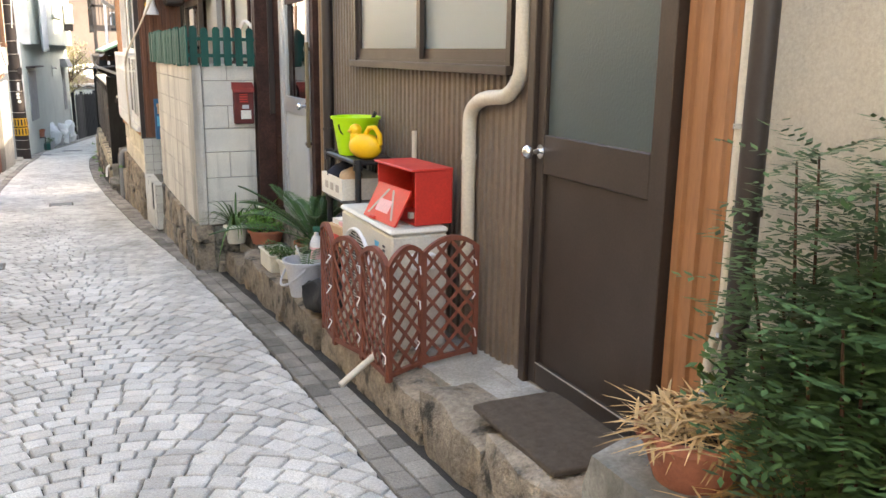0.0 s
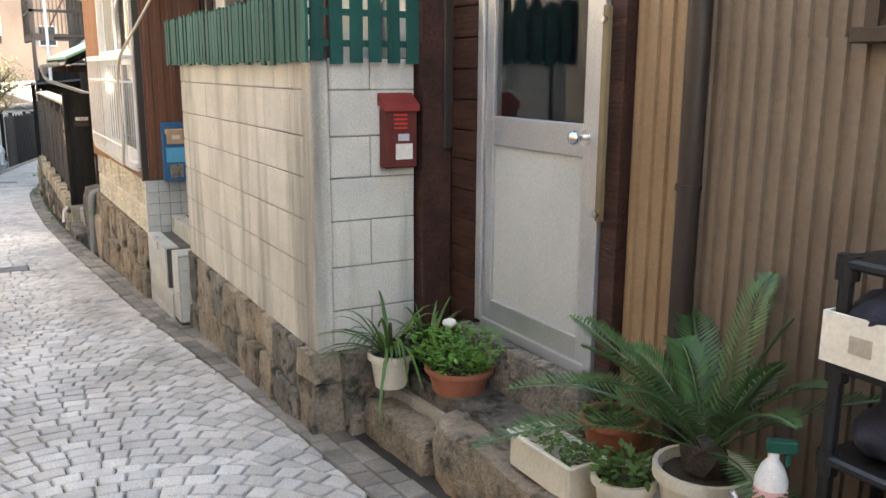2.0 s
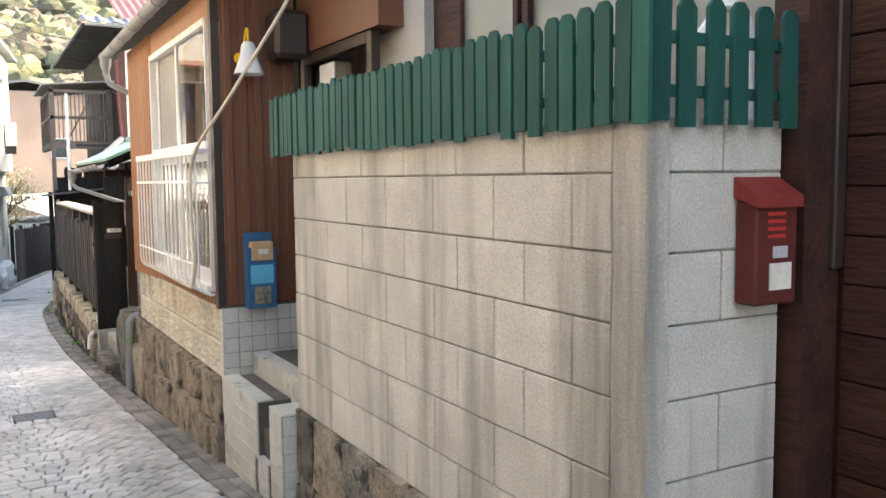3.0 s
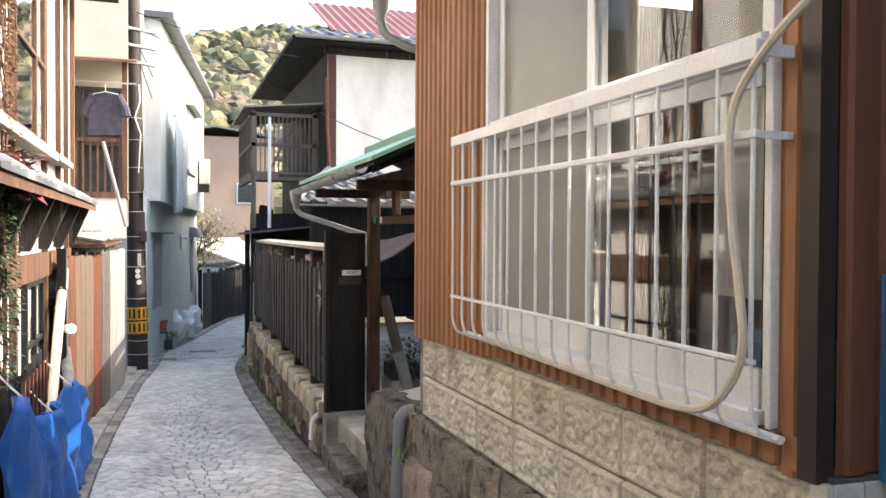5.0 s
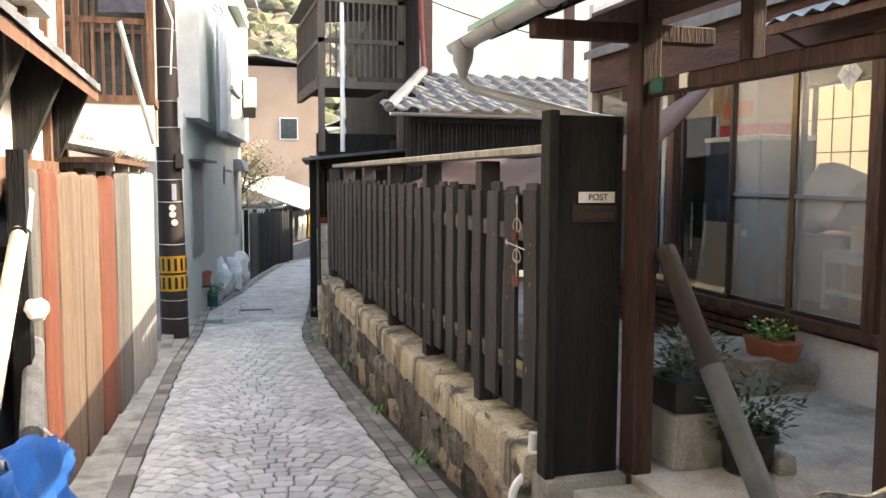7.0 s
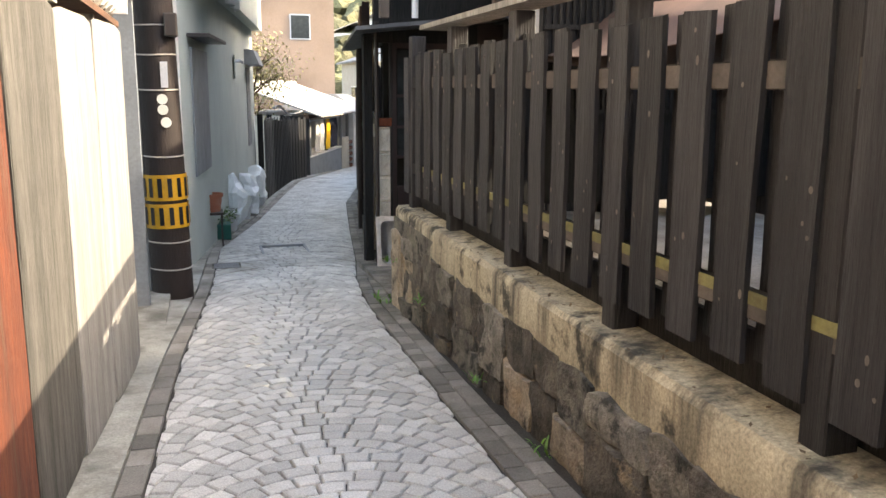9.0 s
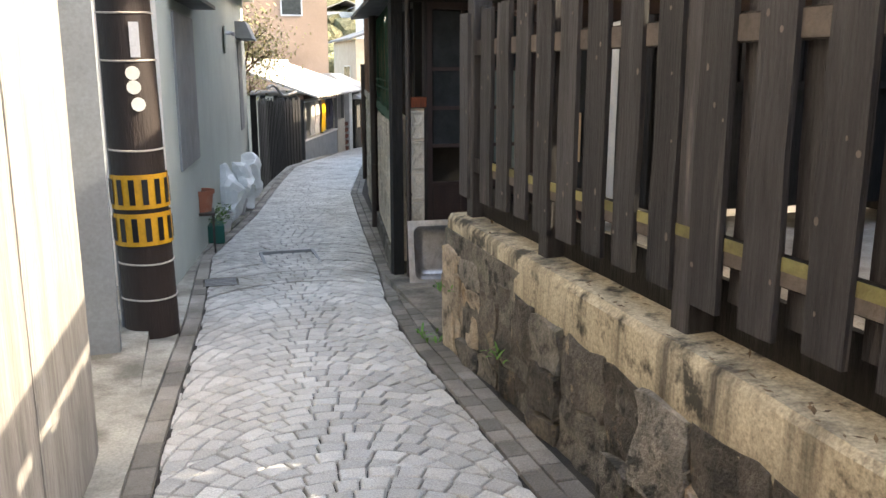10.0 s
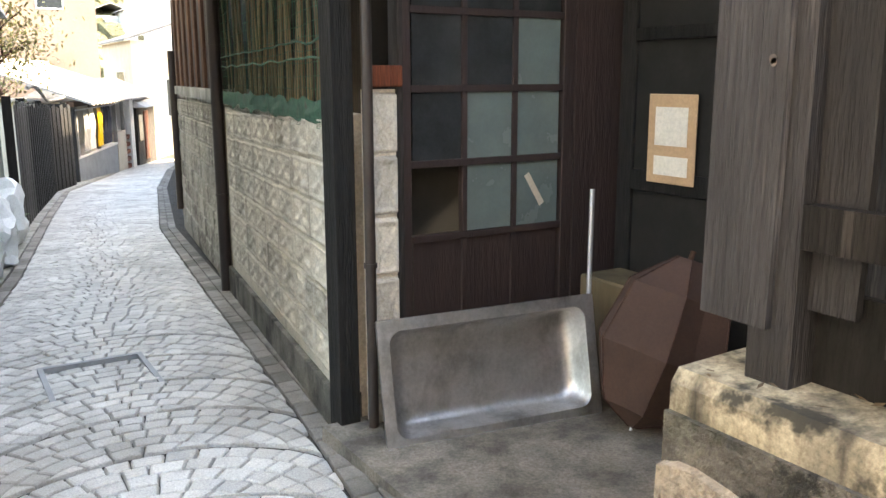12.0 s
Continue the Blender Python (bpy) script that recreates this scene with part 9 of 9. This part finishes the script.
M_PALEROOF = mat("pale_tiled_roof", (.42, .40, .37), (.33, .31, .29), .85, scale=3, fine=20, bump=.3)
def build_laundry_house():
    t = thing("laundry_house", "low house with pale tiled roof and an open washing porch", "house", (3.0, 49.0, -2.9), -20.5)
    part("wall", bx(-5, -.9, 0, 8.8, -.6, 2.2), M_BEIGE, t)
    part("end_wall", bx(-.9, -.0, -.1, 0, -.6, 2.2), M_DWOOD, t)
    part("dado", bx(-.9, 0, .0, 5.6, -.6, .72), M_GREYDADO, t, "blue-grey panelled parapet")
    part("dado_cap", bx(-.92, .03, .0, 5.6, .72, .78), M_LPLASTER, t)
    part("pier", bx(-.9, .02, 5.6, 7.2, -.6, 1.1), M_BEIGE, t)
    part("pier", bx(-.9, .06, 8.1, 8.8, -.6, 2.25), M_LPLASTER, t)
    for k in range(5):
        part("vent_slat", bx(-.3, .0, 7.2, 8.1, -.3 + k * .26, -.16 + k * .26), M_OWOOD, t)
    for y in (.1, 2.9, 5.65, 7.1):
        part("post", bx(-.1, .02, y - .06, y + .06, .72, 2.25), M_PALEWOOD, t)
    part("window", bx(-.88, -.85, 5.8, 7.9, 1.15, 2.1), M_DARKPANE, t)
    part("eave_beam", bx(-.15, .04, -.2, 8.9, 2.12, 2.25), M_POST, t)
    bm = bmesh.new()
    n = 70
    pr = [(-.3 + 9.4 * k / n, .035 * math.sin(k * 1.8)) for k in range(n + 1)]
    lo = [bm.verts.new((.5, y, 2.17 + w)) for y, w in pr]
    hi = [bm.verts.new((-2.9, y, 3.35 + w)) for y, w in pr]
    for k in range(n):
        bm.faces.new((lo[k], lo[k + 1], hi[k + 1], hi[k]))
    o = part("roof", bm, M_PALEROOF, t)
    o.modifiers.new("thickness", "SOLIDIFY").thickness = .06
    part("ridge", bx(-3.05, -2.8, -.35, 9.2, 3.33, 3.5), M_PALEROOF, t)
    # small dark tiled house next to it
    d = thing("dark_tiled_house", "small dark timber house with tiled hip roof and brown door", "house", (6.3, 58.0, -3.3), -20.5)
    part("wall", bx(-3.5, .1, 0, 4.6, -.6, 2.3), M_DWOOD, d)
    part("door", bx(.1, .14, 1.6, 2.6, .1, 2.0), M_OWOOD, d, "brown door")
    part("window", bx(.1, .13, .3, 1.2, .9, 1.9), M_DARKPANE, d)
    for k, (z, x) in enumerate(((2.2, .55), (2.55, .2))):
        bm = bmesh.new()
        hexa(bm, [(-3.9, -.4, z), (x, -.4, z), (x, 5, z), (-3.9, 5, z), (-2.6, 1.0, z + .75), (-1.2, 1.0, z + .75), (-1.2, 3.6, z + .75), (-2.6, 3.6, z + .75)])
        part("roof", bm, M_TILE, d)
    structure("wall_low_end", bx(-.25, 0, 0, 10, -.8, 1.15), M_BEIGE, "low pale rendered wall at the bottom of the alley", "wall").matrix_world = pose(8.0, 63.0, -3.6, 0, 0, -19)


build_laundry_house()
house("red_roof_house", "small house with red tin roof", -5.5, .6, 50.5, 58.0, -4, .1, M_TANRENDER, M_REDROOF, (("y", -1, .4, -1.4, -.5),), 1.0)
house("beige_block", "tall beige rendered house above the alley", -1.0, 5.75, 61.0, 68.0, -5, 6.5, M_TANRENDER, M_TILE, (("+x", 63.5, 65, 2.4, 3.8), ("+x", 66.5, 68, 2.4, 3.8), ("y", 3.6, 4.6, 2.6, 3.8)), .5)
house("white_end_house", "white sunlit house at the bottom of the alley", 8.8, 18, 70.0, 78.0, -5.5, 1.9, M_BEIGE, M_TILE, (("-x", 72, 74, -1.5, .4), ("y", 10.4, 12, -2, 0), ("y", 13.4, 15, -2, 0)), 1.6)
house("white_far_house", "white two-storey house beyond the alley", 13, 24, 84, 92, -6, 6, M_LPLASTER, M_TILE, (("y", 15, 17, 1, 3), ("y", 19, 21, 1, 3), ("-x", 86, 88, 1, 3)), 1.5)
for k, (y, m_) in enumerate(((51.6, M_YELLOW), (52.4, M_CLOTH), (52.9, M_CLOTH), (50.6, M_PAPER), (49.9, M_CURTAIN))):
    t = thing("hanging_towel", "towel or cloth drying along the low house", "towel", (3.0 + .374 * (y - 49) + .06, y, -.88), -20, "washing")
    bm = bmesh.new()
    g = []
    for i in range(7):
        g.append([bm.verts.new((.03 * math.sin(i * 2 + j), -.32 + .64 * i / 6, -1.15 * j / 5)) for j in range(6)])
    for a, b in zip(g, g[1:]):
        for j in range(5):
            bm.faces.new((a[j], a[j + 1], b[j + 1], b[j]))
    o = part("cloth", bm, m_, t)
    o.modifiers.new("thickness", "SOLIDIFY").thickness = .01
bm = bmesh.new()
tube(bm, [(3.06 + .374 * -.2, 48.8, -.87), (3.06 + .374 * 4.8, 53.8, -.87)], .02, 6)
tagged(mesh_ob("washing_line", bm, M_AL, None), "metal washing pole along the low house", "pole")


def tree(name, label, at, h, crown, rng, leafmat, n=1500, leaf=.10):
    t = thing(name, label, "tree", at)
    bm = bmesh.new()
    limbs = []

    def grow(p, d, length, r, depth):
        q = p + d * length
        tube(bm, [p, (p + q) / 2 + Vector((rng.uniform(-.04, .04), rng.uniform(-.04, .04), 0)) * length, q], [r, r * .8, r * .6], 6)
        if depth == 0:
            limbs.append((p, q))
            return
        for k in range(3):
            a = rng.uniform(0, 6.28)
            nd = (d + Vector((math.cos(a), math.sin(a), rng.uniform(-.1, .6))) * .75).normalized()
            grow(q, nd, length * rng.uniform(.6, .8), r * .6, depth - 1)
    grow(Vector((0, 0, 0)), Vector((.05, 0, 1)), h * .36, .09, 3)
    part("trunk", bm, M_POST, t)
    bm = bmesh.new()
    for i in range(n):
        a, b = rng.choice(limbs)
        p = a.lerp(b, rng.uniform(.2, 1.15)) + Vector([rng.gauss(0, crown * .11) for _ in range(3)])
        d = Vector([rng.uniform(-1, 1) for _ in range(3)])
        leaf_quad(bm, p, d, Vector((rng.uniform(-.3, .3), rng.uniform(-.3, .3), 1)), leaf * rng.uniform(.6, 1.3), leaf * .5)
    part("crown", bm, leafmat, t)
    return t


M_YLEAF = mat("yellowing_leaf", (.30, .25, .10), (.20, .19, .07), .6, bump=0, island=.4)
tree("garden_tree", "sparse yellowing tree behind the black fence", (-.1, 42.0, G(42)), 4.4, 3.0, random.Random(50), M_YLEAF, 5200, .10)
tree("garden_tree", "thin bare-branched tree behind the fence", (.2, 45.0, G(45)), 3.4, 2.4, random.Random(51), M_YLEAF, 900, .12)


# ---- plaster house above the fence, with balcony ----
def build_plaster_house():
    x0, y0 = 2.52, 26.3
    structure("wall_plaster_house", bx(x0, 9, y0, y0 + .2, -1.6, 4.45), M_PLASTER, "stained white plaster wall of the two-storey house", "wall")
    structure("wall_plaster_side", bx(x0 - .0, x0 + .2, y0 + .2, 33, 1.0, 4.45), M_DWOOD, "dark side wall of the plaster house", "wall")
    for x in (x0 - .03, x0 + 2.2, x0 + 4.4):
        structure("timber_stud", bx(x, x + .16, y0 - .03, y0 + .01, 1.9, 4.45), M_RWOOD, "dark timber post in the plaster wall", "post")
    structure("timber_plate", bx(x0 - .1, 9, y0 - .04, y0 + .02, 4.36, 4.5), M_DWOOD, "dark timber wall plate under the eave", "beam")
    r = structure("roof_plaster_house", bx(1.75, 9, 25.9, 33.5, 4.52, 4.6), M_DWOOD, "tiled roof of the plaster house with red sheet patch", "roof")
    for k in range(24):
        x = 1.75 + k * .3
        for j in range(2):
            bm = bmesh.new()
            a0, a1 = 25.8 + j * .3, 26.16 + j * .3
            pr = [(0, 0), (.06, .05), (.13, .035), (.22, -.005), (.30, .0)]
            lo = [[bm.verts.new((x + u, yy, 4.60 + .1 * j + w + (.12 if yy == a1 else 0) * 1.0)) for u, w in pr] for yy in (a0, a1)]
            up = [[bm.verts.new((x + u, yy, 4.625 + .1 * j + w + (.12 if yy == a1 else 0) * 1.0)) for u, w in pr] for yy in (a0, a1)]
            for i in range(4):
                bm.faces.new((up[0][i], up[0][i + 1], up[1][i + 1], up[1][i]))
                bm.faces.new((lo[0][i], lo[0][i + 1], up[0][i + 1], up[0][i]))
            mesh_ob("roof_tile", bm, M_TILE, r)
    bm = bmesh.new()
    n = 130
    lo, hi = [], []
    for k in range(n + 1):
        x = 2.6 + 6.4 * k / n
        w = .02 * math.sin(k * 1.57)
        lo.append(bm.verts.new((x, 26.5, 4.88 + w)))
        hi.append(bm.verts.new((x, 29.5, 6.2 + w)))
    for k in range(n):
        bm.faces.new((lo[k], lo[k + 1], hi[k + 1], hi[k]))
    mesh_ob("red_sheet", bm, M_REDROOF, r, 0, "faded red corrugated sheet")
    gutter("eave_gutter", "pale gutter under the tiled eave", [(1.8, 25.82, 4.6), (9, 25.82, 4.58)], .06, M_GPIPE)
    bm = bmesh.new()
    tube(bm, arc_pts([(x0 - .06, y0 - .05, 3.9), (x0 - .05, y0 - .06, 2.9), (x0 + .0, y0 - .06, 2.1)], .1), .035, 8)
    tagged(mesh_ob("red_hose", bm, M_MAILRED, None, 0, "", True), "faded red pipe beside the balcony", "pipe")
    # balcony
    b = tagged(new("drying_balcony"), "grey-brown timber drying balcony with slatted sides", "balcony")
    bx0, bx1, by0, by1 = 1.12, 2.42, 27.1, 30.0
    part("floor_beam", bx(bx0, bx1, by0, by0 + .08, 1.95, 2.08), M_BALC, b)
    part("floor_beam", bx(bx0, bx0 + .08, by0 + .08, by1, 1.95, 2.08), M_BALC, b)
    part("floor", bx(bx0, bx1, by0, by1, 2.08, 2.12), M_BALC, b)
    for z in (2.62, 3.22):
        part("rail", bx(bx0, bx1, by0, by0 + .05, z, z + .07), M_BALC, b)
        part("rail", bx(bx0, bx0 + .05, by0 + .05, by1, z, z + .07), M_BALC, b)
    for k in range(15):
        part("slat", bx(bx0 + .08 + k * .088, bx0 + .105 + k * .088, by0 + .012, by0 + .03, 2.12, 3.22), M_BALC, b)
    for k in range(18):
        part("slat", bx(bx0 + .012, bx0 + .03, by0 + .12 + k * .16, by0 + .145 + k * .16, 2.12, 3.22), M_BALC, b)
    for x, y in ((bx0, by0), (bx1 - .09, by0), (bx0, by1 - .09)):
        part("post", bx(x, x + .09, y, y + .09, 1.0 if y < 28 else 2.0, 3.32), M_BALC, b)
    bm = bmesh.new()
    cyl(bm, (bx0 + .35, by0 - .03, 1.0), (bx0 + .35, by0 - .03, 3.2), .035, seg=8)
    part("white_pipe", bm, M_WHITE, b)
    bm = bmesh.new()
    hexa(bm, [(bx0 - .15, by0 - .1, 3.36), (bx1 + .1, by0 - .1, 3.5), (bx1 + .1, by1, 3.5), (bx0 - .15, by1, 3.36), (bx0 - .15, by0 - .1, 3.39), (bx1 + .1, by0 - .1, 3.53), (bx1 + .1, by1, 3.53), (bx0 - .15, by1, 3.39)])
    part("cover", bm, M_GWOOD, b)
    bm = bmesh.new()
    tube(bm, [(1.5, by0 + .3, 2.15), (2.2, by0 + .3, 3.5)], .02, 6)
    part("brace", bm, M_BALC, b)


M_BALC = mat("grey_brown_timber", (.13, .10, .08), (.085, .067, .055), .85, scale=5, fine=60, bump=.3, stretch=(1, 1, .15), rnd=.15)
build_plaster_house()


def pantile_roof(name, label, x0, x1, y0, y1, z0, z1, pitch=.27, rows=6):
    r = structure(name, bx(x0, x1, y1 - .05, y1, z1 - .12, z1 - .06), M_DWOOD, label, "roof")
    n = int((x1 - x0) / pitch)
    pr = [(0, .0), (.05, .045), (.11, .04), (.18, .0), (.27, -.005)]
    for j in range(rows):
        ya, yb = y0 + (y1 - y0) * j / rows, y0 + (y1 - y0) * (j + 1.12) / rows
        za, zb = z0 + (z1 - z0) * j / rows + .02, z0 + (z1 - z0) * (j + 1.12) / rows
        bm = bmesh.new()
        up = [[bm.verts.new((u, yy - ya, zz - za + w)) for u, w in pr] for yy, zz in ((ya, za + .02), (yb, zb))]
        lo = [bm.verts.new((u, 0, w - .008)) for u, w in pr]
        for i in range(4):
            bm.faces.new((up[0][i], up[0][i + 1], up[1][i + 1], up[1][i]))
            bm.faces.new((lo[i], lo[i + 1], up[0][i + 1], up[0][i]))
        me = bpy.data.meshes.new("roof_tile")
        bmesh.ops.recalc_face_normals(bm, faces=bm.faces)
        bm.to_mesh(me)
        bm.free()
        me.materials.append(M_TILE)
        for k in range(n):
            if k * pitch < j / rows * .9:
                continue
            o = new("roof_tile", me)
            o.parent = r
            o.location = (x0 + k * pitch, ya, za)
    return r


pantile_roof("roof_outbuilding", "grey pantile roof of the outbuilding behind the fence", 1.55, 5.4, 24.4, 26.25, 1.42, 2.08)
bm = bmesh.new()
tube(bm, [(1.6, 24.42, 1.47), (2.05, 25.3, 1.80), (2.5, 26.2, 2.14)], .07, 8)
tagged(mesh_ob("ridge_tiles", bm, M_TILE, None, 0, "", True), "rounded edge tiles on the outbuilding roof", "roof tiles")
gutter("outbuilding_gutter", "pale thin gutter on the outbuilding", [(1.6, 24.36, 1.40), (5.4, 24.36, 1.38)], .04, M_GPIPE)
ob_ = structure("wall_outbuilding", bx(1.9, 5.4, 24.72, 24.8, -.6, 1.4), M_BLACK, "dark slatted wall of the outbuilding", "wall")
for k in range(60):
    mesh_ob("slat", bx(1.92 + k * .055, 1.945 + k * .055, 24.70, 24.72, .15, 1.36), M_BLACK, ob_)
for z in (.1, .75, 1.3):
    mesh_ob("batten", bx(1.9, 5.4, 24.68, 24.70, z, z + .04), M_BLACK, ob_)
bm = bmesh.new()
g = []
for i in range(25):
    u = i / 24
    row = []
    for j in range(9):
        v = j / 8
        y = 19.0 + 6.3 * u
        row.append(bm.verts.new((1.22 + 1.3 * v, y, .52 + .35 * v + .06 * math.sin(u * 9) - .22 * math.sin(math.pi * v) + (.5 if u < .2 else 0) * (0.2 - u) * 4 * v)))
    g.append(row)
for a, b in zip(g, g[1:]):
    for k in range(8):
        bm.faces.new((a[k], a[k + 1], b[k + 1], b[k]))
o = tagged(mesh_ob("brown_canvas", bm, M_BROWNTARP, None, 0, "", True), "sagging brown canvas stretched behind the fence", "canvas")
o.modifiers.new("thickness", "SOLIDIFY").thickness = .008

# ---- hill and far town ----
def build_hill():
    rng = random.Random(90)
    hz = lambda x, y: max(-12, -11.5 + 92 * math.exp(-(((x - 60) / 190) ** 2)) * min(1, max(0, (y - 120) / 240)) ** .9 + noise.noise(Vector((x * .012, y * .012, 3))) * 9)
    bm = bmesh.new()
    xs, ys = np.linspace(-260, 380, 40), np.linspace(115, 480, 24)
    v = [[bm.verts.new((x, y, hz(x, y))) for x in xs] for y in ys]
    for a, b in zip(v, v[1:]):
        for i in range(len(xs) - 1):
            bm.faces.new((a[i], a[i + 1], b[i + 1], b[i]))
    tagged(mesh_ob("backdrop_hill", bm, M_HILL, None, 0, "", True), "wooded hillside behind the town", "hill", "", "structure")
    verts, faces = [], []
    ico = bmesh.new()
    bmesh.ops.create_icosphere(ico, subdivisions=2, radius=1)
    iv = [q.co.copy() for q in ico.verts]
    iff = [[q.index for q in f.verts] for f in ico.faces]
    ico.free()
    for i in range(2600):
        y = 135 + 300 * rng.random() ** 1.2
        x = y * rng.uniform(-.14, .52) + rng.uniform(-10, 10)
        z = hz(x, y)
        s = rng.uniform(2.2, 4.6) * (1 if y > 200 else .75)
        k = len(verts)
        sd = rng.uniform(0, 99)
        for q in iv:
            f = 1 + .55 * noise.noise(q * 1.9 + Vector((sd, 0, 0))) + .3 * noise.noise(q * 4.5 + Vector((0, sd, 0)))
            verts.append((x + q.x * s * f, y + q.y * s * f, z + s * .5 + q.z * s * f * .9))
        faces += [[k + q for q in f] for f in iff]
    me = bpy.data.meshes.new("hill_trees")
    me.from_pydata(verts, [], faces)
    me.materials.append(M_WOODS)
    tagged(new("hill_trees", me), "mixed winter woods of olive and brown treetops", "trees", "", "stuff")
    for k in range(26):
        y = rng.uniform(110, 190)
        x = y * rng.uniform(.0, .33)
        z = hz(x, y) - .5 if y > 118 else -9
        w, d, h = rng.uniform(6, 10), rng.uniform(6, 9), rng.uniform(4, 7)
        house("hillside_house", "pale house with dark roof on the hillside", x - w / 2, x + w / 2, y, y + d, z - 3, z + h, M_LPLASTER if k % 3 else M_BEIGE, M_TILE if k % 2 else M_PALEROOF, (("y", x - w * .3, x - w * .05, z + h * .45, z + h * .75), ("y", x + w * .1, x + w * .35, z + h * .45, z + h * .75)), 1.6, .5)


M_WOODS = mat("winter_treetops", (.11, .115, .055), (.165, .15, .085), .95, scale=.25, fine=2.5, bump=.5, island=.45, depth=.5, third=(.17, .13, .095), third_at=.52, third_scale=.03, fine_amt=.4)
build_hill()
# roofs between alley and hill
_r = random.Random(12)
for k in range(9):
    y = 62 + k * 6 + _r.uniform(0, 3)
    x = -14 + _r.uniform(0, 11)
    house("town_house", "old town house with tiled roof beyond the alley", x - 3, x + 3.5, y, y + 5, -6, _r.uniform(-1, 2.5), M_LPLASTER if k % 2 else M_BEIGE, M_TILE if k % 3 else M_PALEROOF, (("y", x - 1, x + .5, -1.2, -.2),), 1.1)


# ---- stone setts of the alley, laid in overlapping fans across its width ----
def sett_cells():
    """Corner rings of all setts: fans between the borders, and the border rows."""
    rng = random.Random(21)
    pitch, rows = .106, 5
    mid = lambda v: (LX(v) + .13 + RX(v) - .23) / 2
    half = lambda v: (RX(v) - .23 - LX(v) - .13) / 2
    s0 = -3.0
    while s0 < 62:
        R = half(s0) * 1.13
        back = s0 - pitch * rows
        for i in range(rows + 6):
            ra, rb = R - pitch * (i + 1), R - pitch * i
            if ra < .12:
                break
            rm = (ra + rb) / 2
            n = max(4, round(math.pi * rm / (.132 if s0 < 40 else .17)))
            shift = rng.uniform(-.5, .5)
            cuts = [math.pi * (k + shift + rng.uniform(-.14, .14)) / n - math.pi / 2 for k in range(-1, n + 3)]
            for a, b in zip(cuts, cuts[1:]):
                ring, inside = [], 0
                pts = [(rr, a + (b - a) * f) for rr, f in ((ra, 0), (ra, .5), (ra, 1), (rb, 1), (rb, .5), (rb, 0))]
                for rr, q in pts:
                    u, v = rr * math.sin(q), s0 + rr * math.cos(q)
                    d = math.hypot(u, v - back)
                    if d < R:
                        inside += 1
                        u, v = u * R / d, back + (v - back) * R / d
                    w = half(v)
                    u = max(-w, min(w, u))
                    ring.append((mid(v) + u, v))
                area = abs(sum(p[0] * q[1] - q[0] * p[1] for p, q in zip(ring, ring[1:] + ring[:1]))) / 2
                if inside < 6 and area > .0022:
                    yield ring[::-1], 0
        s0 += pitch * rows
    for side in (0, 1, 2):
        y = -3.0
        while y < 60:
            ln = rng.uniform(.13, .2) if side else rng.uniform(.2, .34)
            f = ((lambda v: LX(v) + .005, lambda v: LX(v) + .122), (lambda v: RX(v) - .222, lambda v: RX(v) - .115), (lambda v: RX(v) - .112, lambda v: RX(v) - .005))[side]
            yield [(f[0](y), y), (f[1](y), y), (f[1](y + ln), y + ln), (f[0](y + ln), y + ln)], 1
            y += ln


def build_setts():
    rng = random.Random(4)
    meshes = [([], []), ([], [])]
    base = structure("road", bx(-.6, .2, 23.5, 24, G(24) - .12, G(24) - .08), M_JOINT, "grey granite setts laid in fans down the sloping alley", "road")
    made = 0
    for ring, edge in sett_cells():
        n = len(ring)
        cx, cy = sum(p[0] for p in ring) / n, sum(p[1] for p in ring) / n
        single = 22.4 < cy < 25.2 and made < 300 and not edge
        ox, oy = (cx, cy) if single else (0, 0)
        verts, faces = ([], []) if single else meshes[edge]
        k = len(verts)
        dz = rng.uniform(-.002, .003)
        tx, ty = rng.uniform(-.014, .014), rng.uniform(-.014, .014)
        size = max(.05, min(math.hypot(x - cx, y - cy) for x, y in ring))
        for gap, drop in ((.001, -.022), (.005, -.005), (.0100, .0)):
            f = 1 - gap / size
            for x, y in ring:
                qx, qy = cx + (x - cx) * f + rng.uniform(-.0015, .0015), cy + (y - cy) * f + rng.uniform(-.0015, .0015)
                verts.append((qx - ox, qy - oy, G(qy) + drop + (dz + (qx - cx) * tx + (qy - cy) * ty if drop > -.01 else 0)))
        for lay in (0, n):
            faces += [(k + lay + i, k + lay + (i + 1) % n, k + lay + n + (i + 1) % n, k + lay + n + i) for i in range(n)]
        faces.append(tuple(k + 2 * n + i for i in range(n)))
        if single:
            made += 1
            me = bpy.data.meshes.new("sett")
            me.from_pydata(verts, [], faces)
            me.materials.append(M_SETT_PIECE)
            o = new("sett", me)
            o.parent = base
            o.location = (cx, cy, 0)
    for (verts, faces), nm, m_, lb in zip(meshes, ("setts", "edge_setts"), (M_SETT, M_SETT_DIRTY), ("worn grey granite setts with dark joints, laid in fans", "dirty dark setts in rows along both edges of the alley")):
        me = bpy.data.meshes.new(nm)
        me.from_pydata(verts, [], faces)
        me.materials.append(m_)
        tagged(new(nm, me), lb, "paving", "", "stuff")


build_setts()
